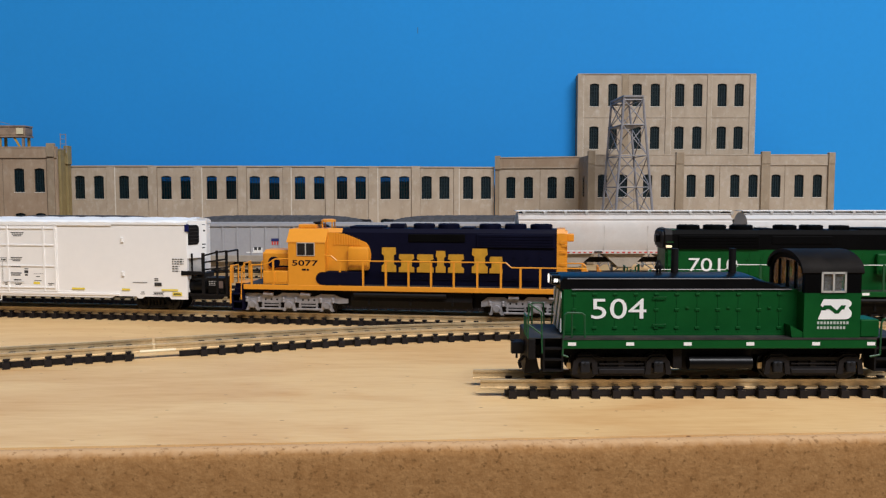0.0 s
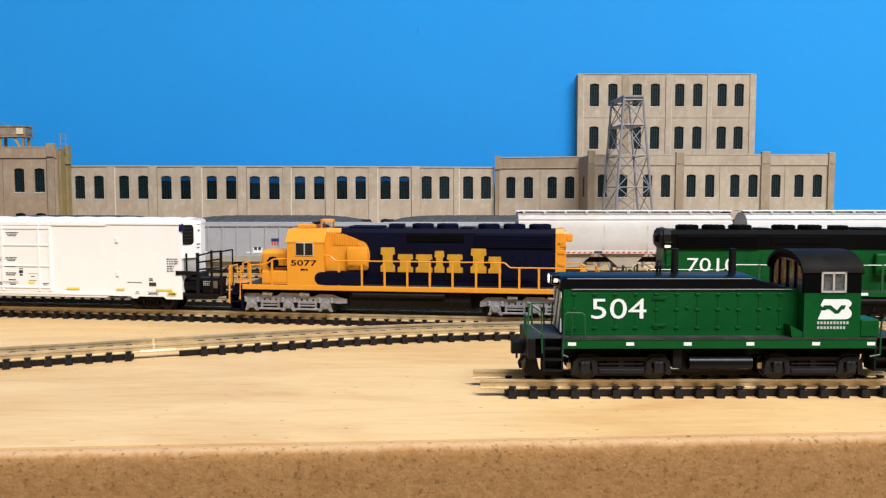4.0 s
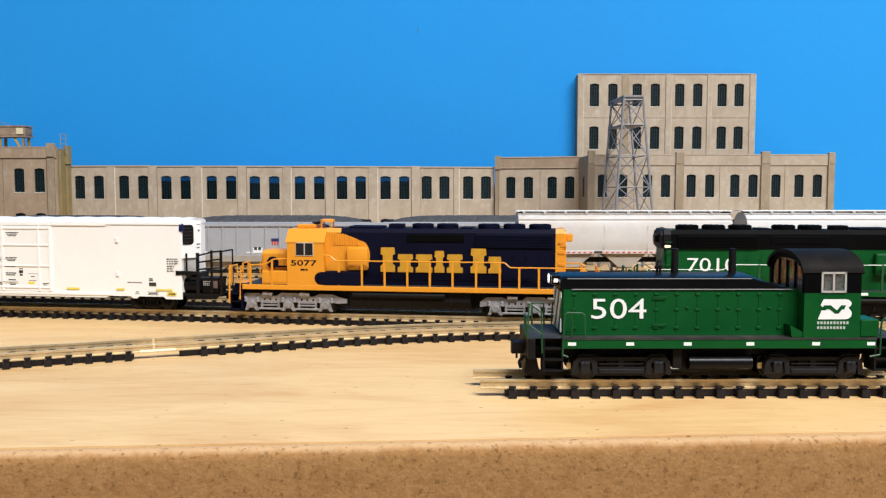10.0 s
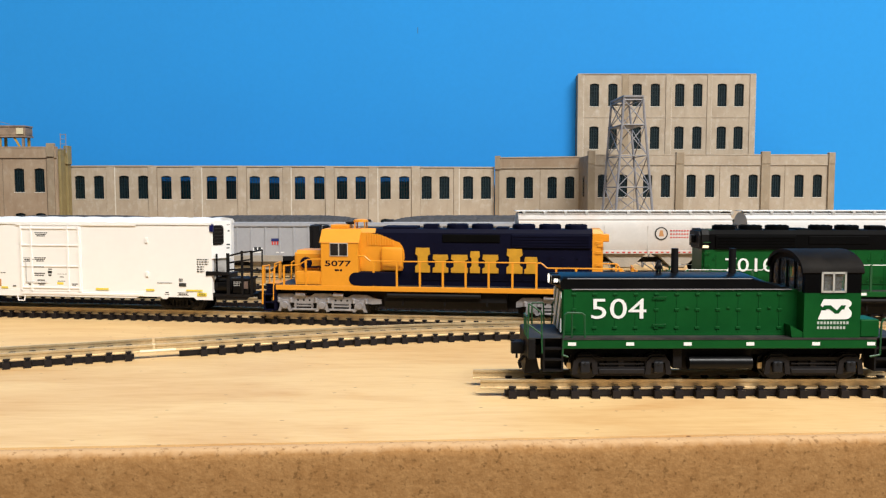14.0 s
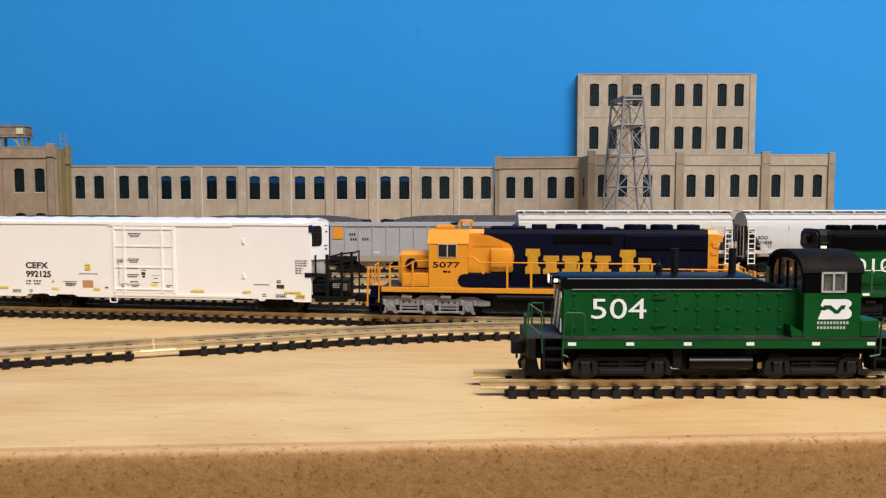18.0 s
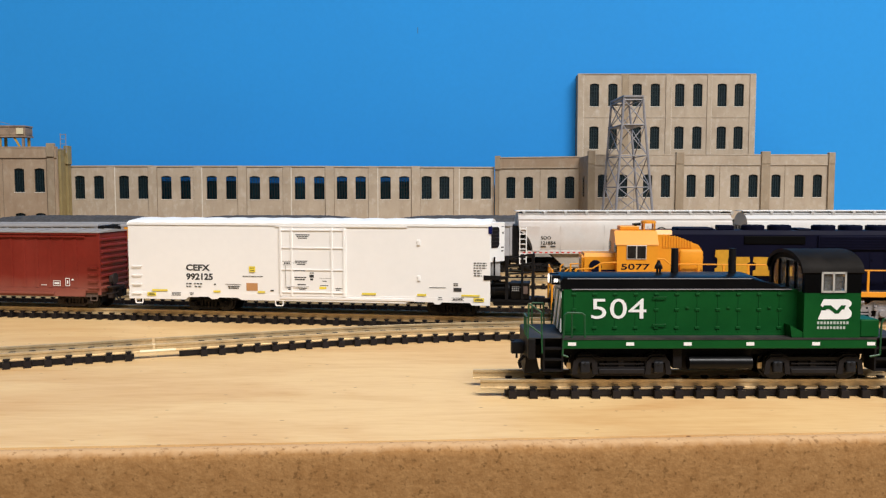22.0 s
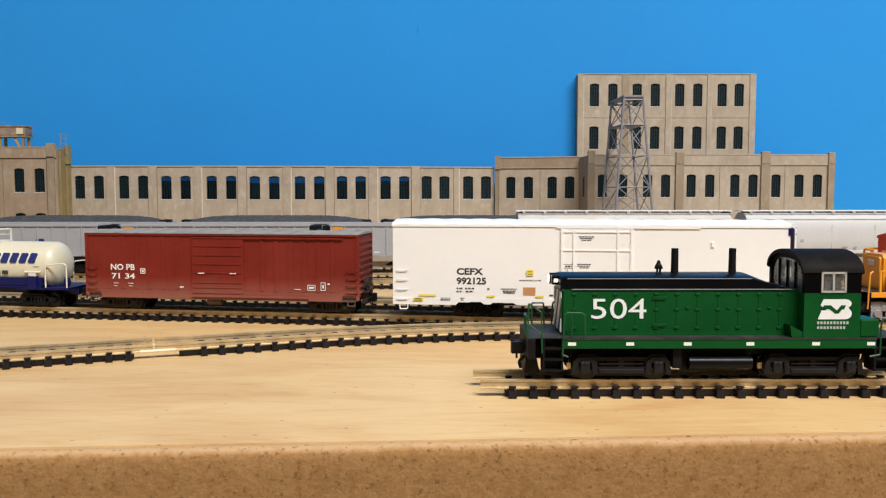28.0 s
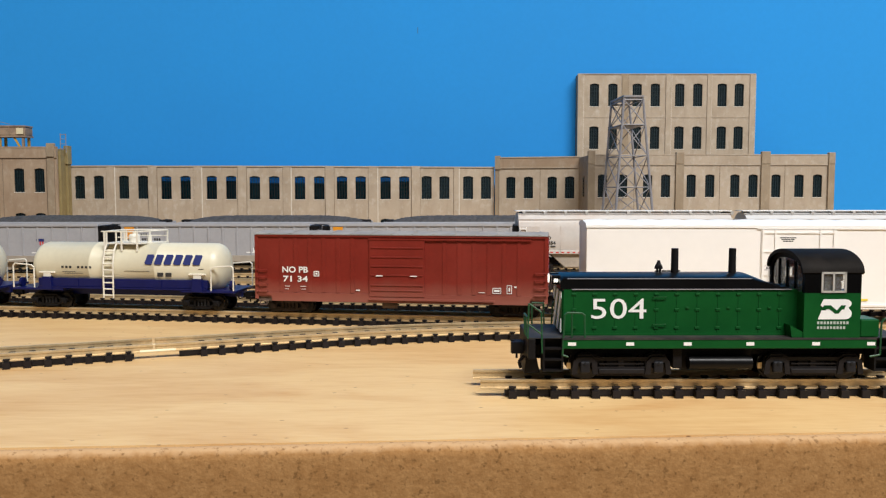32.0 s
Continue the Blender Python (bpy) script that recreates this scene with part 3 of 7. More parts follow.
def wall_line(x0, y0, x1, y1):
    """The length of a wall seen in plan, and the pose in which x runs along it."""
    return math.hypot(x1 - x0, y1 - y0), pose(x0 * MM, y0 * MM, 0, 0, 0, math.degrees(math.atan2(y1 - y0, x1 - x0)))


def long_building():
    ob = thing("factory_building", "long low tan concrete factory wing with paired arched windows", "building", "factory buildings")
    # five wall panels, the middle ones bowed forward: start, end, windows, pilaster, window middle, wall top
    panels = (((-245.4, 540.0), (-189.9, 536.0), (6.0, 18.9, 36.0, 48.8), (24.3, 29.7), 47.1, 60.5),
              ((-189.9, 536.0), (-130.9, 534.0), (8.8, 21.5, 38.8, 51.6), (27.0, 32.2), 46.9, 60.3),
              ((-130.9, 534.0), (-74.2, 537.0), (8.0, 20.6, 37.3, 49.8), (26.3, 31.4), 46.7, 60.2),
              ((-74.2, 537.0), (-18.0, 544.0), (7.9, 20.1, 36.5, 48.9), (25.2, 31.1), 46.8, 60.1),
              ((-18.0, 544.0), (34.6, 552.0), (7.2, 19.2, 35.3, 47.5), (25.5, 28.9), 46.9, 60.0))
    w, h = 6.8, 15.3
    for i, (p, q, xs, mid, zw, top) in enumerate(panels):
        n, m = wall_line(*p, *q)
        clear = [(x, zw) for x in xs] if i in (1, 2, 3) else []
        wall_with_windows(ob, 0, n, 0, 0, top, [(x, z) for x in xs for z in (zw, 18.6)], w, h, m=m, clear=clear)
        boxes("coping", ob, M_concrete, [(0, n, -0.5, 1.9, top, top + 0.8)], m=m)
        boxes("pilaster", ob, M_concrete, [(mid[0], mid[1], -0.45, 0.001, 0, top - 0.1)], m=m)
        boxes("wall_seam", ob, M_palejoint, [(mid[1], mid[1] + 0.5, -0.2, 0.002, 0, top - 0.1)], m=m)
        boxes("wall_seam", ob, M_seam, [(mid[0] - 0.25, mid[0], -0.1, 0.002, 0, top - 0.1)], m=m)
        if i < 4:
            boxes("pilaster", ob, M_concrete, [(n - 2.9, n + 2.7, -0.65, 0.001, 0, top - 0.05 if i < 3 else top + 0.95)], m=m)
            boxes("wall_seam", ob, M_seam, [(n - 3.3, n - 2.9, -0.15, 0.002, 0, top - 0.1), (n + 2.7, n + 2.95, -0.15, 0.002, 0, top - 0.1)], m=m)
        # dark card behind the glazing; lower behind the bowed panels, so that the backdrop shows through their top lights
        hi = (56.5, 51.2, 49.8, 51.0, 56.5)[i]
        boxes("backing_card", ob, M_card if clear else M_win, [(0.6, n - 0.6, 4.0, 5.2, -FOOT, hi)], m=m)
    return ob


def raised_building():
    ob = thing("factory_building", "tan concrete factory section with a raised parapet", "building", "factory buildings")
    n, m = wall_line(35.0, 549.0, 88.6, 533.0)
    d = 1.0 / math.cos(math.atan2(16.0, 53.6))
    xs = [(x - 35.0) * d for x in (45.2, 56.6, 71.7, 82.7)]
    wall_with_windows(ob, 0, n, 0, 0, 60.0, [(x, z) for x in xs for z in (46.9, 18.6)], 6.2, 14.4, m=m)
    boxes("parapet", ob, M_concrete3, [(0, n, -0.5, 1.4, 60.0, 66.4)], m=m)
    boxes("coping", ob, M_concrete, [(0, n, -0.8, 1.8, 66.4, 67.1), (0, n, -0.7, 0.001, 59.6, 60.1)], m=m)
    boxes("pilaster", ob, M_concrete2, [(0, 3.6, -1.2, -0.002, 59.0, 68.0), (0, 2.4, -0.5, -0.001, 0, 58.9)], m=m)
    boxes("wall_seam", ob, M_seam, [(30.2, 30.5, -0.1, 0.002, 0, 59.4), (2.5, 2.8, -0.1, 0.002, 0, 59.4)], m=m)
    boxes("roof", ob, M_concrete2, [(2, n - 2, 1.4, 10, 58.0, 59.2)], m=m)
    return ob


def right_building():
    ob = thing("factory_building", "tan concrete factory front with dark pilasters and parapet", "building", "factory buildings")
    y = 500.0
    xs = (97.4, 109.8, 125.0, 136.0, 151.6, 163.0, 178.3, 189.4, 203.4, 217.5, 228.7)
    wall_with_windows(ob, 88.4, 238.4, y, 0, 60.6, [(x, z) for x in xs for z in (47.8, 20.5)], 5.6, 13.9)
    boxes("parapet", ob, M_concrete, [(88.4, 238.4, y - 0.4, y + 1.4, 60.6, 66.2)])
    boxes("coping", ob, M_concrete, [(88.4, 238.4, y - 0.55, y + 1.6, 66.2, 66.9)])
    boxes("cornice", ob, M_concrete, [(88.4, 238.4, y - 0.5, y + 0.001, 60.2, 60.7)])
    for x, w, top in ((90.4, 2.1, 69.0), (144.3, 2.4, 68.2), (196.6, 2.6, 68.6), (236.7, 1.9, 68.0)):
        boxes("pilaster", ob, M_concrete2, [(x - w, x + w, y - 1.2, y - 0.3, 0, 61.5)])
        boxes("pilaster_cap", ob, M_concrete2, [(x - w - 0.1, x + w + 0.1, y - 1.5, y + 1.5, 60.95, top)], 0.3)
    boxes("wall_seam", ob, M_seam, [(x, x + 0.3, y - 0.1, y + 0.002, 0, 60.2) for x in (116.6, 141.5, 168.8, 193.5, 208.5, 234.4)])
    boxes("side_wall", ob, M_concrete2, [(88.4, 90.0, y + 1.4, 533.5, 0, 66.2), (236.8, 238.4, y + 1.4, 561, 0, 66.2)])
    part("side_window", box(BM(), 88.2, 88.4, 512, 517, 41, 54), M_win, ob)
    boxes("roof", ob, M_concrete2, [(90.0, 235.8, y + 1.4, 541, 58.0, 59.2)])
    return ob


def tall_building():
    ob = thing("factory_tower_block", "tall tan concrete factory block with rows of arched windows", "building", "factory buildings")
    y = 557.8
    xs = (102.4, 114.9, 131.3, 143.6, 160.1, 172.3, 188.8, 200.3)
    wall_with_windows(ob, 91.1, 211.3, y, 59.5, 123.0, [(x, z) for x in xs for z in (109.4, 80.7)], 6.25, 15.35)
    boxes("coping", ob, M_concrete, [(91.1, 211.3, y - 0.4, y + 1.6, 123.0, 123.6)])
    boxes("string_course", ob, M_concrete, [(91.1, 211.3, y - 0.25, y + 0.001, 94.1, 94.7)])
    for x0, x1, d in ((91.1, 95.0, 0), (121.0, 125.3, 1), (150.7, 154.5, 0), (178.7, 181.6, 0), (207.4, 211.3, 0)):
        boxes("pilaster", ob, M_concrete2 if d else M_concrete, [(x0, x1, y - 0.6, y - 0.3, 59.5, 122.9)])
        boxes("wall_seam", ob, M_seam if d else M_palejoint, [(x1, x1 + 0.3, y - 0.08, y + 0.002, 59.5, 122.9)])
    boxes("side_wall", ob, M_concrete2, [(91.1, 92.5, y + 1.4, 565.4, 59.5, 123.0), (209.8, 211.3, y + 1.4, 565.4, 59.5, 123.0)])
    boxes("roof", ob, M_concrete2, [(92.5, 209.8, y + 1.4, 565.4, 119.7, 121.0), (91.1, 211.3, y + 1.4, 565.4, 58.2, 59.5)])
    return ob


def left_building():
    ob = thing("factory_corner_block", "tan concrete corner block with arched windows and dark side", "building", "factory buildings")
    y = 523.0
    wall_with_windows(ob, -330, -246.2, y, 0, 66.0, [(x, z) for x in (-318, -305, -270.7, -257.7) for z in (51.5, 23.0)], 6.4, 15.2, material=M_concrete3)
    boxes("parapet", ob, M_concrete3, [(-330, -246.2, y - 0.6, y + 1.4, 66.0, 71.9)])
    boxes("coping", ob, M_concrete3, [(-330, -246.2, y - 0.8, y + 1.6, 71.9, 72.8), (-330, -246.2, y - 0.75, y + 0.001, 65.6, 66.0)])
    boxes("pilaster", ob, M_concrete2, [(-252.2, -247.7, y - 1.2, y - 0.002, 0, 65.4), (-289.0, -283.4, y - 0.7, y - 0.002, 0, 65.4)])
    boxes("pilaster_cap", ob, M_concrete2, [(-252.4, -247.5, y - 1.5, y + 1.6, 66.3, 74.9)], 0.3)
    boxes("wall_seam", ob, M_seam, [(-253.2, -252.9, y - 0.1, y + 0.002, 0, 65.4), (-281.2, -280.9, y - 0.1, y + 0.002, 0, 65.4)])
    boxes("side_wall", ob, M_olive, [(-247.6, -246.2, y + 1.4, 539.8, 0, 71.5)])
    boxes("side_pilaster", ob, M_olive, [(-246.2, -244.9, 535, 539.6, 0, 62.0), (-246.2, -244.9, 525.5, 529, 0, 70.0)])
    boxes("side_cap", ob, M_olive, [(-247.0, -244.3, 534, 540, 62.0, 74.0)], 0.3)
    boxes("roof", ob, M_concrete2, [(-330, -247.6, y + 1.4, 538, 68.0, 69.2)])
    b = BM()
    for x, yy in ((-247.3, 531), (-243.8, 531)):
        cyl(b, (x, yy, 69.2), (x, yy, 81.5), 0.28, n=6)
    for z in (72, 75, 78, 81):
        cyl(b, (-247.3, 531, z), (-243.8, 531, z), 0.2, n=6)
    tagged(part("roof_ladder", b, M_lattice, None), "small grey metal ladder on a factory roof", "ladder")
    return ob


def rooftop_tank():
    ob = thing("rooftop_tank", "weathered rusty box tank on ochre timber legs", "tank")
    y0, y1 = 526.0, 536.0
    part("tank_body", box(BM(), -310, -258.0, y0, y1, 80.2, 85.6, 0.4), M_rust, ob)
    for x in (-292.5, -284.5, -276.5, -268.5):
        part("stave", box(BM(), x, x + 0.7, y0 - 0.35, y0 + 0.01, 80.3, 85.5), M_rust, ob)
    part("rim", box(BM(), -310.4, -257.6, y0 - 0.5, y1, 85.6, 86.4), M_rust, ob)
    part("patch", box(BM(), -263.4, -258.9, y0 - 0.5, y0 - 0.36, 80.9, 84.8), M_joiner, ob, "pale repair patch")
    part("platform", box(BM(), -310.4, -257.5, y0 - 0.6, y1, 79.0, 80.1), M_rust, ob)
    for x in (-300, -286, -274.5, -259.5):
        part("leg", box(BM(), x - 0.7, x + 0.7, y0, y0 + 1.4, 69.2, 79.0), M_ochre if x < -265 else M_rust, ob)
        part("brace", prism(BM(), [(x - 0.7, 71), (x - 2.0, 71), (x - 6.6, 78.9), (x - 5.2, 78.9)], "y", y0 + 0.3, y0 + 1.1), M_ochre, ob)
        part("leg", box(BM(), x - 0.7, x + 0.7, y1 - 3, y1 - 1.6, 69.2, 79.0), M_ochre, ob)
    ob.location.x = -9.5 * MM
    b = rod(BM(), [(-300, 535, 86.4), (-292, 535, 90.2), (-279, 535, 89.6), (-272, 535, 87.8)], 0.16)
    part("guy_wire", b, M_lattice, ob)
    return ob


def lattice_tower():
    """A four-legged lattice tower, turned so that one corner stands forward."""
    ob = thing("lattice_tower", "grey plastic lattice tower with crossed braces and top platform", "tower")
    base, top = [], []
    # foot and crown of each leg, left, front, right, back
    for fx, fy, cx, cy in ((92.3, 484, 98.1, 480), (93.2, 450, 99.3, 452), (118.8, 450, 109.6, 452), (118.9, 484, 108.4, 480)):
        base.append(Vector((fx, fy, -FOOT)))
        top.append(Vector((cx, cy, 96.0)))
    for i in range(4):
        part("leg", cyl(BM(), base[i], top[i], 0.75, 0.62, n=6), M_lattice, ob)
    levels = [0.0, 0.17, 0.33, 0.49, 0.67, 0.845, 0.985]
    for i in range(4):
        j = (i + 1) % 4
        for k, (a, c) in enumerate(zip(levels, levels[1:])):
            b = BM()
            p0, p1 = base[i].lerp(top[i], a), base[j].lerp(top[j], a)
            q0, q1 = base[i].lerp(top[i], c), base[j].lerp(top[j], c)
            cyl(b, p0, q1, 0.29, n=5)
            cyl(b, p1, q0, 0.29, n=5)
            part("cross_brace", b, M_lattice, ob)
            part("strut", cyl(BM(), q0, q1, 0.40 if k in (4, 5) else 0.3, n=5), M_lattice, ob)
    b = prism(BM(), [(p.x, p.y) for p in [base[i].lerp(top[i], 0.845) for i in range(4)]], "z", 80.6, 81.2)
    part("landing", b, M_lattice, ob)
    c = sum(top, Vector()) / 4
    b = prism(BM(), [(c.x + (p.x - c.x) * 1.08, c.y + (p.y - c.y) * 1.06) for p in top], "z", 96.0, 96.9)
    part("platform", b, M_lattice, ob)
    return ob


for built in (long_building(), raised_building(), right_building(), tall_building(), left_building(), rooftop_tank(), lattice_tower(), bpy.data.objects["roof_ladder"]):
    built.location.z = FOOT * MM

# ---- running gear shared by the vehicles ----
WHEELS = []  # wheelset, place on its truck, radius, vehicle


def wheelset_mesh(r, material):
    b = BM()
    for s in (-1, 1):
        lathe(b, [(s * 3.9 - 0.35, r + 0.45), (s * 3.9 + 0.1, r + 0.45), (s * 4.15, r), (s * 5.45, r - 0.05)], (0, 0, 0), 24, "y")
        lathe(b, [(s * 5.45, r * 0.72), (s * 5.5, r * 0.7)], (0, 0, 0), 20, "y")
    cyl(b, (0, -6.4, 0), (0, 6.4, 0), 0.6, n=8)
    for k in range(4):
        a = k * math.pi / 2
        for s in (-1, 1):
            box(b, math.cos(a) * r * 0.5 - 0.25, math.cos(a) * r * 0.5 + 0.25, s * 5.55 - 0.1, s * 5.55 + 0.1, math.sin(a) * r * 0.5 - 0.25, math.sin(a) * r * 0.5 + 0.25)
    return mesh_of("wheelset", b, material, True)


M_wheel = mat("blackened_wheel", (0.018, 0.016, 0.015), 0.45, metal=0.5, var=0.2)
WHEEL_S, WHEEL_L = wheelset_mesh(2.6, M_wheel), wheelset_mesh(3.1, M_wheel)


def freight_frame_mesh(material, wb=5.4):
    """Cast side frames with open windows, journal boxes, and coil springs under the bolster."""
    b = BM()
    e = wb + 1.6
    for s in (-1, 1):
        a, c = s * 6.2, s * 6.9
        prism(b, [(-e, 3.4), (-wb + 1.2, 4.0), (-2.6, 5.0), (2.6, 5.0), (wb - 1.2, 4.0), (e, 3.4), (e, 2.6), (wb - 1.0, 3.1), (2.2, 4.1), (-2.2, 4.1), (-wb + 1.0, 3.1), (-e, 2.6)], "y", a, c)
        prism(b, [(-wb - 0.4, 2.2), (-wb + 1.5, 2.2), (-2.6, 1.7), (2.6, 1.7), (wb - 1.5, 2.2), (wb + 0.4, 2.2), (wb - 1.2, 1.5), (3.0, 0.8), (-3.0, 0.8), (-wb + 1.2, 1.5)], "y", a, c)
        for x in (-2.5, 2.5):
            box(b, x - 0.4, x + 0.4, min(a, c), max(a, c), 1.5, 4.5)
        for x in (-wb, wb):
            box(b, x - 1.1, x + 1.1, min(s * 6.2, s * 7.4), max(s * 6.2, s * 7.4), 1.6, 3.7, 0.25)
            cyl(b, (x, s * 7.3, 2.65), (x, s * 7.75, 2.65), 0.85, 0.7, n=10)
        for x in (-1.2, 0, 1.2):
            lathe(b, [(1.6, 0.4), (1.9, 0.52), (2.2, 0.4), (2.5, 0.52), (2.8, 0.4), (3.1, 0.52), (3.4, 0.4)], (x, s * 6.6, 0), 8, "z")
        box(b, -1.8, 1.8, min(s * 6.0, s * 7.1), max(s * 6.0, s * 7.1), 3.4, 4.4, 0.15)
    box(b, -1.6, 1.6, -6.3, 6.3, 3.2, 5.0)
    box(b, -wb - 1.0, wb + 1.0, -3.6, 3.6, 1.4, 4.7)
    for x in (-2.2, 2.2):
        box(b, x - 0.35, x + 0.35, -6.0, 6.0, 1.8, 2.4)
    return mesh_of("truck", b, material)


TRUCKS = {}


def freight_truck(parent, x, vehicle, material, top=5.0, wb=5.4):
    key = (material.name, wb)
    if key not in TRUCKS:
        TRUCKS[key] = freight_frame_mesh(material, wb)
    tr = piece("truck", TRUCKS[key], parent, x, 0, 0)
    for s in (-wb, wb):
        w = piece("wheelset", WHEEL_S, tr, s, 0, 2.6)
        if vehicle:
            WHEELS.append((w, s, 2.6, vehicle))
    return tr


def coupler(parent, x, side, z=5.2, label="black knuckle coupler"):
    b = BM()
    box(b, min(x, x - side * 5.5), max(x, x - side * 5.5), -1.0, 1.0, z - 0.7, z + 0.7, 0.15)
    prism(b, [(x - side * 0.6, -1.9), (x + side * 2.0, -2.0), (x + side * 2.2, -0.6), (x + side * 1.2, -0.3), (x + side * 1.2, 1.0), (x + side * 2.0, 1.3), (x + side * 1.4, 2.0), (x - side * 0.6, 1.6)], "z", z - 1.3, z + 1.3)
    cyl(b, (x + side * 0.9, -1.3, z - 1.2), (x + side * 0.9, -1.3, z - 2.4), 0.25, n=6)
    return part("coupler", b, M_black, parent)


def htc_truck(parent, x, vehicle, material):
    """Three-axle truck: cast side frames with pedestals, journals, springs and brake gear."""
    b = BM()
    top = [(-18.0, 5.2), (-16.0, 6.7), (-10.5, 6.8), (-8.6, 5.9), (-4.4, 5.9), (-2.8, 7.0), (2.8, 7.0), (4.4, 5.9), (8.6, 5.9), (10.5, 6.8), (15.4, 6.7), (17.8, 5.7), (20.2, 5.3)]
    low = [(20.2, 3.9), (17.0, 3.7), (12.8, 4.3), (8.5, 3.5), (4.5, 3.5), (0, 4.3), (-4.5, 3.5), (-8.5, 3.5), (-12.8, 4.3), (-18.0, 3.5)]
    for s in (-1, 1):
        prism(b, top + low, "y", s * 6.9, s * 7.7)
    box(b, -6, 6, -6.9, 6.9, 4.0, 6.0)
    for q in (-13.5, 13.5):
        box(b, q - 1, q + 1, -6.9, 6.9, 5.0, 6.0)
    tr = part("truck", b, material, parent)
    tr.location = (x * MM, 0, 0)
    for s in (-1, 1):
        for j in (-12.95, 0, 12.95):
            b = prism(BM(), [(j - 2.7, 5.9), (j - 0.9, 5.0), (j + 0.9, 5.0), (j + 2.7, 5.9), (j + 1.7, 4.0), (j + 1.9, 2.4), (j + 2.5, 1.0), (j + 1.5, 1.0), (j + 0.9, 1.8), (j - 0.9, 1.8), (j - 1.5, 1.0), (j - 2.5, 1.0), (j - 1.9, 2.4), (j - 1.7, 4.0)], "y", s * 7.65, s * 8.2)
            part("pedestal", b, material, tr)
            part("journal_box", cyl(BM(), (j, s * 8.1, 3.1), (j, s * 8.85, 3.1), 1.3, 1.05, n=14), material, tr)
            for q in (-2.2, 2.2):
                b = lathe(BM(), [(3.9, 0.5), (4.3, 0.6), (4.7, 0.5), (5.1, 0.6), (5.6, 0.5)], (j + q * 0.95, s * 8.0, 0), 8, "z")
                part("spring", b, material, tr)
        for j in (-6.5, 6.5):
            b = box(BM(), j - 4.2, j + 4.2, min(s * 7.6, s * 8.0), max(s * 7.6, s * 8.0), 1.3, 2.0, 0.12)
            box(b, j - 3.4, j + 3.4, min(s * 7.5, s * 7.9), max(s * 7.5, s * 7.9), 2.6, 3.1)
            for q in (-2.9, 2.9):
                box(b, j + q - 0.3, j + q + 0.3, min(s * 7.5, s * 7.9), max(s * 7.5, s * 7.9), 1.6, 4.4)
            part("brake_rigging", b, material, tr)
            for q in (-2.0, 0, 2.0):
                part("frame_hole", cyl(BM(), (j + q, s * 7.62, 4.75), (j + q, s * 7.74, 4.75), 0.36, n=8), M_black, tr)
            b = cyl(BM(), (j - 2.6, s * 8.0, 6.75), (j + 0.8, s * 8.0, 6.55), 0.7, n=12)
            part("brake_cylinder", b, material, tr)
    part("gear_case", box(BM(), -17.5, 17.5, -5.0, 5.0, 1.3, 6.2, 0.3), M_black, tr, "black gear case")
    for j in (-12.95, 0, 12.95):
        w = piece("wheelset", WHEEL_L, tr, j, 0, 3.1)
        if vehicle:
            WHEELS.append((w, j, 3.1, vehicle))
    return tr


def arc(cx, cz, rx, rz, a0, a1, n):
    return [(cx + rx * math.cos(radians(a0 + (a1 - a0) * i / n)), cz + rz * math.sin(radians(a0 + (a1 - a0) * i / n))) for i in range(n + 1)]


# ---- six-axle road locomotive ----


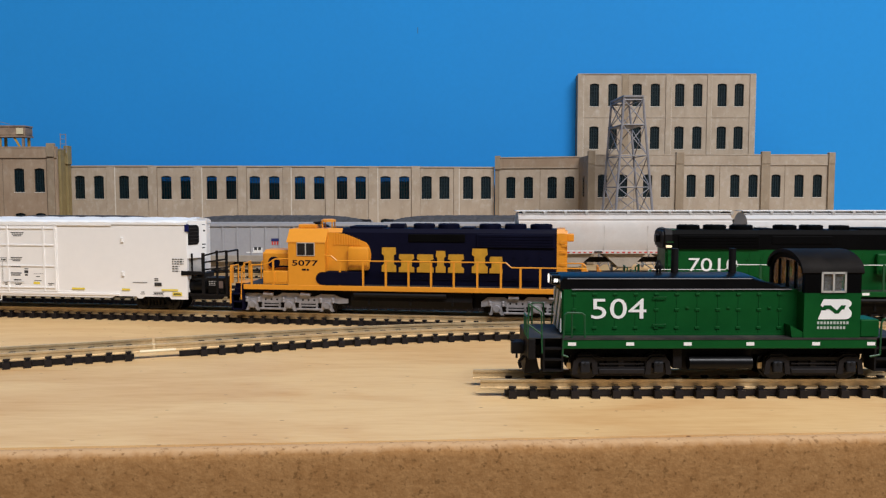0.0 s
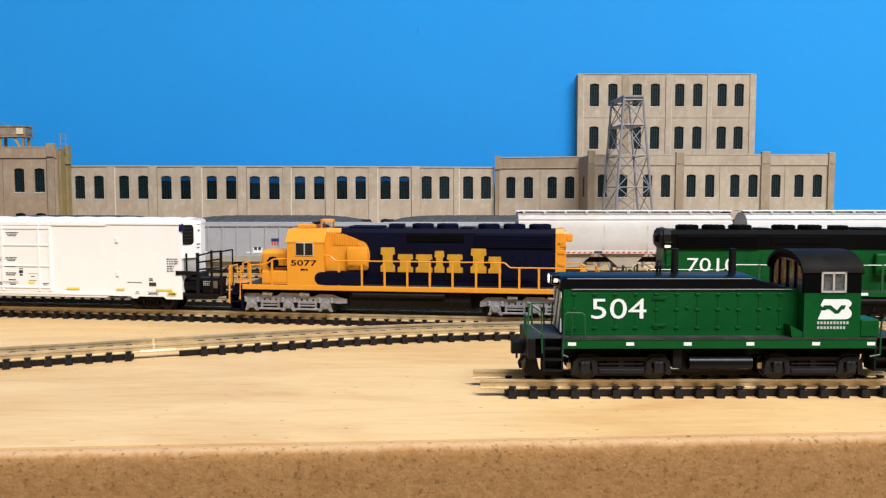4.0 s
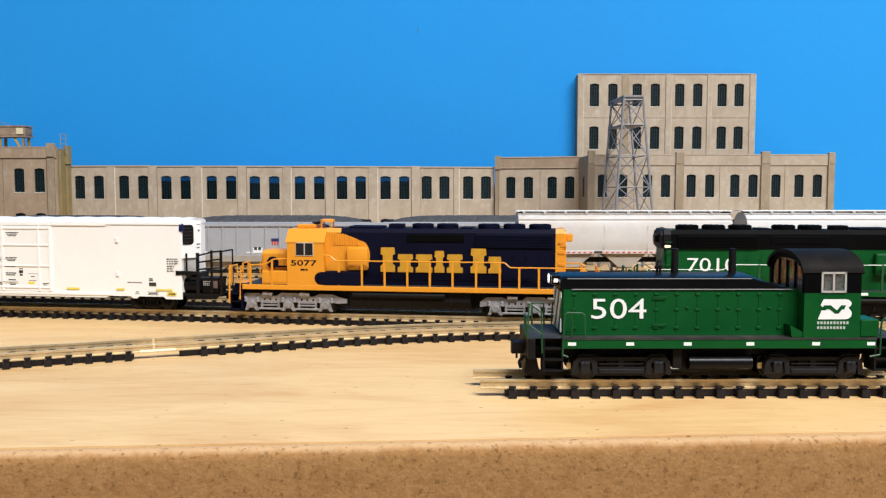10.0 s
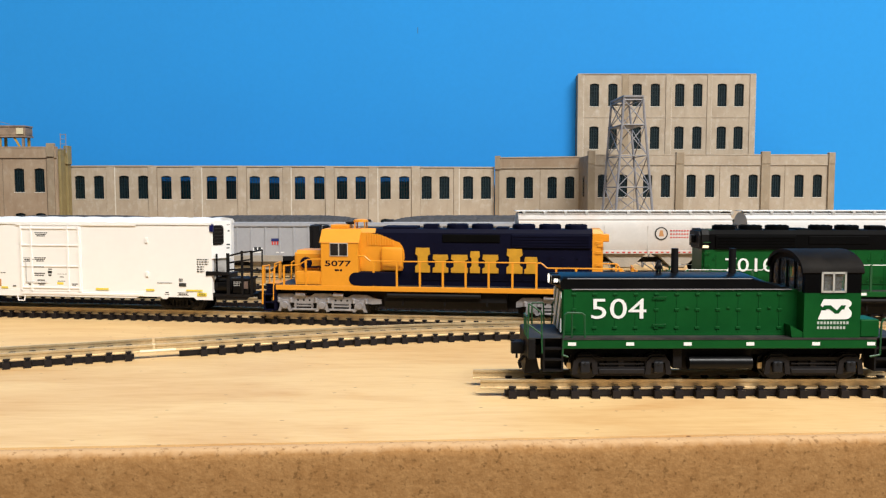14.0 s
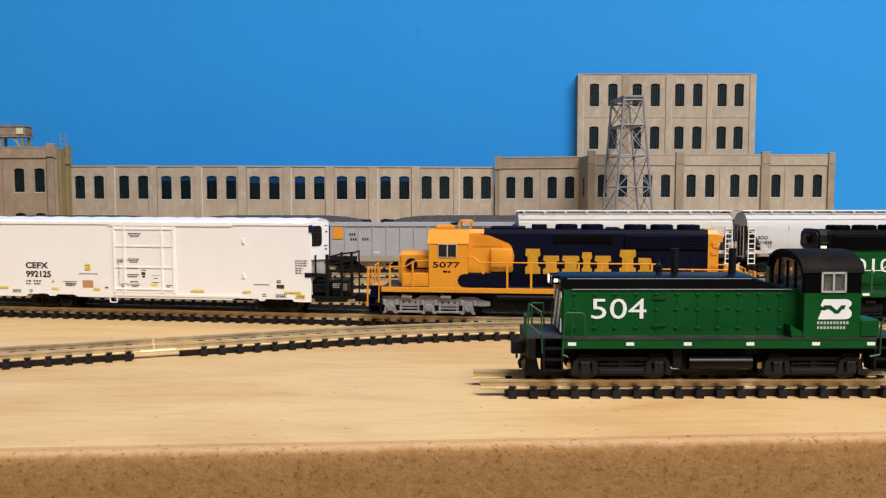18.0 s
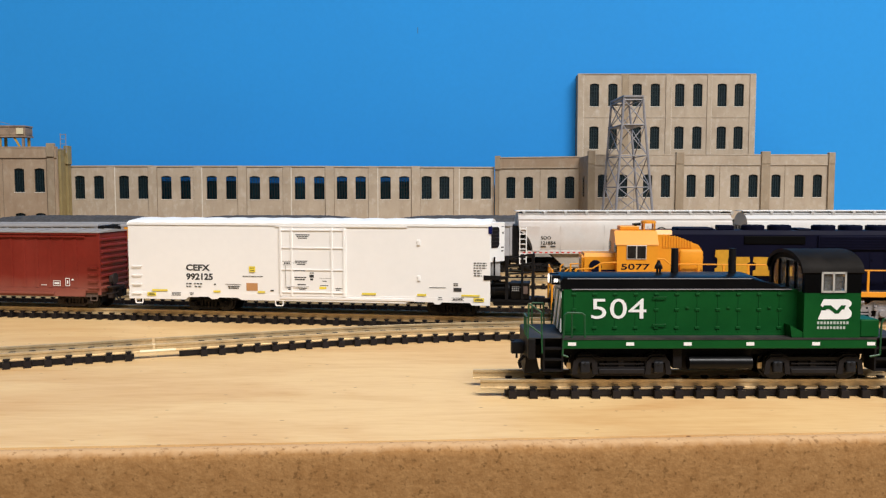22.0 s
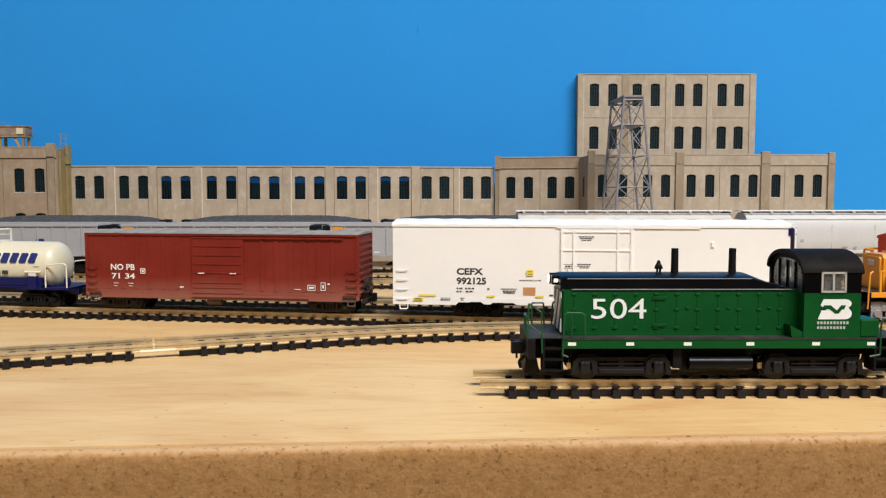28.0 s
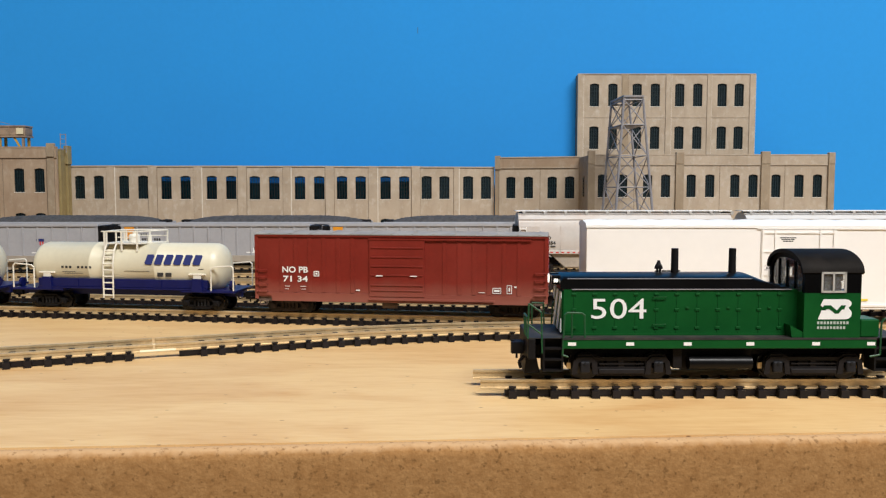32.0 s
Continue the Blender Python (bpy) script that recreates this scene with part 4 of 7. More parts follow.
def road_loco(name, label, vehicle, scheme, flip):
    """Long-hood diesel in parts; the cab looks towards -x, or towards +x when flipped."""
    warbonnet = scheme == "yellow"
    main, trim, end = (M_navy, M_yellow, M_yellow) if warbonnet else (M_green, M_green, M_green)
    top_m = M_navy if warbonnet else M_bnblack
    cab_m = M_yellow if warbonnet else M_green
    gear = M_silver if warbonnet else M_black
    rail_m = M_yellow if warbonnet else M_dgreen
    ob = thing(name, label, "locomotive", "locomotives", "", pose(0, 0, 0))

    def add(nm, b, material, lab="", parent=ob, smooth=False):
        if flip:
            for v in b.verts:
                v.co.x = -v.co.x
            bmesh.ops.reverse_faces(b, faces=b.faces)
        return part(nm, b, material, parent, lab, smooth)

    # underframe and walkway
    add("side_sill", box(BM(), -57.1, 57.1, -9.6, 9.6, 8.3, 10.0, 0.15), trim)
    add("walkway", box(BM(), -56.8, 56.8, -9.3, 9.3, 10.0, 10.15), M_deckgrey)
    add("underframe", box(BM(), -57, 57, -5, 5, 5.6, 8.3), M_black)
    add("centre_sill", box(BM(), -26.0, 26.0, -5.5, 5.5, 2.8, 8.2), M_black)
    # fuel tank
    add("fuel_tank", prism(BM(), [(-8.0, 8.0), (8.0, 8.0), (8.2, 5.0), (6.8, 2.5), (-6.8, 2.5), (-8.2, 5.0)], "x", -20.2, 20.5), M_black)
    for x in (-14, 0, 14):
        add("tank_strap", box(BM(), x - 0.3, x + 0.3, -8.35, -8.0, 3.6, 8.0), M_black)
    add("air_reservoir", cyl(BM(), (-19, -8.7, 7.0), (12, -8.7, 7.0), 0.8, n=12), M_black)
    # hood
    hood_prof = [(-6.2, 10.15), (6.2, 10.15), (6.2, 27.6), (5.4, 28.9), (-5.4, 28.9), (-6.2, 27.6)]
    add("long_hood", prism(BM(), hood_prof, "x", -28.6, 47.8), main)
    hb = prism(BM(), [(-6.25, 10.15), (6.25, 10.15), (6.25, 27.7), (5.3, 29.1), (-5.3, 29.1), (-6.25, 27.7)], "x", 47.8, 51.2)
    bmesh.ops.bevel(hb, geom=[e for e in hb.edges if abs(e.verts[0].co.x - 51.2) < 0.01 and abs(e.verts[1].co.x - 51.2) < 0.01], offset=0.7, segments=2, affect="EDGES")
    add("hood_end", hb, end)
    for z in (14, 18, 22, 25.2):
        add("grab_iron", rod(BM(), [(49.0, -6.2, z), (49.0, -6.9, z), (51.0, -6.9, z), (51.0, -6.2, z)], 0.13), end)
    if not warbonnet:
        # black upper band
        add("black_band", prism(BM(), [(-6.32, 22.9), (6.32, 22.9), (6.32, 27.7), (5.45, 29.05), (-5.45, 29.05), (-6.32, 27.7)], "x", -28.5, 49.2), M_bnblack, "glossy black upper hood band")
        cb = prism(BM(), [(-6.4, 22.9), (6.4, 22.9), (6.4, 27.6), (5.3, 29.25), (-5.3, 29.25), (-6.4, 27.6)], "x", 49.2, 52.1)
        bmesh.ops.bevel(cb, geom=[e for e in cb.edges if abs(e.verts[0].co.x - 52.1) < 0.01 and abs(e.verts[1].co.x - 52.1) < 0.01], offset=0.7, segments=3, affect="EDGES")
        add("hood_end_cap", cb, M_black, "black hood end")
    # hood doors: seams and latches
    x = -10.5
    while x < 47:
        add("door_seam", box(BM(), x, x + 0.16, -6.30, -6.2, 10.6, 22.2), main)
        for z in (12.6, 19.5):
            if not warbonnet and 26 < x < 46 and z > 15:
                continue
            add("door_latch", box(BM(), x + 0.5, x + 1.0, -6.42, -6.2, z, z + 0.55), main)
        x += 4.4
    add("hood_rail", box(BM(), -9, 40, -6.42, -6.2, 12.0, 12.25), main)
    # radiator section, intake and roof gear
    add("radiator_panel", box(BM(), 21.8, 47.2, -6.75, 6.75, 22.9, 27.4, 0.25), top_m)
    for z in (23.8, 24.7, 25.6, 26.5):
        add("radiator_louvre", box(BM(), 22.4, 46.6, -6.92, -6.75, z, z + 0.4), top_m)
    add("intake_grille", box(BM(), -1.0, 18.0, -6.5, 6.5, 24.6, 27.2, 0.2), M_bnblack)
    for x in (3.4, 11.8, 25.7, 34.2, 42.7):
        b = lathe(BM(), [(28.8, 3.65), (30.2, 3.65), (30.4, 3.4)], (x, 0, 0), 24, "z")
        f = add("roof_fan", b, top_m)
        b = BM()
        for k in range(4):
            a = k * math.pi / 4
            cyl(b, (x - 3.2 * math.cos(a), -3.2 * math.sin(a), 30.45), (x + 3.2 * math.cos(a), 3.2 * math.sin(a), 30.45), 0.12, n=5)
        add("fan_grille", b, top_m, parent=f)
    add("exhaust_pipe", box(BM(), -8.0, -3.0, -2.2, 2.2, 28.8, 30.4, 0.3), top_m)
    add("roof_hatch", box(BM(), -21.5, -10.0, -4.4, 4.4, 28.8, 29.7, 0.35), top_m)
    add("roof_hatch", box(BM(), 16.4, 20.6, -4.0, 4.0, 28.8, 29.5, 0.3), top_m)
    # cab
    prof = [(-9.5, 10.0), (9.5, 10.0), (9.5, 24.5), (6.2, 28.4), (4.5, 28.8), (-4.5, 28.8), (-6.2, 28.4), (-9.5, 24.5)]
    add("cab", prism(BM(), prof, "x", -41.3, -28.6), cab_m)
    add("roof_edge", prism(BM(), [(-9.7, 24.3), (-9.55, 24.7), (-6.2, 28.65), (-6.2, 28.4), (-9.5, 24.45)], "x", -41.8, -28.3), cab_m)
    for s in (-1, 1):
        y0, y1 = (-9.72, -9.5) if s < 0 else (9.5, 9.72)
        w = add("cab_window", box(BM(), -38.3, -32.1, y0, y1, 19.8, 24.3, 0.08), M_silverframe, "silver framed cab window")
        for a, c in ((-38.05, -35.4), (-35.0, -32.35)):
            add("pane", box(BM(), a, c, y0 - 0.04 if s < 0 else y1, y0 if s < 0 else y1 + 0.04, 20.1, 24.05), M_glass, parent=w)
    for y0, y1 in ((-8.4, -4.4), (4.4, 8.4)):
        add("front_window", box(BM(), -41.5, -41.25, y0, y1, 21.8, 24.6), M_glass, "dark front window")
    add("ac_unit", box(BM(), -39.6, -33.4, -3.4, 3.4, 28.8, 30.1, 0.25), cab_m)
    b = lathe(BM(), [(30.9, 2.6), (31.6, 2.5), (31.9, 1.6)], (-29.9, 0, 0), 16, "z")
    add("roof_vent", b, cab_m)
    b = BM()
    for dx, dy in ((-1.7, -1.7), (1.7, -1.7), (-1.7, 1.7), (1.7, 1.7)):
        cyl(b, (-29.9 + dx, dy, 28.4), (-29.9 + dx, dy, 31.0), 0.28, n=6)
    add("vent_post", b, cab_m)
    b = BM()
    for dy in (-0.9, 0, 0.9):
        cyl(b, (-35.0, dy, 30.6), (-32.6, dy, 30.6), 0.25, 0.5, n=8)
    box(b, -34.4, -33.8, -1.2, 1.2, 30.0, 30.5)
    add("air_horn", b, M_black)
    # nose
    nb = prism(BM(), [(-5.4, 10.1), (5.4, 10.1), (5.4, 20.2), (4.4, 21.4), (-4.4, 21.4), (-5.4, 20.2)], "x", -51.9, -41.3)
    bmesh.ops.bevel(nb, geom=[e for e in nb.edges if abs(e.verts[0].co.x + 51.9) < 0.01 and abs(e.verts[1].co.x + 51.9) < 0.01], offset=0.8, segments=2, affect="EDGES")
    add("nose", nb, cab_m)
    add("headlight", box(BM(), -52.2, -51.6, -1.5, 1.5, 17.5, 19.5, 0.2), M_silverframe)
    add("brake_wheel", lathe(BM(), [(-6.4, 1.75), (-6.0, 2.0), (-5.5, 2.0)], (-47.6, 0, 17.2), 20, "y"), main, "navy round handbrake wheel" if warbonnet else "")
    add("nose_step", box(BM(), -47, -41.3, -6.3, -5.4, 15.6, 16.1), main)
    # side box beside the cab and along the hood
    add("battery_box", box(BM(), -50.3, -41.4, -9.2, -5.0, 10.15, 14.6, 0.2), cab_m)
    add("battery_box", box(BM(), -50.3, -41.4, 5.0, 9.2, 10.15, 14.6, 0.2), cab_m)
    add("battery_lid", box(BM(), -49.8, -45.6, -9.32, -9.2, 10.8, 13.9, 0.05), cab_m)
    add("battery_lid", box(BM(), -45.2, -41.8, -9.32, -9.2, 10.8, 13.9, 0.05), cab_m)
    if warbonnet:
        pts = [(-28.7, 14.7), (-16.6, 14.7)] + arc(-17.6, 20.0, 4.0, 5.3, -80, 55, 8) + arc(-27.5, 21.5, 12.0, 6.0, 42, 88, 6) + [(-28.7, 27.5)]
        add("warbonnet_panel", prism(BM(), pts, "y", -6.34, -6.2), M_yellow, "yellow curved front colour panel")
        add("warbonnet_panel", prism(BM(), pts, "y", 6.2, 6.34), M_yellow, "yellow curved front colour panel")
        add("hood_shoulder", prism(BM(), [(-6.32, 27.55), (-5.45, 29.0), (-5.2, 29.0), (-6.1, 27.4)], "x", -28.6, -23.5), M_yellow)
        bl = box(BM(), -21.4, -13.9, -8.1, -6.2, 14.9, 22.9, 0.95)
        add("blower_housing", bl, M_yellow, smooth=True)
        x = -26.4
        while x < -17.2:
            add("grille_bar", box(BM(), x, x + 0.4, -6.62, -6.34, 23.4, 27.2 - max(0, x + 22.5) * 0.40), M_yellow)
            x += 0.86
        pts = [(-29.2, 10.2), (-16.0, 10.2), (-16.0, 14.5), (-29.4, 14.5)] + arc(-29.6, 12.35, 2.2, 2.15, 90, 270, 8)
        add("side_casing", box(BM(), -28.6, -16, -9.0, -6.2, 10.15, 14.6, 0.2), M_navy)
        add("navy_panel", prism(BM(), pts, "y", -9.62, -9.5), M_navy, "navy rounded colour panel")
    else:
        add("blower_housing", box(BM(), -22.4, -14.2, -8.1, -6.2, 15.0, 21.9, 0.6), M_green)
    # handrails with posts on both sides
    for s in (-1, 1):
        y = 9.35 * s
        pts = [(-54.0, y, 16.0), (-52, y, 16.2), (-49.5, y, 16.4)] if s < 0 else []
        line = [(-28.6, y, 20.0), (-26.5, y, 19.9), (-24.6, y, 18.3), (31.5, y, 18.3), (33.4, y, 16.7), (57.0, y, 16.7), (57.6, y, 15.4)]
        add("handrail", rod(BM(), line, 0.24 if warbonnet else 0.13), rail_m if warbonnet else M_print)
        for x in (-23.5, -15.7, -8.0, -0.4, 7.1, 14.6, 22.3, 30.0):
            add("rail_post", box(BM(), x - 0.34, x + 0.34, y - 0.2, y + 0.2, 8.6, 18.4), rail_m)
        for x in (36.3, 42.6, 49.5, 56.6):
            add("rail_post", box(BM(), x - 0.34, x + 0.34, y - 0.2, y + 0.2, 8.6, 16.8), rail_m)
        add("nose_rail", rod(BM(), [(-41.4, y, 18.8), (-46.0, y, 18.6), (-49.0, y, 16.8), (-54.3, y, 16.5)], 0.24), rail_m)
        for x in (-54.2, -46.6):
            add("rail_post", box(BM(), x - 0.32, x + 0.32, y - 0.2, y + 0.2, 9.0, 16.6 if x < -50 else 18.5), rail_m)
    # end platforms, steps, railings, pilots, couplers
    for e in (-1, 1):
        x0, x1 = sorted((57.1 * e, 61.4 * e))
        add("end_platform", box(BM(), x0, x1, -5.6, 5.6, 8.3, 10.0), trim)
        add("pilot", prism(BM(), [(e * 61.4, 8.2), (e * 58.0, 8.2), (e * 58.0, 1.2), (e * 61.0, 1.0), (e * 62.0, 3.0)], "y", -6.6, 6.6), M_navy if warbonnet else M_black)
        for s in (-1, 1):
            a, c = sorted((s * 5.6, s * 9.5))
            dark = M_navy if warbonnet else M_black
            well = add("step_well", box(BM(), x0, x1, s * 5.6 - 0.2, s * 5.6 + 0.2, 1.2, 9.9), dark)
            for z in (1.2, 3.8, 6.4):
                add("tread", box(BM(), x0, x1, a, c, z, z + 0.35), dark, "", well)
            add("step_side", box(BM(), *sorted((e * 57.1, e * 57.7)), a, c, 1.2, 9.9), dark, "", well)
            add("step_side", box(BM(), *sorted((e * 60.9, e * 61.4)), a, c, 1.2, 6.5), dark, "", well)
            y = s * 9.3
            add("step_rail", rod(BM(), [(e * 58.0, y, 4.8), (e * 57.6, y, 15.8), (e * 56.6, y, 16.5)], 0.28), rail_m)
            add("step_rail", rod(BM(), [(e * 61.8, y, 3.4), (e * 61.6, y, 15.2), (e * 61.6, y - s * 1.0, 16.2)], 0.32), rail_m)
            add("end_post", box(BM(), e * 61.6 - 0.25, e * 61.6 + 0.25, min(s * 7.2, s * 9.3), max(s * 7.2, s * 9.3), 10.2, 16.4, 0.1), rail_m)
        b = BM()
        rod(b, [(e * 61.6, -7.2, 16.0), (e * 61.6, -2.6, 16.0), (e * 61.6, -2.4, 13.2), (e * 61.6, 2.4, 13.2), (e * 61.6, 2.6, 16.0), (e * 61.6, 7.2, 16.0)], 0.24)
        for y in (-2.6, 2.6):
            cyl(b, (e * 61.6, y, 10.0), (e * 61.6, y, 16.0), 0.24, n=6)
        add("end_railing", b, rail_m)
        coupler(ob, 64.0 * e, e)
    # number boards on the long hood end
    for s in (-1, 1):
        nb = box(BM(), 49.3, 51.2, min(s * 5.0, s * 6.5), max(s * 5.0, s * 6.4), 23.4, 24.2, 0.1)
        add("number_board", nb, M_yellow if warbonnet else M_board, "" if warbonnet else "lit cream number board")
    add("rear_headlight", box(BM(), 51.2, 53.4, -1.4, 1.4, 24.8, 27.4, 0.3), end if warbonnet else M_blackg)
    htc_truck(ob, -41.45, vehicle, gear)
    htc_truck(ob, 41.45, vehicle, gear)
    return ob


def name_block(parent, x, w, z0, z1, y=-6.2):
    """A plain raised gold block with a narrow waist."""
    k, f = 0.16 * w, 0.26 * (z1 - z0)
    pts = [(x, z0), (x + w, z0), (x + w, z0 + f), (x + w - k, z0 + f * 1.25), (x + w - k, z1 - f * 1.25), (x + w, z1 - f), (x + w - 0.2, z1), (x + 0.2, z1), (x, z1 - f), (x + k, z1 - f * 1.25), (x + k, z0 + f * 1.25), (x, z0 + f)]
    return part("name_block", prism(BM(), pts, "y", y - 0.3, y + 0.1), M_gold, parent, "plain gold name block")


sf = road_loco("diesel_locomotive", "navy and yellow six-axle diesel locomotive with silver trucks", "loco", "yellow", False)
lettering("road_number", "5077", -35.5, 17.45, -9.52, 1.9, 8.9, M_navy, sf, bold=0.012)
bars("small_print", [(-36.6, -35.2, 14.9, 15.5), (-34.9, -34.2, 14.9, 15.5)], -9.52, M_navy, sf)
for x, w, z1 in ((-10.0, 4.9, 22.7), (-4.2, 5.2, 20.5), (1.9, 5.6, 20.5), (8.2, 3.3, 21.7), (12.3, 5.3, 20.6), (20.2, 5.2, 22.6), (26.0, 4.3, 20.0)):
    name_block(sf, x, w, 14.5, z1)

bn = road_loco("diesel_locomotive", "green and black six-axle diesel locomotive with white numbers", "rear_loco", "green", True)
lettering("road_number", "7010", -36.2, 18.0, -6.2, 4.3, 15.4, M_print, bn, bold=0.0, depth=0.26)
b = BM()
for x in (-50, -38, -26, -14, -2, 10.3, 22, 34, 46):
    box(b, x - 1.1, x + 1.1, -9.7, -9.6, 8.8, 9.6)
part("sill_reflectors", b, M_print, bn, "white reflector patches")


# ---- green switcher standing on the near track ----


def switcher():
    ob = thing("switcher_locomotive", "green and black switcher locomotive with white numbers on the near track", "locomotive", "locomotives", "", pose(0.05945, 0.18305, RT * MM, 0, 0, 0.4))

    def add(nm, b, material, lab="", parent=ob, smooth=False):
        return part(nm, b, material, parent, lab, smooth)

    add("side_sill", box(BM(), -33.7, 33.9, -9.4, 9.4, 7.6, 9.8, 0.15), M_green)
    add("walkway", box(BM(), -41.0, 41.0, -9.1, 9.1, 9.8, 9.95), M_deckgrey)
    add("sill_edge", box(BM(), -33.7, 33.9, -9.5, -9.3, 9.55, 9.98), M_deckgrey)
    add("underframe", box(BM(), -41.0, 41.0, -4.5, 4.5, 5.4, 7.6), M_black)
    # hood with its black roof
    hb = prism(BM(), [(-6.0, 9.95), (6.0, 9.95), (6.0, 20.05), (-6.0, 20.05)], "x", -33.2, 16.6)
    add("hood", hb, M_green)
    rb = BM()
    rings = []
    for x, top in ((-33.9, 22.1), (-33.6, 22.6), (-33.0, 22.8), (8.0, 22.8), (13.6, 20.8), (16.6, 20.35)):
        h = top - 20.1
        rings.append([rb.verts.new((x, y, 20.1 + k * h)) for y, k in ((-6.05, 0), (-6.05, 0.84), (-5.6, 0.95), (-4.0, 1.05), (-2.0, 1.12), (0, 1.14), (2.0, 1.12), (4.0, 1.05), (5.6, 0.95), (6.05, 0.84), (6.05, 0))])
    for u, v in zip(rings, rings[1:]):
        for k in range(10):
            rb.faces.new([u[k], v[k], v[k + 1], u[k + 1]])
    rb.faces.new(rings[0])
    rb.faces.new(rings[-1][::-1])
    bmesh.ops.recalc_face_normals(rb, faces=rb.faces)
    add("hood_roof", rb, M_blackg, "glossy black hood roof", smooth=True)
    # thin grey strips: highlights on the black roof's edges put into the colour
    add("gutter", box(BM(), -31.4, 16.6, -6.3, -6.05, 19.95, 20.15, 0.05), M_lattice)
    add("roof_seam", box(BM(), -32.4, 8.0, -6.15, -5.9, 22.3, 22.45, 0.05), M_lattice)
    add("hood_base", box(BM(), -33.2, 16.6, -6.3, -6.0, 9.95, 10.4), M_green)
    # doors: raised seams, hinges and latches
    hinge = mesh_of("hinge", box(BM(), -0.5, 0.5, -0.22, 0.0, -0.27, 0.27, 0.09), M_green)
    latch = mesh_of("latch", box(BM(), -0.36, 0.36, -0.24, 0.0, -0.2, 0.2, 0.07), M_green)
    for i in range(11):
        x = -30.9 + 4.5 * i
        add("door_seam", box(BM(), x - 0.09, x + 0.09, -6.09, -6.0, 10.4, 19.6), M_green)
        for z in (11.6, 15.6, 19.0):
            if not (z == 15.6 and -28.5 < x < -14):
                piece("hinge", hinge, ob, x, -6.0, z)
        if i % 2 and x > -14:
            piece("latch", latch, ob, x + 2.3, -6.0, 16.0)
    for z in (12.4, 18.4):
        add("grab_iron", rod(BM(), [(-13.6, -6.0, z), (-13.6, -6.5, z), (-10.8, -6.5, z), (-10.8, -6.0, z)], 0.1), M_green)
    # radiator end with slanted stripes
    add("radiator_end", box(BM(), -33.55, -33.2, -5.6, 5.6, 10.4, 19.6, 0.1), M_green)
    for low in (-4.4, 0.4, 5.2, 10.0):
        rows = []
        for i in range(13):
            z = 10.5 + 0.75 * i
            y = low - 0.62 * (z - 10.5)
            rows.append([(min(5.5, max(-5.5, y + q)), z) for q in (-1.25, 1.25)])
        rows = [r for r in rows if r[1][0] - r[0][0] > 0.05]
        if len(rows) > 1:
            b = BM()
            cols = [[b.verts.new((x, y, z)) for x in (-33.72, -33.5) for y, z in r] for r in rows]
            for u, v in zip(cols, cols[1:]):
                for i, j in ((0, 1), (1, 3), (3, 2), (2, 0)):
                    b.faces.new([u[i], u[j], v[j], v[i]])
            for c in (cols[0], cols[-1]):
                b.faces.new([c[0], c[1], c[3], c[2]])
            bmesh.ops.recalc_face_normals(b, faces=b.faces)
            add("white_stripe", b, M_print)
    hl = add("headlight", cyl(BM(), (-33.5, 0, 21.9), (-35.6, 0, 21.9), 1.25, n=16), M_blackg)
    add("lens", cyl(BM(), (-35.6, 0, 21.9), (-35.75, 0, 21.9), 1.0, n=16), M_lamp, "lit white headlight lens", hl)
    hl = add("headlight", box(BM(), -35.4, -33.4, -3.6, -1.3, 20.8, 22.9, 0.2), M_blackg)
    add("lens", box(BM(), -35.0, -34.1, -3.75, -3.6, 21.4, 22.1), M_lamp, "", hl)
    # stacks, bell
    for x in (-7.3, 5.7):
        s = add("exhaust_pipe", cyl(BM(), (x, 0, 22.3), (x, 0, 28.6), 0.85, 0.8, n=14), M_black)
        add("collar", cyl(BM(), (x, 0, 22.3), (x, 0, 23.0), 1.5, 1.0, n=14), M_black, "", s)
    b = lathe(BM(), [(24.0, 0.95), (24.6, 0.85), (25.3, 0.45), (25.9, 0.3)], (-10.9, 0, 0), 14, "z")
    cyl(b, (-10.9, -1.2, 22.4), (-10.9, -1.2, 24.8), 0.25, n=6)
    cyl(b, (-10.9, 1.2, 22.4), (-10.9, 1.2, 24.8), 0.25, n=6)
    cyl(b, (-10.9, -1.2, 24.7), (-10.9, 1.2, 24.7), 0.25, n=6)
    add("bell", b, M_black)
    add("roof_hatch", box(BM(), -13.5, -1.0, -2.6, 2.6, 22.45, 22.75, 0.1), M_blackg)
    # cab: lower walls, upper walls with openings, barrel roof
    add("cab_lower", box(BM(), 18.0, 30.2, -9.4, 9.4, 9.95, 19.6), M_green)
    add("cab_floor_box", box(BM(), 16.6, 18.0, -6.0, 6.0, 9.95, 20.0), M_green)
    t = 0.7
    for s in (-1, 1):
        a, c = sorted((s * 9.4, s * (9.4 - t)))
        up = BM()
        box(up, 18.0, 21.5, a, c, 19.6, 24.5)
        box(up, 26.9, 30.2, a, c, 19.6, 24.5)
        box(up, 21.5, 26.9, a, c, 24.2, 24.5)
        box(up, 21.5, 26.9, a, c, 19.6, 19.7)
        bmesh.ops.remove_doubles(up, verts=up.verts, dist=0.001)
        add("cab_side", up, M_bnblack)
    for x0, x1 in ((18.0, 18.7), (29.5, 30.2)):
        for y0, y1 in ((-8.7, -8.1), (-4.4, -4.0), (-0.2, 0.2), (4.0, 4.4), (8.1, 8.7)):
            add("cab_mullion", box(BM(), x0, x1, y0, y1, 19.6, 26.0 if abs(y0) < 6 else 24.5), M_bnblack)
    prof = arc(0, 24.0, 9.6, 4.5, 0, 180, 18)
    inner = arc(0, 23.6, 9.0, 4.1, 180, 0, 18)
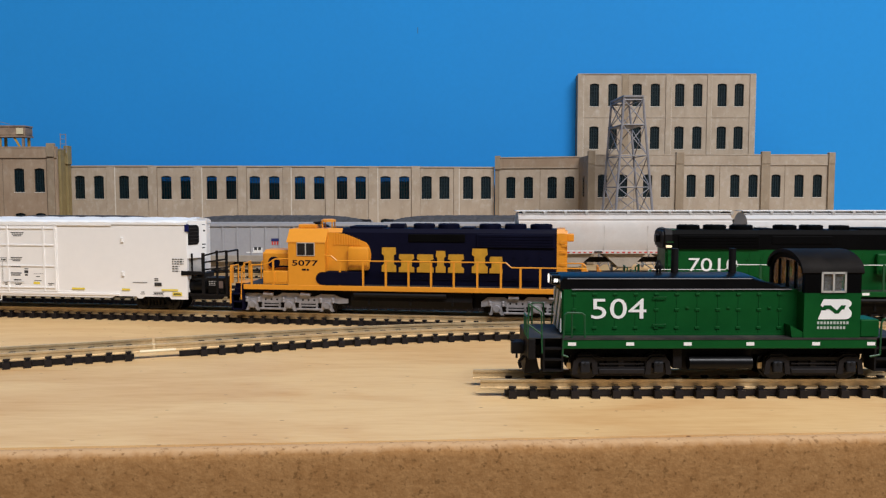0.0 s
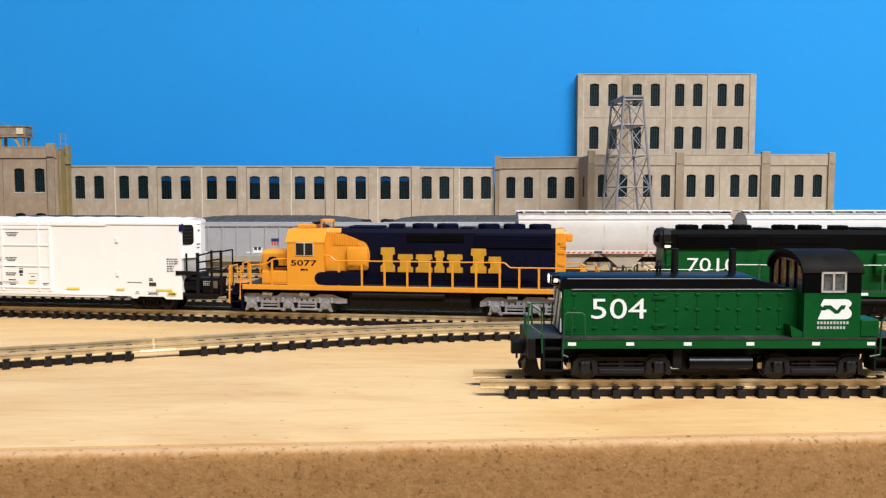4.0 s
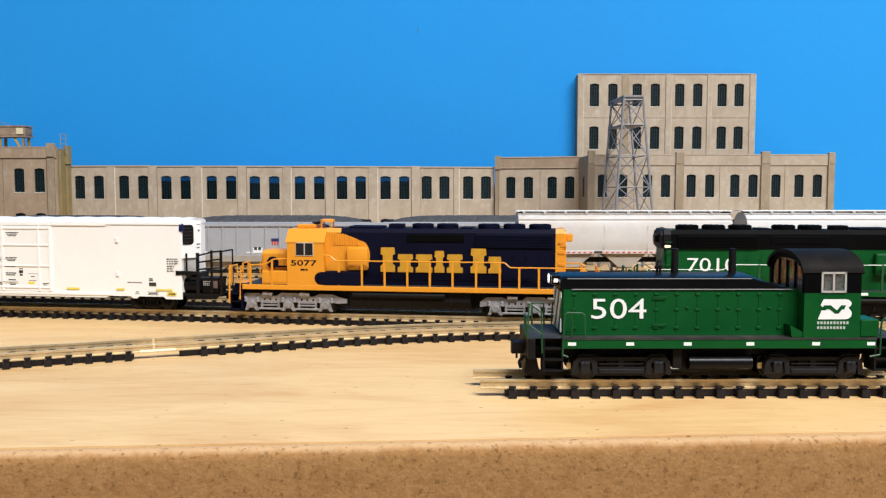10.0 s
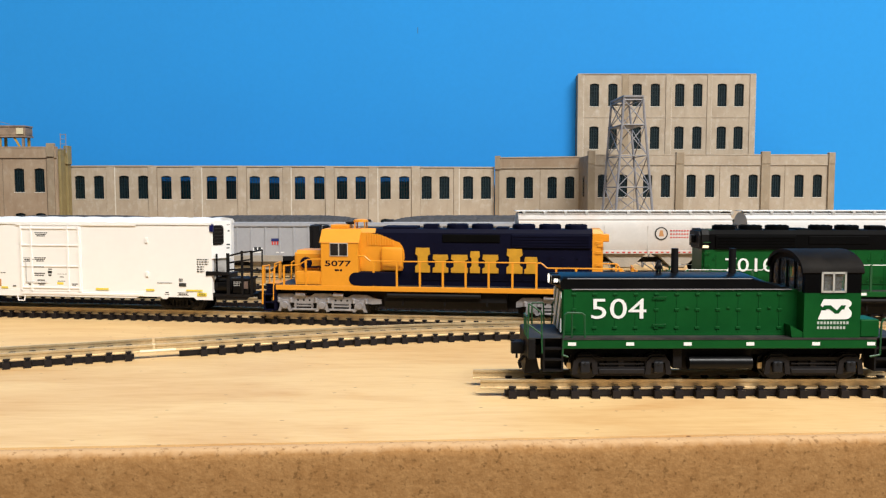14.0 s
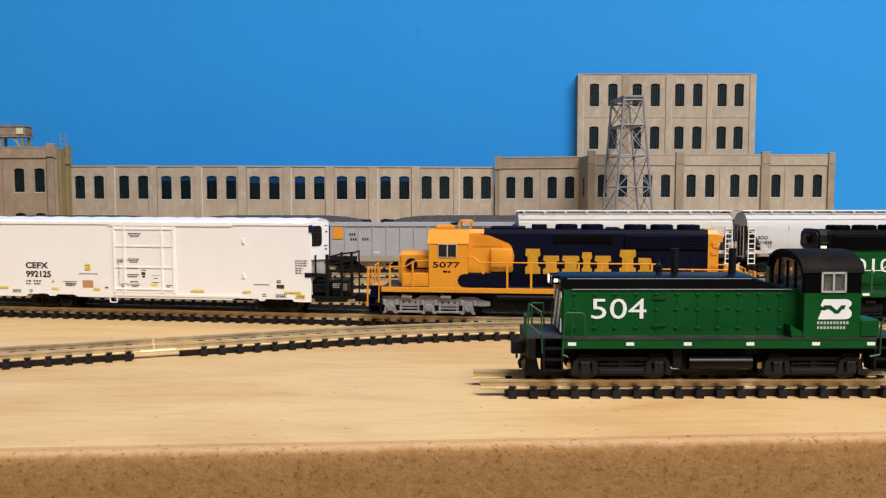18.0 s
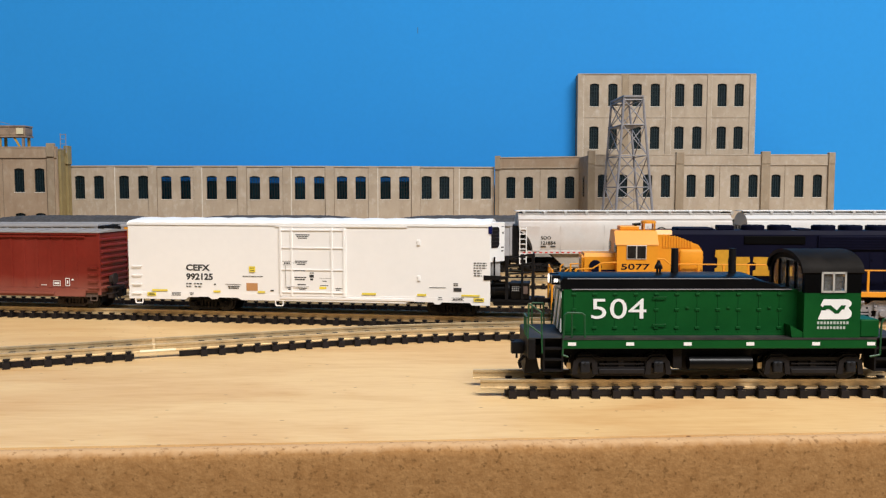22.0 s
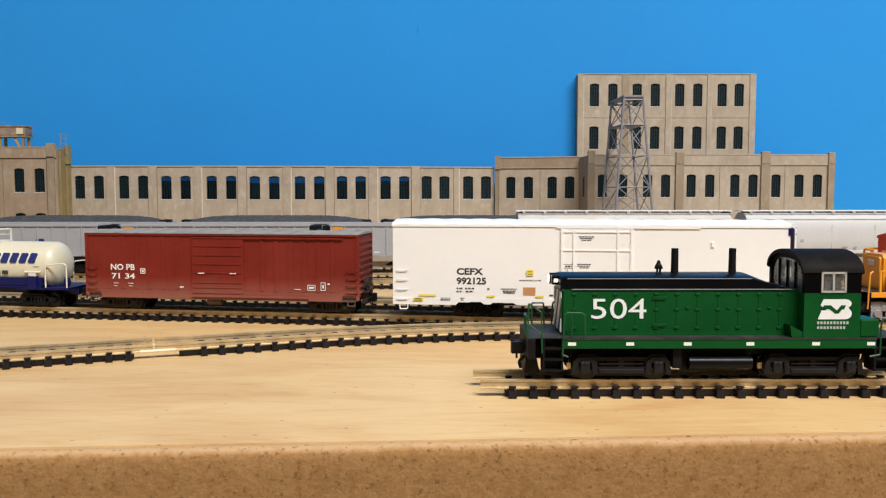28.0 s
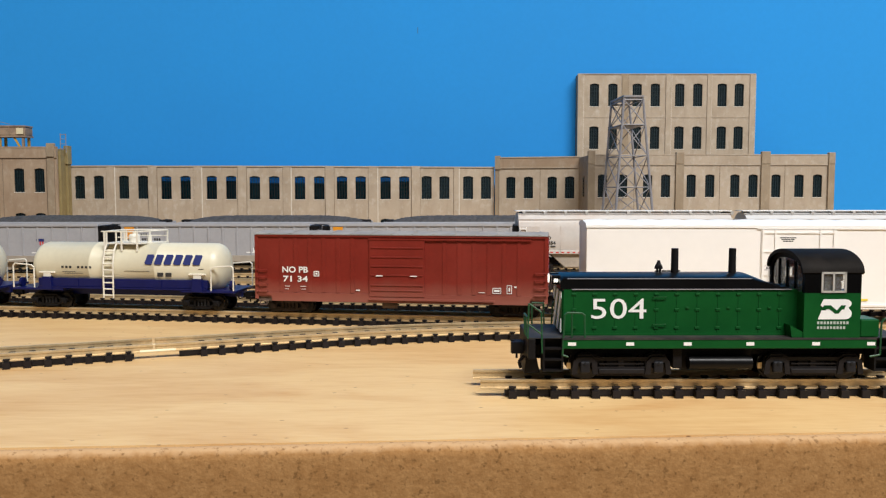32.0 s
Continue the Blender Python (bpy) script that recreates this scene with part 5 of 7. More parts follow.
    add("cab_roof", prism(BM(), prof + inner, "x", 17.4, 30.7), M_roofblack, "black barrel roof", smooth=True)
    for x0, x1 in ((18.05, 18.65), (29.55, 30.15)):
        gable = arc(0, 24.0, 9.0, 4.1, 0, 180, 14)
        inner = arc(0, 24.0, 7.6, 2.6, 180, 0, 14)
        add("cab_gable", prism(BM(), gable + inner, "x", x0, x1), M_bnblack)
        add("end_glazing", prism(BM(), arc(0, 24.0, 7.7, 2.7, 0, 180, 12) + [(-7.7, 19.6), (7.7, 19.6)], "x", x0 + 0.25, x0 + 0.33), M_clear)
    for s in (-1, 1):
        a, c = sorted((s * 9.4, s * 9.62))
        f = BM()
        box(f, 21.5, 26.9, a, c, 23.75, 24.2)
        box(f, 21.5, 26.9, a, c, 19.7, 20.15)
        for x in (21.5, 23.95, 26.5):
            box(f, x, x + 0.4, a, c, 19.7, 24.2)
        w = add("cab_window", f, M_silverframe, "silver framed sliding cab window")
        for x0, x1 in ((21.8, 24.0), (24.3, 26.6)):
            add("pane", box(BM(), x0, x1, s * 9.2 - 0.05, s * 9.2 + 0.05, 20.1, 23.8), M_clear, "", w)
    add("cab_interior", box(BM(), 20.0, 28.0, -5.5, 5.5, 19.6, 21.6, 0.3), M_cabin)
    add("weight_block", box(BM(), 22.5, 28.8, -4.5, 7.5, 21.6, 23.8, 0.3), M_cabin)
    add("cab_step", prism(BM(), [(15.2, 12.6), (18.0, 11.2), (18.0, 10.0), (15.6, 10.0)], "y", -9.2, -6.0), M_green)
    add("toolbox", box(BM(), 30.4, 34.5, -9.2, -3.0, 9.95, 13.9, 0.3), M_green)
    # lettering and plain marks
    lettering("road_number", "504", -21.1, 15.8, -6.0, 4.45, 12.0, M_print, ob, bold=0.0, depth=0.16)
    y0, y1 = -9.52, -9.4
    outer = [(22.1, 18.3), (26.9, 18.3)] + arc(26.8, 17.35, 1.35, 0.95, 80, -55, 6) + arc(26.9, 15.2, 1.35, 1.25, 60, -80, 6) + [(21.0, 13.95), (21.75, 15.9), (22.9, 15.9), (21.5, 17.0)]
    mark = add("emblem", prism(BM(), outer, "y", y0, y1), M_print, "white slanted emblem with a green zigzag")
    add("zigzag", prism(BM(), [(22.2, 17.0), (23.7, 17.0), (25.0, 15.9), (25.9, 17.0), (26.9, 17.0), (26.6, 16.1), (26.1, 16.1), (25.4, 15.2), (24.6, 15.2), (23.4, 16.15), (21.8, 16.15)], "y", y0 - 0.03, y0 + 0.01), M_green, "", mark)
    bars("small_print", [(20.9 + 0.7 * i, 21.35 + 0.7 * i, z, z + 0.58) for z, n in ((12.9, 10), (11.85, 9)) for i in range(n)], y1, M_printdim, ob)
    for x in (-31.8, -19.3, -6.9, 6.6, 20.8, 32.7):
        add("reflector", box(BM(), x - 0.85, x + 0.85, -9.5, -9.4, 8.3, 9.0), M_print, "white reflector patch")
    # end platforms, steps, handrails
    for e in (-1, 1):
        x0, x1 = sorted((33.9 * e, 41.0 * e))
        add("end_beam", box(BM(), min(39.6 * e, 41.2 * e), max(39.6 * e, 41.2 * e), -9.2, 9.2, 5.2, 9.8, 0.2), M_black)
        for s in (-1, 1):
            a, c = sorted((s * 5.0, s * 9.3))
            xa, xb = sorted((e * 33.6, e * 38.0))
            well = add("step_well", box(BM(), xa, xb, s * 7.4 - 0.2, s * 7.4 + 0.2, 2.6, 9.8), M_black)
            for z in (2.6, 5.0, 7.4):
                add("tread", box(BM(), xa + 0.4, xb - 0.4, a, c, z, z + 0.4), M_black, "", well)
            add("step_side", box(BM(), xa, xa + 0.4, a, c, 2.6, 9.8), M_black, "", well)
            add("step_side", box(BM(), xb - 0.4, xb, a, c, 2.6, 9.8), M_black, "", well)
            y = s * 9.2
            if e < 0:
                add("handrail", rod(BM(), [(e * 32.6, y, 5.8), (e * 33.8, y, 6.2), (e * 33.4, y, 14.9), (e * 32.9, y, 15.4), (e * 29.7, y, 15.3), (e * 29.1, y, 14.8), (e * 29.0, y, 10.0)], 0.22), M_dgreen)
                add("rail_post", cyl(BM(), (e * 31.8, y, 10.0), (e * 31.8, y, 15.3), 0.17, n=6), M_dgreen)
            else:
                add("handrail", rod(BM(), [(32.6, y, 5.8), (34.8, y, 6.2), (34.9, y, 13.2), (35.4, y, 14.0), (37.6, y, 14.0)], 0.22), M_dgreen)
            if s > 0:
                add("end_rail", rod(BM(), [(e * 38.3, y, 7.6), (e * 38.3, y, 15.0), (e * 35.6, y, 15.0), (e * 35.4, y, 9.9)], 0.2), M_dgreen)
                continue
            add("end_rail", rod(BM(), [(e * 38.2, y, 6.6), (e * 38.4, y, 15.5), (e * 41.1, y, 17.4), (e * 41.3, y, 9.8)], 0.19), M_dgreen)
            add("end_rail", rod(BM(), [(e * 38.4, y, 10.8), (e * 41.2, y, 12.9)], 0.2), M_dgreen)
            add("end_rail", rod(BM(), [(e * 41.4, y, 14.4), (e * 41.4, s * 3.4, 14.4), (e * 41.4, s * 3.4, 9.8)], 0.2), M_dgreen)
            add("rail_post", cyl(BM(), (e * 41.4, s * 6.2, 9.8), (e * 41.4, s * 6.2, 14.4), 0.2, n=6), M_dgreen)
        add("pilot", prism(BM(), [(e * 41.2, 5.4), (e * 39.0, 5.4), (e * 38.2, 1.6), (e * 41.6, 1.4)], "y", -5.5, 5.5), M_black)
        coupler(ob, 42.0 * e, e, 6.4)
        add("coupler_box", box(BM(), *sorted((e * 40.5, e * 42.0)), -1.5, 1.5, 5.5, 7.4, 0.2), M_black)
        add("air_hose", rod(BM(), [(e * 41.4, -3.4, 5.0), (e * 42.6, -3.5, 3.6), (e * 42.2, -3.6, 2.2)], 0.35), M_black)
    # tanks and trucks
    add("air_reservoir", cyl(BM(), (-6.2, -7.6, 4.2), (7.5, -7.6, 4.2), 1.5, n=22), M_blackg, smooth=True)
    add("fuel_tank", box(BM(), -7.5, 8.5, -6.0, 6.0, 2.2, 7.6, 0.5), M_black)
    add("battery_box", box(BM(), -9.6, -7.6, -8.0, 8.0, 3.0, 7.4, 0.2), M_black)
    for cx in (-20.6, 21.4):
        b = box(BM(), -3, 3, -6.3, 6.3, 3, 5.4)
        box(b, -6.5, 6.5, -3.2, 3.2, 1.0, 5.6)
        for s in (-1, 1):
            a, c = s * 6.4, s * 7.1
            # cast frame: top bar with raised shoulders, lower bar, uprights; openings between
            prism(b, [(-10.2, 4.9), (-9.4, 5.9), (-6.6, 5.9), (-5.6, 5.3), (5.6, 5.3), (6.6, 5.9), (9.4, 5.9), (10.2, 4.9), (9.2, 4.6), (6.0, 4.5), (-6.0, 4.5), (-9.2, 4.6)], "y", a, c)
            prism(b, [(-6.0, 3.2), (6.0, 3.2), (6.2, 1.9), (4.8, 1.2), (-4.8, 1.2), (-6.2, 1.9)], "y", a, c)
            for x0, x1 in ((-6.3, -5.2), (-0.6, 0.6), (5.2, 6.3)):
                box(b, x0, x1, min(a, c) + 0.02, max(a, c) - 0.02, 3.0, 4.7)
        tr = add("truck", b, M_truckframe)
        tr.location = (cx * MM, 0, 0)
        for s in (-1, 1):
            part("spring_plank", box(BM(), -5.0, 5.0, *sorted((s * 7.0, s * 7.6)), 1.7, 2.8, 0.2), M_truckframe, tr)
            part("brake_rod", box(BM(), -4.9, 4.9, *sorted((s * 6.9, s * 7.3)), 3.7, 4.0), M_truckframe, tr)
            for j in (-8.0, 8.0):
                arch = prism(BM(), [(j - 2.9, 1.6), (j - 2.5, 4.4), (j - 1.5, 5.4), (j + 1.5, 5.4), (j + 2.5, 4.4), (j + 2.9, 1.6), (j + 1.7, 1.6), (j + 1.5, 4.2), (j - 1.5, 4.2), (j - 1.7, 1.6)], "y", s * 7.0, s * 7.55)
                part("pedestal", arch, M_truckframe, tr)
                lid = part("journal_box", box(BM(), j - 1.05, j + 1.05, *sorted((s * 6.9, s * 8.0)), 1.9, 4.5, 0.35), M_lid, tr, "dark grey journal lid")
                part("hinge_bolt", cyl(BM(), (j, s * 7.9, 4.1), (j, s * 8.2, 4.1), 0.3, n=8), M_lid, lid)
            for j in (-11.3, 10.4):
                part("brass_pickup", box(BM(), j - 0.45, j + 0.45, *sorted((s * 6.0, s * 6.25)), 2.6, 3.9), M_brass, tr, "brass contact strip")
        for j in (-7.6, 7.6):
            piece("wheelset", WHEEL_L, tr, j, 0, 3.1)
    return ob


switcher()


# ---- white mechanical reefer ----


def mechanical_reefer():
    ob = thing("refrigerator_car", "white mechanical refrigerator car with black lettering and end platform", "railcar", "cars of the moving train")
    add = lambda nm, b, material, lab="", parent=ob, smooth=False: part(nm, b, material, parent, lab, smooth)
    x0, x1 = -69.2, 55.9
    add("body", box(BM(), x0, x1, -9.7, 9.7, 6.6, 29.9, 0.12), M_white)
    add("side_sill", prism(BM(), [(x0, 6.7), (x1, 6.7), (x1, 4.3), (50.0, 4.3), (49.4, 5.1), (40.2, 5.1), (39.4, 4.4), (38.0, 4.4), (37.2, 5.1), (29.5, 5.1), (28.0, 4.5), (-28.5, 4.6), (-30.0, 5.3), (-36.5, 5.3), (-37.2, 4.7), (-39.2, 4.7), (-40.0, 5.3), (-47.5, 5.3), (-48.5, 4.4), (x0, 4.4)], "y", -9.8, -9.2), M_white)
    add("side_sill", box(BM(), x0, x1, 9.2, 9.8, 4.4, 6.7), M_white)
    add("floor_pan", box(BM(), x0 + 0.5, x1 - 0.5, -9.2, 9.2, 5.4, 6.6), M_black)
    # roof: shallow gable with pressed ribs
    b = BM()
    n = 96
    rows = []
    for i in range(n + 1):
        x = x0 - 0.2 + (x1 - x0 + 0.4) * i / n
        w = 0.26 * abs(math.sin(math.pi * (x - x0) / 8.09)) ** 0.6
        rows.append([b.verts.new((x, y, z + (w if 0 < k < 6 else 0))) for k, (y, z) in enumerate([(-9.95, 29.9), (-9.95, 30.5), (-8.4, 31.2), (0, 32.0), (8.4, 31.2), (9.95, 30.5), (9.95, 29.9)])])
    for u, v in zip(rows, rows[1:]):
        for k in range(6):
            b.faces.new([u[k], v[k], v[k + 1], u[k + 1]])
    b.faces.new(rows[0])
    b.faces.new(rows[-1][::-1])
    bmesh.ops.recalc_face_normals(b, faces=b.faces)
    add("roof", b, M_bright)
    add("door_track", box(BM(), -16.2, 28.6, -10.05, -9.7, 29.5, 29.88), M_white)
    add("door_track", box(BM(), -14.8, 31.0, -10.05, -9.8, 5.3, 6.0), M_white)
    d = add("plug_door", box(BM(), -15.0, 8.2, -9.95, -9.7, 6.3, 29.4, 0.06), M_white)
    for x in (-14.7, -10.9, 2.9, 7.1):
        add("door_bar", box(BM(), x, x + 0.6, -10.25, -9.95, 6.4, 29.4), M_white, "", d)
    for z in (7.6, 15.2, 22.5, 28.4):
        add("door_rib", box(BM(), -14.2, 7.8, -10.2, -9.95, z - 0.18, z + 0.18), M_white, "", d)
    add("door_handle", rod(BM(), [(-12.6, -10.3, 16.9), (-12.6, -10.3, 9.6), (-4.6, -10.3, 9.6)], 0.1), M_roofgrey, "", d)
    for z in (12.9, 24.6):
        add("hinge_block", box(BM(), 32.0, 33.0, -10.1, -9.7, z - 0.9, z + 0.9, 0.15), M_white)
    for z in (6.3, 9.5, 12.6, 15.7):
        add("ladder_rung", rod(BM(), [(-67.7, -9.7, z), (-67.7, -10.2, z), (-64.5, -10.2, z), (-64.5, -9.7, z)], 0.15), M_white)
    for x in (-67.0, -16.6):
        add("stirrup_step", rod(BM(), [(x, -9.6, 4.6), (x + 0.2, -9.6, 2.9), (x + 2.6, -9.6, 2.9), (x + 2.8, -9.6, 4.6)], 0.22), M_white)
    add("corner_cap", box(BM(), 55.3, 56.5, -9.95, -8.9, 27.6, 30.2, 0.1), M_cobalt, "navy corner bracket")
    # cooling unit on the end
    # its face is cut back at an angle
    add("cooling_unit", prism(BM(), [(55.9, -9.5), (60.0, -2.8), (60.0, -2.0), (55.9, -2.0)], "z", 18.4, 31.2), M_bright)

    def on_face(b):
        for v in b.verts:
            u, off = v.co.x, v.co.y
            v.co.x, v.co.y = 55.9 + 0.522 * u - 0.853 * off, -9.5 + 0.853 * u + 0.522 * off
        bmesh.ops.recalc_face_normals(b, faces=b.faces)
        return b

    add("unit_base", prism(BM(), [(55.9, -8.0), (58.6, -4.0), (58.6, -2.0), (55.9, -2.0)], "z", 12.6, 18.4), M_roofgrey)
    gr = add("grille", on_face(prism(BM(), arc(3.6, 28.6, 1.2, 1.2, 0, 90, 4) + [(0.5, 29.8), (0.5, 23.0)] + arc(3.6, 24.2, 1.2, 1.2, -90, 0, 4), "y", -0.16, 0.0)), M_black, "black mesh grille")
    for k in range(5):
        add("grille_wire", on_face(box(BM(), 0.6, 4.7, -0.22, -0.16, 23.8 + 1.2 * k, 23.95 + 1.2 * k)), M_deckgrey, "", gr)
    for u0, u1, z0, z1 in ((6.6, 7.3, 27.4, 28.0), (6.2, 7.4, 29.7, 29.9), (6.0, 7.4, 22.8, 23.2), (6.0, 7.2, 21.6, 22.0)):
        add("small_print", on_face(box(BM(), u0, u1, -0.05, 0.0, z0, z1)), M_ink)
    # end platform: deck, railing, fuel tank and battery box
    add("end_deck", box(BM(), 55.9, 69.8, -8.6, 2.5, 5.4, 6.3), M_black)
    for x, w, za, zb in ((57.2, 0.28, 11.4, 20.1), (61.2, 0.55, 6, 20.3), (66.2, 0.4, 6, 21.2), (69.6, 0.45, 6, 21.3)):
        add("platform_post", box(BM(), x - w, x + w, -8.8, -8.3, za, zb, 0.08), M_black)
    for pts in ([(61.2, 19.3), (66.2, 20.6), (69.6, 21.0)], [(61.2, 17.0), (69.6, 18.3)], [(61.2, 14.6), (69.6, 15.3)], [(57.2, 11.9), (61.2, 12.0)]):
        add("platform_rail", rod(BM(), [(x, -8.55, zz) for x, zz in pts], 0.3), M_black)
    add("platform_rail", rod(BM(), [(69.6, -8.5, 20.8), (69.6, 1.5, 20.8), (69.6, 1.5, 6.2)], 0.3), M_black)
    add("cross_beam", prism(BM(), [(53.8, 12.6), (61.6, 13.0), (61.6, 13.9), (53.8, 14.2)], "y", -9.9, -8.7), M_black)
    tank = add("fuel_tank", lathe(BM(), [(-3.6, 2.2), (-3.2, 2.9), (3.2, 2.9), (3.6, 2.2)], (59.0, -5.4, 8.9), 20, "x"), M_blackg, smooth=True)
    for x in (57.0, 60.8):
        add("tank_strap", lathe(BM(), [(-0.2, 3.02), (0.2, 3.02)], (x, -5.4, 8.9), 20, "x"), M_black, "", tank)
    bat = add("battery_box", box(BM(), 62.4, 68.4, -8.0, -1.5, 6.3, 11.6, 0.25), M_blackg)
    add("box_lid", box(BM(), 62.2, 68.6, -8.2, -1.3, 11.0, 11.8, 0.2), M_black, "", bat)
    for zz, n in ((10.3, 5), (9.7, 4), (9.1, 4)):
        bars("box_print", [(62.9 + 0.62 * i, 63.3 + 0.62 * i, zz, zz + 0.3) for i in range(n)], -8.0, M_roofgrey, bat, 0.05)
    add("tan_label", box(BM(), 66.3, 68.0, -8.1, -7.99, 8.2, 10.7), M_brown, "tan label plate", bat)
    add("step_bracket", prism(BM(), [(56.2, 6.3), (69.4, 6.3), (67.6, 4.4), (57.0, 4.2)], "y", -8.4, -7.9), M_black)
    add("end_cabinet", box(BM(), 55.9, 58.2, -2.0, 7.5, 6.3, 12.6, 0.3), M_black)
    # marks
    lettering("reporting_mark", "CEFX", -43.9, 15.4, -9.71, 2.2, 8.6, M_ink, ob, bold=0.035)
    lettering("car_number", "992125", -43.4, 12.3, -9.71, 2.3, 9.6, M_ink, ob, bold=0.035)
    def words(x0, x1, z, h, gap=0.35, seed=1):
        """A line of small unreadable print as short bars."""
        rnd, out, x = random.Random(seed), [], x0
        while x < x1:
            w = min(rnd.uniform(0.5, 1.1), x1 - x)
            out.append((x, x + w, z, z + h))
            x += w + gap
        return out

    rows = words(-48.2, -46.0, 9.7, 0.4) + words(-45.4, -42.2, 9.7, 0.4, seed=3) + words(-48.2, -46.2, 8.7, 0.4, seed=4) + words(-45.2, -42.6, 8.7, 0.4, seed=5)
    rows += [(-38.2, -37.5, 9.6, 10.0), (-34.0, -28.6, 9.8, 9.95)] + words(-33.2, -29.0, 9.0, 0.35, 0.15, 6) + words(-33.0, -29.4, 8.4, 0.35, 0.15, 7) + words(-27.9, -20.8, 12.6, 0.22, 0.25, 8)
    rows += [(-18.2, -17.0, 7.8, 8.2), (-53.6, -50.2, 5.7, 5.85), (-53.6, -50.2, 6.6, 6.75)] + words(-53.4, -50.4, 6.05, 0.35, 0.15, 9) + words(-47.0, -45.6, 6.5, 0.3, 0.15, 10) + words(-46.8, -45.8, 5.9, 0.3, 0.15, 11) + [(-43.6, -40.2, 5.3, 5.45)]
    bars("small_print", rows, -9.82, M_ink, ob, 0.03)
    rows = words(-9.2, -4.3, 26.7, 0.32, 0.12, 12) + words(-8.8, -4.7, 26.15, 0.32, 0.12, 13) + words(-8.3, -5.2, 25.6, 0.32, 0.12, 14)
    rows += words(-9.5, -5.2, 17.9, 0.32, 0.12, 15) + words(-9.3, -5.5, 17.35, 0.32, 0.12, 16) + words(-8.8, -5.9, 16.8, 0.32, 0.12, 17) + words(-13.3, -11.2, 17.1, 0.5, 0.15, 18)
    rows += [(-13.8, -10.7, 16.7, 16.85), (-13.8, -10.7, 17.9, 18.05), (-10.5, -8.2, 17.4, 17.5)]
    rows += words(-9.7, -5.9, 14.7, 0.35, 0.1, 19) + words(-9.7, -5.6, 12.4, 0.4, 0.1, 20) + words(-9.6, -6.0, 11.7, 0.4, 0.1, 21) + words(-8.6, -5.8, 10.0, 0.4, 0.1, 22)
    rows += [(-4.4, -2.9, 14.0, 14.3), (-4.5, -3.0, 12.6, 13.6), (-4.3, -3.2, 11.7, 12.3), (-1.0, 3.0, 12.4, 12.5), (0.0, 1.4, 11.3, 11.6), (-0.8, 2.0, 9.9, 10.1)]
    rows += words(-12.3, -10.7, 8.9, 0.3, 0.1, 23) + words(-12.0, -10.9, 8.4, 0.3, 0.1, 24) + words(-8.4, -5.6, 8.9, 0.3, 0.1, 25) + words(-8.0, -6.0, 8.4, 0.3, 0.1, 26) + words(4.4, 6.8, 8.9, 0.3, 0.1, 27) + words(4.6, 6.0, 8.4, 0.3, 0.1, 28)
    bars("door_print", rows, -9.96, M_ink, ob, 0.03)
    rows = []
    for k, (w, z) in enumerate(((4.2, 18.0), (4.2, 17.2), (4.2, 16.4), (2.6, 15.5), (2.4, 14.7), (2.6, 13.9))):
        rows += words(51.2, 51.2 + w, z, 0.32, 0.3, 30 + k)
    rows = [(a - 0.6, c - 0.6, d, e) for a, c, d, e in rows if c < 55.9]
    rows += words(44.0, 45.4, 11.2, 0.3, 0.1, 40) + words(44.0, 45.4, 10.6, 0.3, 0.1, 41) + [(44.0, 46.6, 8.8, 10.0), (36.0, 41.4, 9.9, 10.05), (39.0, 40.2, 6.5, 6.8), (38.8, 40.4, 5.9, 6.1), (43.4, 47.4, 5.7, 5.85), (43.4, 47.4, 6.6, 6.75)] + words(43.8, 47.0, 6.0, 0.4, 0.15, 42)
    bars("small_print", rows, -9.82, M_ink, ob, 0.03)
    for row in [(-60.6, -55.0, 7.2, 7.8), (-62.4, -59.2, 5.5, 6.7), (-38.4, -35.8, 7.1, 7.7), (-22.6, -20.0, 7.2, 7.8), (13.4, 18.2, 7.2, 7.8), (32.0, 35.0, 7.2, 7.8), (46.6, 52.6, 7.3, 7.8), (50.6, 54.0, 5.6, 6.8), (-25.6, -23.4, 14.2, 16.1), (-1.1, 1.3, 8.8, 9.6)]:
        bars("yellow_mark", [row], -9.98, M_yprint, ob, 0.03)
    bars("yellow_print", [(-62.0, -59.6, 5.75, 6.0), (-61.8, -59.8, 6.2, 6.45), (51.0, 53.6, 5.9, 6.15), (51.2, 53.4, 6.3, 6.5), (-25.2, -23.8, 14.6, 14.8), (-25.2, -23.8, 15.4, 15.6)], -10.0, M_ink, ob, 0.03)
    bars("placard", [(-26.7, -22.7, 7.8, 10.4)], -9.71, M_oprint, ob, 0.05)
    for x in (-41.5, 42.8):
        freight_truck(ob, x, "reefer", M_black, wb=5.5)
    coupler(ob, -68.5, -1)
    coupler(ob, 69.5, 1)
    add("brake_pipe", rod(BM(), [(-34, -6.5, 4.4), (34, -6.5, 4.4)], 0.35), M_black)
    return ob


rf = mechanical_reefer()

# ---- red boxcar ----


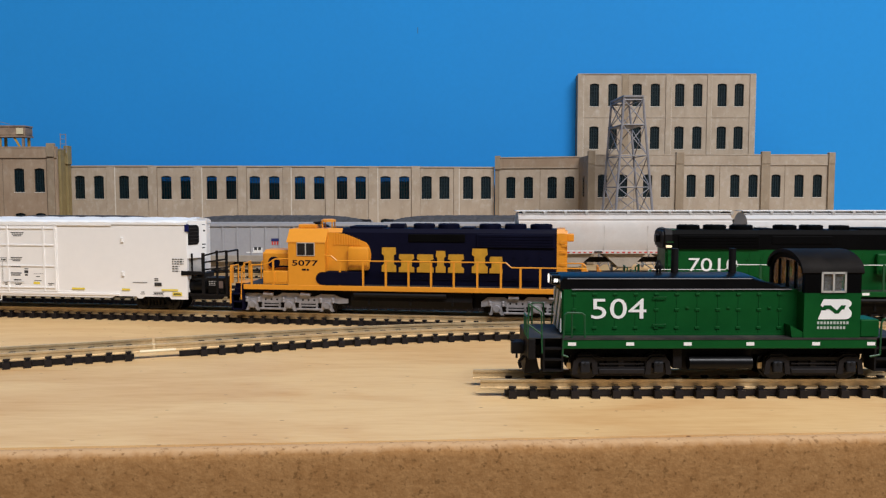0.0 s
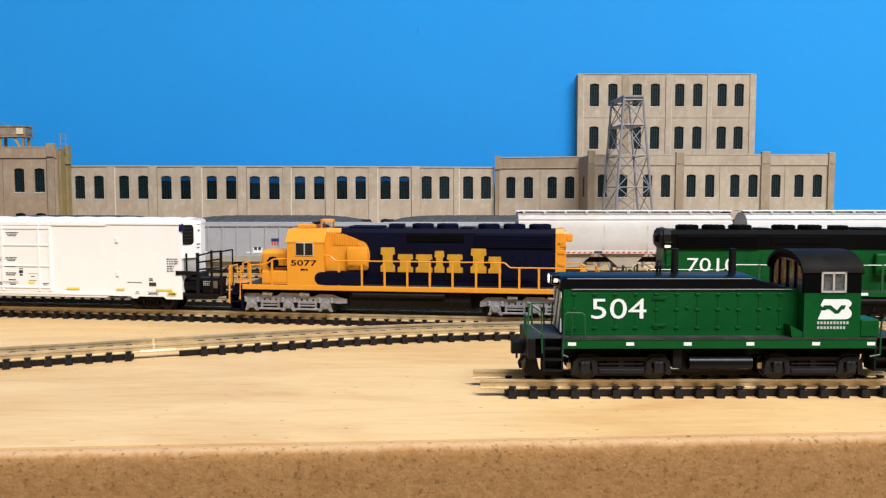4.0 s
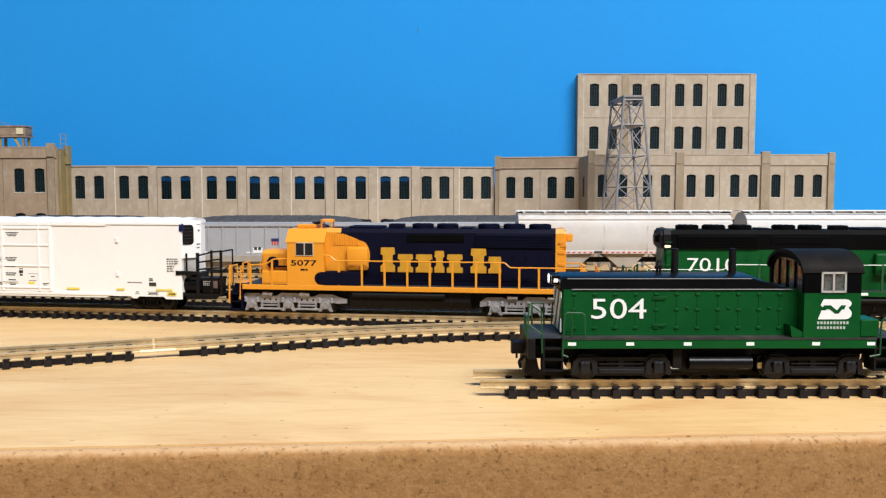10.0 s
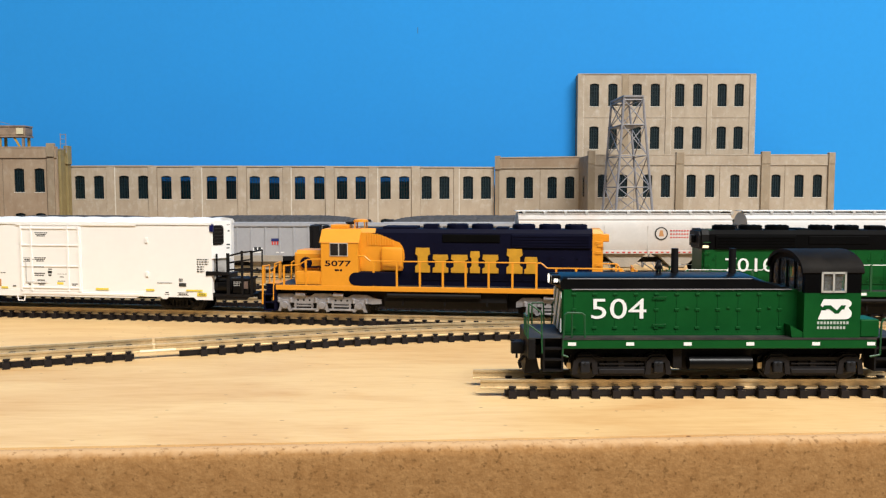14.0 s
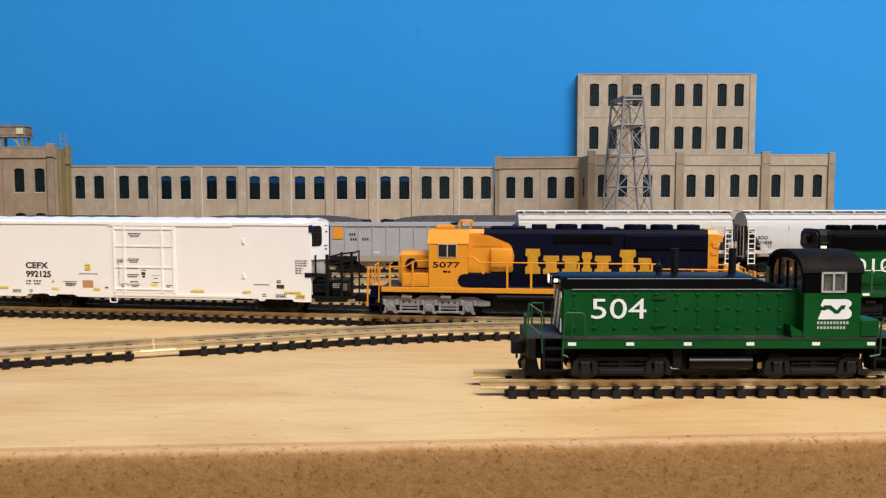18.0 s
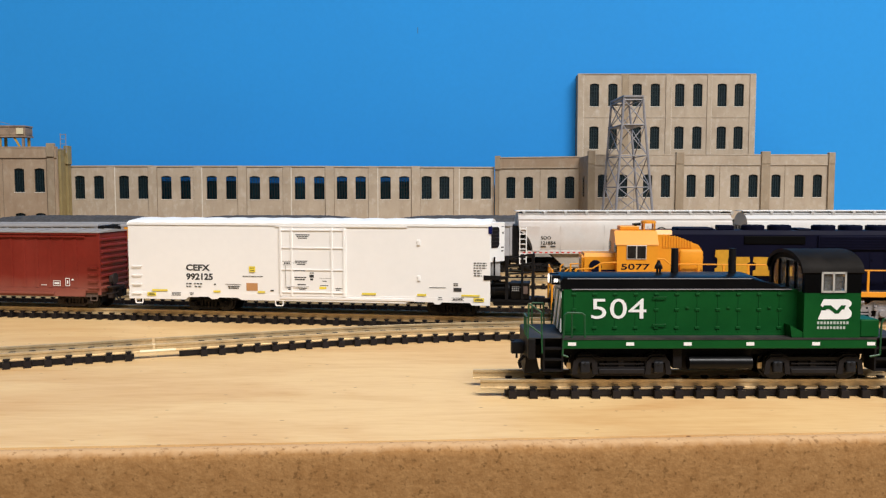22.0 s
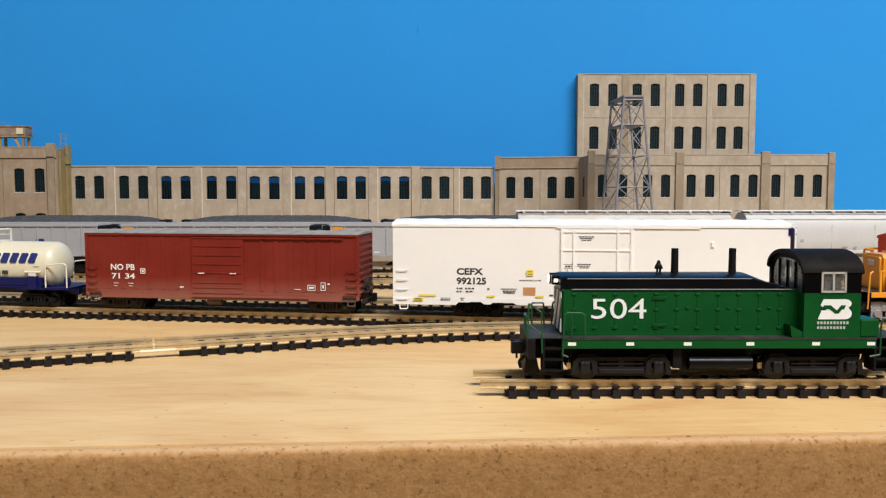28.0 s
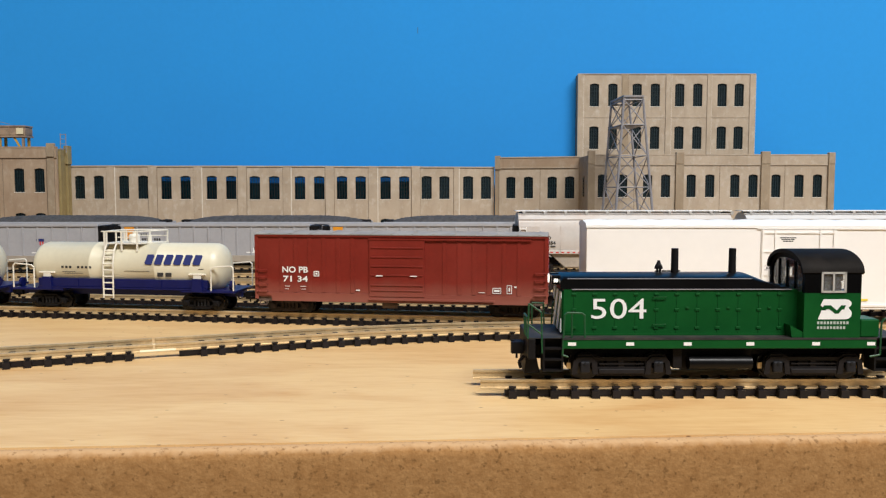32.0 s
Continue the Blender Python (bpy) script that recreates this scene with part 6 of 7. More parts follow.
def red_boxcar():
    ob = thing("boxcar", "weathered red boxcar with ribbed sides, grey roof and white lettering", "railcar", "cars of the moving train")
    add = lambda nm, b, material, lab="", parent=ob, smooth=False: part(nm, b, material, parent, lab, smooth)
    x0, x1 = -48.5, 48.6
    add("body", box(BM(), x0, x1, -9.3, 9.3, 6.0, 26.8), M_red)
    add("side_sill", prism(BM(), [(x0, 7.4), (x1, 7.4), (x1, 6.6), (43.4, 6.6), (43.0, 4.6), (-43.0, 4.6), (-43.4, 6.6), (x0, 6.6)], "y", -9.6, -9.0), M_red)
    add("side_sill", prism(BM(), [(x0, 7.4), (x1, 7.4), (x1, 6.6), (43.4, 6.6), (43.0, 4.6), (-43.0, 4.6), (-43.4, 6.6), (x0, 6.6)], "y", 9.0, 9.6), M_red)
    add("top_chord", box(BM(), x0, x1, -9.75, 9.75, 26.2, 26.9, 0.1), M_red)
    add("floor_pan", box(BM(), x0 + 1, x1 - 1, -8.8, 8.8, 4.4, 6.0), M_brown)
    b = BM()
    prism(b, [(-9.9, 26.9), (-9.9, 27.2), (0, 27.9), (9.9, 27.2), (9.9, 26.9)], "x", x0 - 0.4, x1 + 0.4)
    add("roof", b, M_boxroof, "dusty galvanised metal roof")
    x = x0 + 5
    while x < x1:
        add("roof_rib", prism(BM(), [(-9.95, 27.2), (-9.95, 27.35), (0, 28.1), (9.95, 27.35), (9.95, 27.2)], "x", x - 0.3, x + 0.3), M_boxroof)
        x += 6.9
    for s in (-1, 1):
        for k in range(6):
            for q in (-1, 1):
                x = q * (15.4 + 4.87 * k)
                a, c = sorted((s * 9.3, s * 9.47))
                add("side_post", box(BM(), x - 0.65, x + 0.65, a, c, 7.6, 26.2, 0.08), M_red)
        a, c = sorted((s * 9.3, s * 9.8))
        d = add("sliding_door", box(BM(), -9.6, 8.9, a, c, 6.6, 25.6, 0.1), M_red)
        for z in (8.7, 10.4, 13.7, 16.7, 19.7, 22.8):
            a2, c2 = sorted((s * 9.75, s * 10.02))
            add("door_rib", box(BM(), -9.0, 8.3, a2, c2, z - 0.25, z + 0.25, 0.1), M_red, "", d)
        if s < 0:
            for x in (-7.2, 4.2):
                add("door_handle", box(BM(), x, x + 2.2, -10.2, -10.02, 13.4, 13.7), M_print, "", d)
        add("door_rail", box(BM(), -9.8, 31.8, min(s * 9.5, s * 10.1), max(s * 9.5, s * 10.1), 5.4, 6.0), M_red)
        add("door_rail", box(BM(), -9.8, 43.7, min(s * 9.7, s * 10.0), max(s * 9.7, s * 10.0), 25.4, 25.9), M_red)
    for e in (-1, 1):
        for z in (7.8, 10.2, 12.6, 15.0):
            xa = e * 44.8
            add("ladder_rung", rod(BM(), [(xa, -9.4, z), (xa, -10.0, z), (xa + e * 3.5, -10.0, z), (xa + e * 3.5, -9.4, z)], 0.17), M_red)
        for k in range(9):
            z = 7.6 + 2.1 * k
            add("end_rib", box(BM(), min(e * 48.5, e * 49.2), max(e * 48.5, e * 49.2), -8.8, 8.8, z - 0.5, z + 0.5, 0.25), M_red)
        add("corner_post", box(BM(), min(e * 47.9, e * 49.0), max(e * 47.9, e * 49.0), -9.6, -8.9, 5.2, 26.8), M_red)
        add("corner_post", box(BM(), min(e * 47.9, e * 49.0), max(e * 47.9, e * 49.0), 8.9, 9.6, 5.2, 26.8), M_red)
        add("stirrup_step", rod(BM(), [(e * 45, -9.3, 5.2), (e * 45.1, -9.3, 3.2), (e * 47.4, -9.3, 3.2), (e * 47.6, -9.3, 5.2)], 0.2), M_brown)
        coupler(ob, 50.6 * e, e)
        # draft gear, air hose and lever below the end
        add("draft_gear", box(BM(), min(e * 48.6, e * 50.4), max(e * 48.6, e * 50.4), -4.2, 4.2, 3.4, 7.4, 0.2), M_brownblack)
        add("uncoupling_lever", rod(BM(), [(e * 50.8, -9.0, 5.6), (e * 50.8, -3.0, 5.2), (e * 51.6, -1.0, 6.0)], 0.18), M_brownblack)
        add("air_hose", rod(BM(), [(e * 50.2, -2.6, 5.0), (e * 51.4, -2.8, 3.2), (e * 52.4, -2.6, 2.4)], 0.3), M_black)
    add("brake_platform", box(BM(), 49.2, 51.2, -6.0, 0.5, 7.4, 7.8), M_brownblack)
    add("brake_rod", rod(BM(), [(49.6, -3.0, 10.0), (49.6, -3.0, 4.0)], 0.25), M_brownblack)
    add("brake_box", box(BM(), 49.2, 50.4, -4.6, -1.4, 9.0, 11.6, 0.3), M_brownblack)
    add("brake_wheel", lathe(BM(), [(0, 2.0), (0.4, 2.0)], (50.5, -3, 10.4), 18, "x"), M_brownblack)
    lettering("reporting_mark", "NO PB", -35.0, 15.2, -9.52, 2.1, 8.9, M_print, ob, bold=0.02)
    lettering("car_number", "71 34", -34.9, 12.1, -9.52, 2.0, 8.6, M_print, ob, bold=0.02)
    bars("small_print", [(-38.6, -36.8, 9.5, 9.7), (-33.2, -31.2, 9.5, 9.7), (-38.6, -37.2, 8.6, 8.75), (-33.0, -31.4, 8.6, 8.75), (-28.6, -28.3, 13.0, 14.8), (-27.0, -26.7, 13.0, 14.8), (-28.6, -26.7, 14.5, 14.8), (-28.6, -26.7, 13.0, 13.3), (-28.0, -27.3, 13.6, 14.2), (-14.2, -12.8, 8.4, 8.8), (26.6, 28.8, 8.4, 8.6), (31.2, 34.0, 9.9, 10.1), (31.2, 34.0, 8.2, 8.4), (31.2, 31.4, 8.2, 10.1), (33.8, 34.0, 8.2, 10.1), (31.7, 33.5, 8.8, 9.5), (35.8, 36.0, 8.2, 11.0), (37.3, 37.5, 8.2, 11.0), (35.8, 37.5, 10.8, 11.0), (35.8, 37.5, 8.2, 8.4), (36.4, 36.9, 9.0, 10.2), (38.2, 39.0, 10.2, 10.7), (39.4, 40.6, 6.7, 7.0)], -9.52, M_print, ob, 0.03)
    for x in (-38.0, 38.0):
        freight_truck(ob, x, "boxcar", M_brownblack)
    add("brake_cylinder", cyl(BM(), (-6, -5, 3.4), (-1, -5, 3.4), 1.3, n=12), M_brown)
    return ob


bx = red_boxcar()

# ---- cream and blue tank cars ----


def tank_car():
    ob = thing("tank_car", "cream tank car with blue frame, white ladder and platform", "railcar", "cars of the moving train")
    add = lambda nm, b, material, lab="", parent=ob, smooth=False: part(nm, b, material, parent, lab, smooth)
    R, zc = 8.4, 14.75
    half = [(36.2, 1.5), (35.8, 4.0), (34.9, 6.3), (33.6, 7.8), (32.0, R), (12.6, R), (12.5, R + 0.08), (12.0, R + 0.08), (11.9, R)]
    prof = [(-p, r) for p, r in half] + half[::-1]
    add("tank_shell", lathe(BM(), prof, (0, 0, zc), 40, "x"), M_cream, smooth=True)
    add("centre_sill", box(BM(), -41.5, 41.5, -2.2, 2.2, 4.6, 7.2), M_cobalt)
    for s in (-1, 1):
        a, c = sorted((s * 6.4, s * 8.4))
        add("side_sill", box(BM(), -31.5, 31.5, a, c, 7.9, 10.8, 0.15), M_cobalt)
        add("sill_lip", box(BM(), -31.5, 31.5, min(s * 8.0, s * 8.9), max(s * 8.0, s * 8.9), 7.4, 7.9), M_cobalt)
        for x in (-16.5, 14.5):
            add("sill_rib", box(BM(), x, x + 0.35, min(s * 8.4, s * 8.6), max(s * 8.4, s * 8.6), 7.9, 10.7), M_cobalt)
    for e, xc in ((-1, -28.0), (1, 28.0)):
        add("end_deck", box(BM(), *sorted((e * 41.5, xc - e * 6)), -8.8, 8.8, 6.6, 7.4, 0.1), M_cobalt)
        add("bolster", prism(BM(), [(xc - 2.0, 6.8), (xc + 2.0, 6.8), (xc + 1.5, 11.4), (xc - 1.5, 11.4)], "y", -9.2, 9.2), M_cobalt)
        add("saddle_plate", box(BM(), xc - 3.0, xc + 3.0, -8.9, -5.0, 12.6, 13.1, 0.1), M_tankwhite)
        add("saddle_post", box(BM(), xc - 1.4, xc + 1.4, -8.8, -6.0, 11.2, 12.6, 0.1), M_tankwhite)
        add("saddle_plate", box(BM(), xc - 3.0, xc + 3.0, 5.0, 8.9, 12.6, 13.1, 0.1), M_tankwhite)
        for s in (-1, 1):
            x = e * 38.0
            add("end_handrail", rod(BM(), [(x - e * 5.0, s * 8.6, 7.4), (x - e * 5.0, s * 8.6, 14.6), (x - e * 4.0, s * 8.6, 15.4), (x + e * 2.2, s * 8.6, 15.9), (x + e * 3.0, s * 8.6, 15.2), (x + e * 3.0, s * 8.6, 7.4)], 0.26), M_tankwhite)
        add("brake_wheel" if e > 0 else "valve_box", cyl(BM(), (e * 39.0, -5.8, 9.0), (e * 39.9, -5.8, 9.0), 1.7, n=16), M_cobalt)
        freight_truck(ob, xc + e * 0.6, "tank", M_black)
        coupler(ob, 43.2 * e, e)
        add("uncoupling_bar", rod(BM(), [(e * 41.4, -8.0, 6.2), (e * 42.2, -6.0, 4.6), (e * 42.4, -1.5, 4.6)], 0.2), M_black)
    # ladder, platform and dome
    for s in (-1, 1):
        lad = BM()
        for x in (-6.2, -2.6):
            rod(lad, [(x, s * 9.3, 4.2), (x, s * 9.3, 16.0), (x, s * 8.2, 20.6), (x, s * 6.6, 23.0), (x, s * 6.6, 27.0)], 0.3)
        ladder = add("ladder", lad, M_tankwhite)
        for k in range(8):
            z = 5.2 + 2.2 * k
            y = 9.3 if z < 16 else 9.3 - (z - 16) * 0.25
            add("rung", cyl(BM(), (-6.2, s * y, z), (-2.6, s * y, z), 0.26, n=6), M_tankwhite, "", ladder)
    add("platform", prism(BM(), [(-7.4, -6.8), (5.6, -6.8), (10.2, 6.8), (-7.4, 6.8)], "z", 22.9, 23.3), M_tankwhite)
    for x, y in ((-7.0, -6.6), (-0.6, -6.6), (5.2, -6.6), (-7.0, 6.6), (3.0, 6.6), (9.8, 6.6)):
        add("platform_post", box(BM(), x - 0.26, x + 0.26, y - 0.25, y + 0.25, 20.4, 27.3), M_tankwhite)
    for y, x1 in ((-6.6, 5.4), (6.6, 10.0)):
        b = rod(BM(), [(-8.2, y, 27.3), (x1, y, 27.3)], 0.24)
        rod(b, [(-2.0, y, 25.3), (x1, y, 25.3)], 0.19)
        add("platform_rail", b, M_tankwhite)
    for x, x1 in ((-7.2, -7.2), (5.3, 9.9)):
        add("platform_rail", rod(BM(), [(x, -6.6, 27.3), (x1, 6.6, 27.3)], 0.22), M_tankwhite)
    d = add("manway_dome", lathe(BM(), [(23.0, 1.9), (25.6, 1.9), (26.2, 1.4)], (0.6, 0, 0), 20, "z"), M_tankwhite)
    add("dome_bolt", cyl(BM(), (0.6, 0, 26.2), (0.6, 0, 26.8), 0.6, n=8), M_tankwhite, "", d)
    add("valve", cyl(BM(), (6.4, 0, 23.0), (6.4, 0, 25.6), 0.8, n=10), M_tankwhite)
    # plain blue name blocks, small print, black placards
    ang = radians(21)
    for i in range(6):
        x, w = 9.0 + 3.52 * i, 2.7
        b = prism(BM(), [(x + 0.5, -1.8), (x + w, -1.8), (x + w, 1.3), (x + w - 0.5, 1.8), (x, 1.8), (x, -1.3)], "y", -0.16, 0.3)
        bmesh.ops.rotate(b, cent=(0, 0, 0), matrix=Matrix.Rotation(-ang, 3, "X"), verts=b.verts)
        for v in b.verts:
            v.co += Vector((0.25 * v.co.z, -R * math.cos(ang), zc + R * math.sin(ang)))
        add("name_block", b, M_bluep, "plain blue name block")
    bars("small_print", [(-22.6 + 1.5 * i, -21.7 + 1.5 * i, 14.4, 15.2) for i in (0, 1, 2, 4, 5, 6, 7)] + [(-22.2, -17.0, 13.1, 13.25), (-21.4, -14.4, 12.5, 12.65), (1.2, 10.4, 13.6, 13.75), (28.4, 30.4, 14.6, 14.8)], -R - 0.02, M_ink, ob, 0.03)
    bars("placard", [(13.4, 15.6, 11.9, 13.3), (16.4, 18.6, 11.9, 13.3)], -R - 0.03, M_ink, ob, 0.05)
    return ob


tk = tank_car()
tk2 = copy_thing(tk, pose(0, 0, 0))
for o in tk2.children_recursive:
    if o.name.startswith("wheelset"):
        WHEELS.append((o, o.location.x / MM, 2.6, "tank_behind"))

# ---- standing coal cars ----


def coal_car(xc):
    ob = thing("coal_car", "grey ribbed coal car heaped with coal on a yard track", "railcar", "standing coal cars", "", pose(xc * MM, 0.458, RT * MM))
    add = lambda nm, b, material, lab="", parent=ob, smooth=False: part(nm, b, material, parent, lab, smooth)
    h = 52.2
    add("side_sheet", box(BM(), -h, h, -8.8, -8.2, 6.9, 24.0), M_grey)
    add("side_sheet", box(BM(), -h, h, 8.2, 8.8, 6.9, 24.0), M_grey)
    add("end_sheet", box(BM(), -h, -h + 0.6, -8.2, 8.2, 9, 24.0), M_grey)
    add("end_sheet", box(BM(), h - 0.6, h, -8.2, 8.2, 9, 24.0), M_grey)
    for s in (-1, 1):
        add("top_chord", box(BM(), -h - 0.3, h + 0.3, s * 8.7 - 0.6, s * 8.7 + 0.6, 23.2, 24.4, 0.15), M_grey)
        add("side_sill", box(BM(), -h, h, s * 8.6 - 0.5, s * 8.6 + 0.5, 4.0, 7.2, 0.15), M_greyd)
    for i in range(15):
        x = -h + 1.0 + (2 * h - 2.0) * i / 14
        add("rib", box(BM(), x - 0.45, x + 0.45, -9.25, -8.8, 7.2, 23.2, 0.1), M_grey)
    add("slope_floor", prism(BM(), [(-h, 10), (h, 10), (h - 12, 3.4), (-h + 12, 3.4)], "y", -7.5, 7.5), M_greyd)
    # heaped load
    b = BM()
    nx, ny = 90, 14
    grid = []
    for i in range(nx + 1):
        row = []
        for j in range(ny + 1):
            x, y = -h + 0.8 + (2 * h - 1.6) * i / nx, -8.1 + 16.2 * j / ny
            u = abs(x) / (h - 1)
            rise = 4.4 * max(0.0, 1 - u ** 5) ** 0.8 * (1 - (abs(y) / 8.2) ** 2.2)
            grain = 0.35 * noise.noise((x * 1.1 + xc, y * 1.1, 0)) + 0.25 * noise.noise((x * 2.7, y * 2.7 + xc, 4))
            row.append(b.verts.new((x, y, 23.4 + rise + grain)))
        grid.append(row)
    for u, v in zip(grid, grid[1:]):
        for j in range(ny):
            b.faces.new([u[j], v[j], v[j + 1], u[j + 1]])
    tagged(add("coal_load", b, M_coal, "heaped dark coal"), kind="stuff")
    for e in (-1, 1):
        add("end_hump", box(BM(), min(e * 47.5, e * 52), max(e * 47.5, e * 52), -5, 5, 23.6, 25.4, 0.6), M_black)
        coupler(ob, 53.5 * e, e)
        freight_truck(ob, e * 41, "", M_black)
        add("ladder", rod(BM(), [(e * 51.2, -9.4, 6), (e * 51.2, -9.4, 23)], 0.25), M_grey)
    return ob


for xc in (-315.0, -205.3, -92.6, 20.0):
    coal_car(xc)


def grey_hopper(x0, x1, mark):
    """Ribbed grey hopper car in the nearer yard row."""
    xc, h = (x0 + x1) / 2, (x1 - x0) / 2
    ob = thing("hopper_car", "grey ribbed open hopper car with an orange end panel", "railcar", "standing grey hoppers", "", pose(xc * MM, covered_y(xc) * MM, RT * MM, 0, 0, 1.15))

    def add(nm, b, material, lab="", parent=ob):
        for v in b.verts:
            v.co.z -= 0.9
        return part(nm, b, material, parent, lab)

    for s in (-1, 1):
        a, c = sorted((s * 8.3, s * 8.9))
        add("side_sheet", box(BM(), -h, h, a, c, 9.8, 25.2), M_grey)
        add("top_chord", box(BM(), -h - 0.2, h + 0.2, s * 8.8 - 0.7, s * 8.8 + 0.7, 24.6, 25.9, 0.15), M_grey)
        add("side_sill", box(BM(), -h + 13.5, h - 13.5, s * 8.7 - 0.6, s * 8.7 + 0.6, 7.0, 10.2, 0.15), M_greyd)
        for e in (-1, 1):
            add("end_sill", box(BM(), *sorted((e * h, e * (h - 13.5))), s * 8.4 - 0.5, s * 8.4 + 0.5, 7.4, 9.8, 0.1), M_black)
    add("end_sheet", box(BM(), -h, -h + 0.6, -8.3, 8.3, 8, 25.2), M_grey)
    add("end_sheet", box(BM(), h - 0.6, h, -8.3, 8.3, 8, 25.2), M_grey)
    add("floor_sheet", prism(BM(), [(-h, 20), (-h + 9, 11), (h - 9, 11), (h, 20), (h, 19), (h - 9, 8), (-h + 9, 8), (-h, 19)], "y", -8.2, 8.2), M_greyd)
    n = 13
    for i in range(n + 1):
        x = -h + 0.7 + (2 * h - 1.4) * i / n
        add("rib", box(BM(), x - 0.4, x + 0.4, -9.35, -8.9, 10.2, 24.6, 0.1), M_grey)
    for k in (-1, 0, 1):
        add("hopper_bay", prism(BM(), [(k * 24 - 11, 8.6), (k * 24 + 11, 8.6), (k * 24 + 3, 3.0), (k * 24 - 3, 3.0)], "y", -7, 7), M_greyd)
    add("centre_sill", box(BM(), -h, h, -2.2, 2.2, 4.6, 8.4), M_black)
    add("orange_panel", box(BM(), -h + 1.6, -h + 6.4, -9.3, -8.9, 18.4, 24.4), M_yellow, "orange painted end panel")
    # added black sheet that stands in for shade in the gap between cars
    add("gap_plate", box(BM(), h + 4.0, h + 4.3, -6.5, 6.5, 6, 25.0), M_black)
    add("end_plate", box(BM(), h, h + 1.0, -8.8, 8.8, 9, 25.0), M_black, "black end plate")
    for e in (-1, 1):
        add("end_deck", box(BM(), min(e * h, e * (h + 4.2)), max(e * h, e * (h + 4.2)), -8.6, 8.6, 6.6, 7.6), M_black)
        coupler(ob, (h + 3.6) * e, e)
        freight_truck(ob, e * (h - 11), "", M_black)
        add("brake_frame", box(BM(), min(e * (h + 1.1), e * (h + 4.0)), max(e * (h + 1.1), e * (h + 4.0)), -7.0, 7.0, 7.6, 24.8), M_black)
    # plain shield mark and print
    x = mark
    add("emblem_top", box(BM(), x - 1.9, x + 1.9, -9.05, -8.9, 17.2, 18.6), M_bluep, "blue top of a shield emblem")
    b = BM()
    for k in range(3):
        box(b, x - 1.6 + 1.25 * k, x - 0.9 + 1.25 * k, -9.05, -8.9, 15.4, 17.2)
    add("emblem_base", b, M_redp, "red striped base of a shield emblem")
    for x, n, z in ((9.6, 3, 19.0), (10.2, 3, 16.6), (16.2, 3, 16.6)):
        bars("small_print", [(-h + x + 1.15 * i, -h + x + 0.8 + 1.15 * i, z, z + 1.3) for i in range(n)], -8.9, M_ink, ob)
    bars("reflector", [(-24.0, -21.0, 10.5, 11.0), (-10.0, -3.0, 10.5, 11.2), (15.0, 19.0, 10.5, 11.0), (30, 34, 10.5, 11.0)], -8.9, M_print, ob)
    add("print_panel", box(BM(), 18.5, 23.2, -9.02, -8.9, 11.4, 14.0), M_print, "white data panel")
    bars("placard", [(19.1, 20.5, 11.9, 13.4), (21.1, 22.5, 11.9, 13.4)], -9.02, M_ink, ob)
    return ob


grey_hopper(-268.0, -172.0, 19.4)
grey_hopper(-160.5, -67.0, 29.5)
grey_hopper(-56.8, 34.6, 20.0)

# ---- standing covered hoppers ----


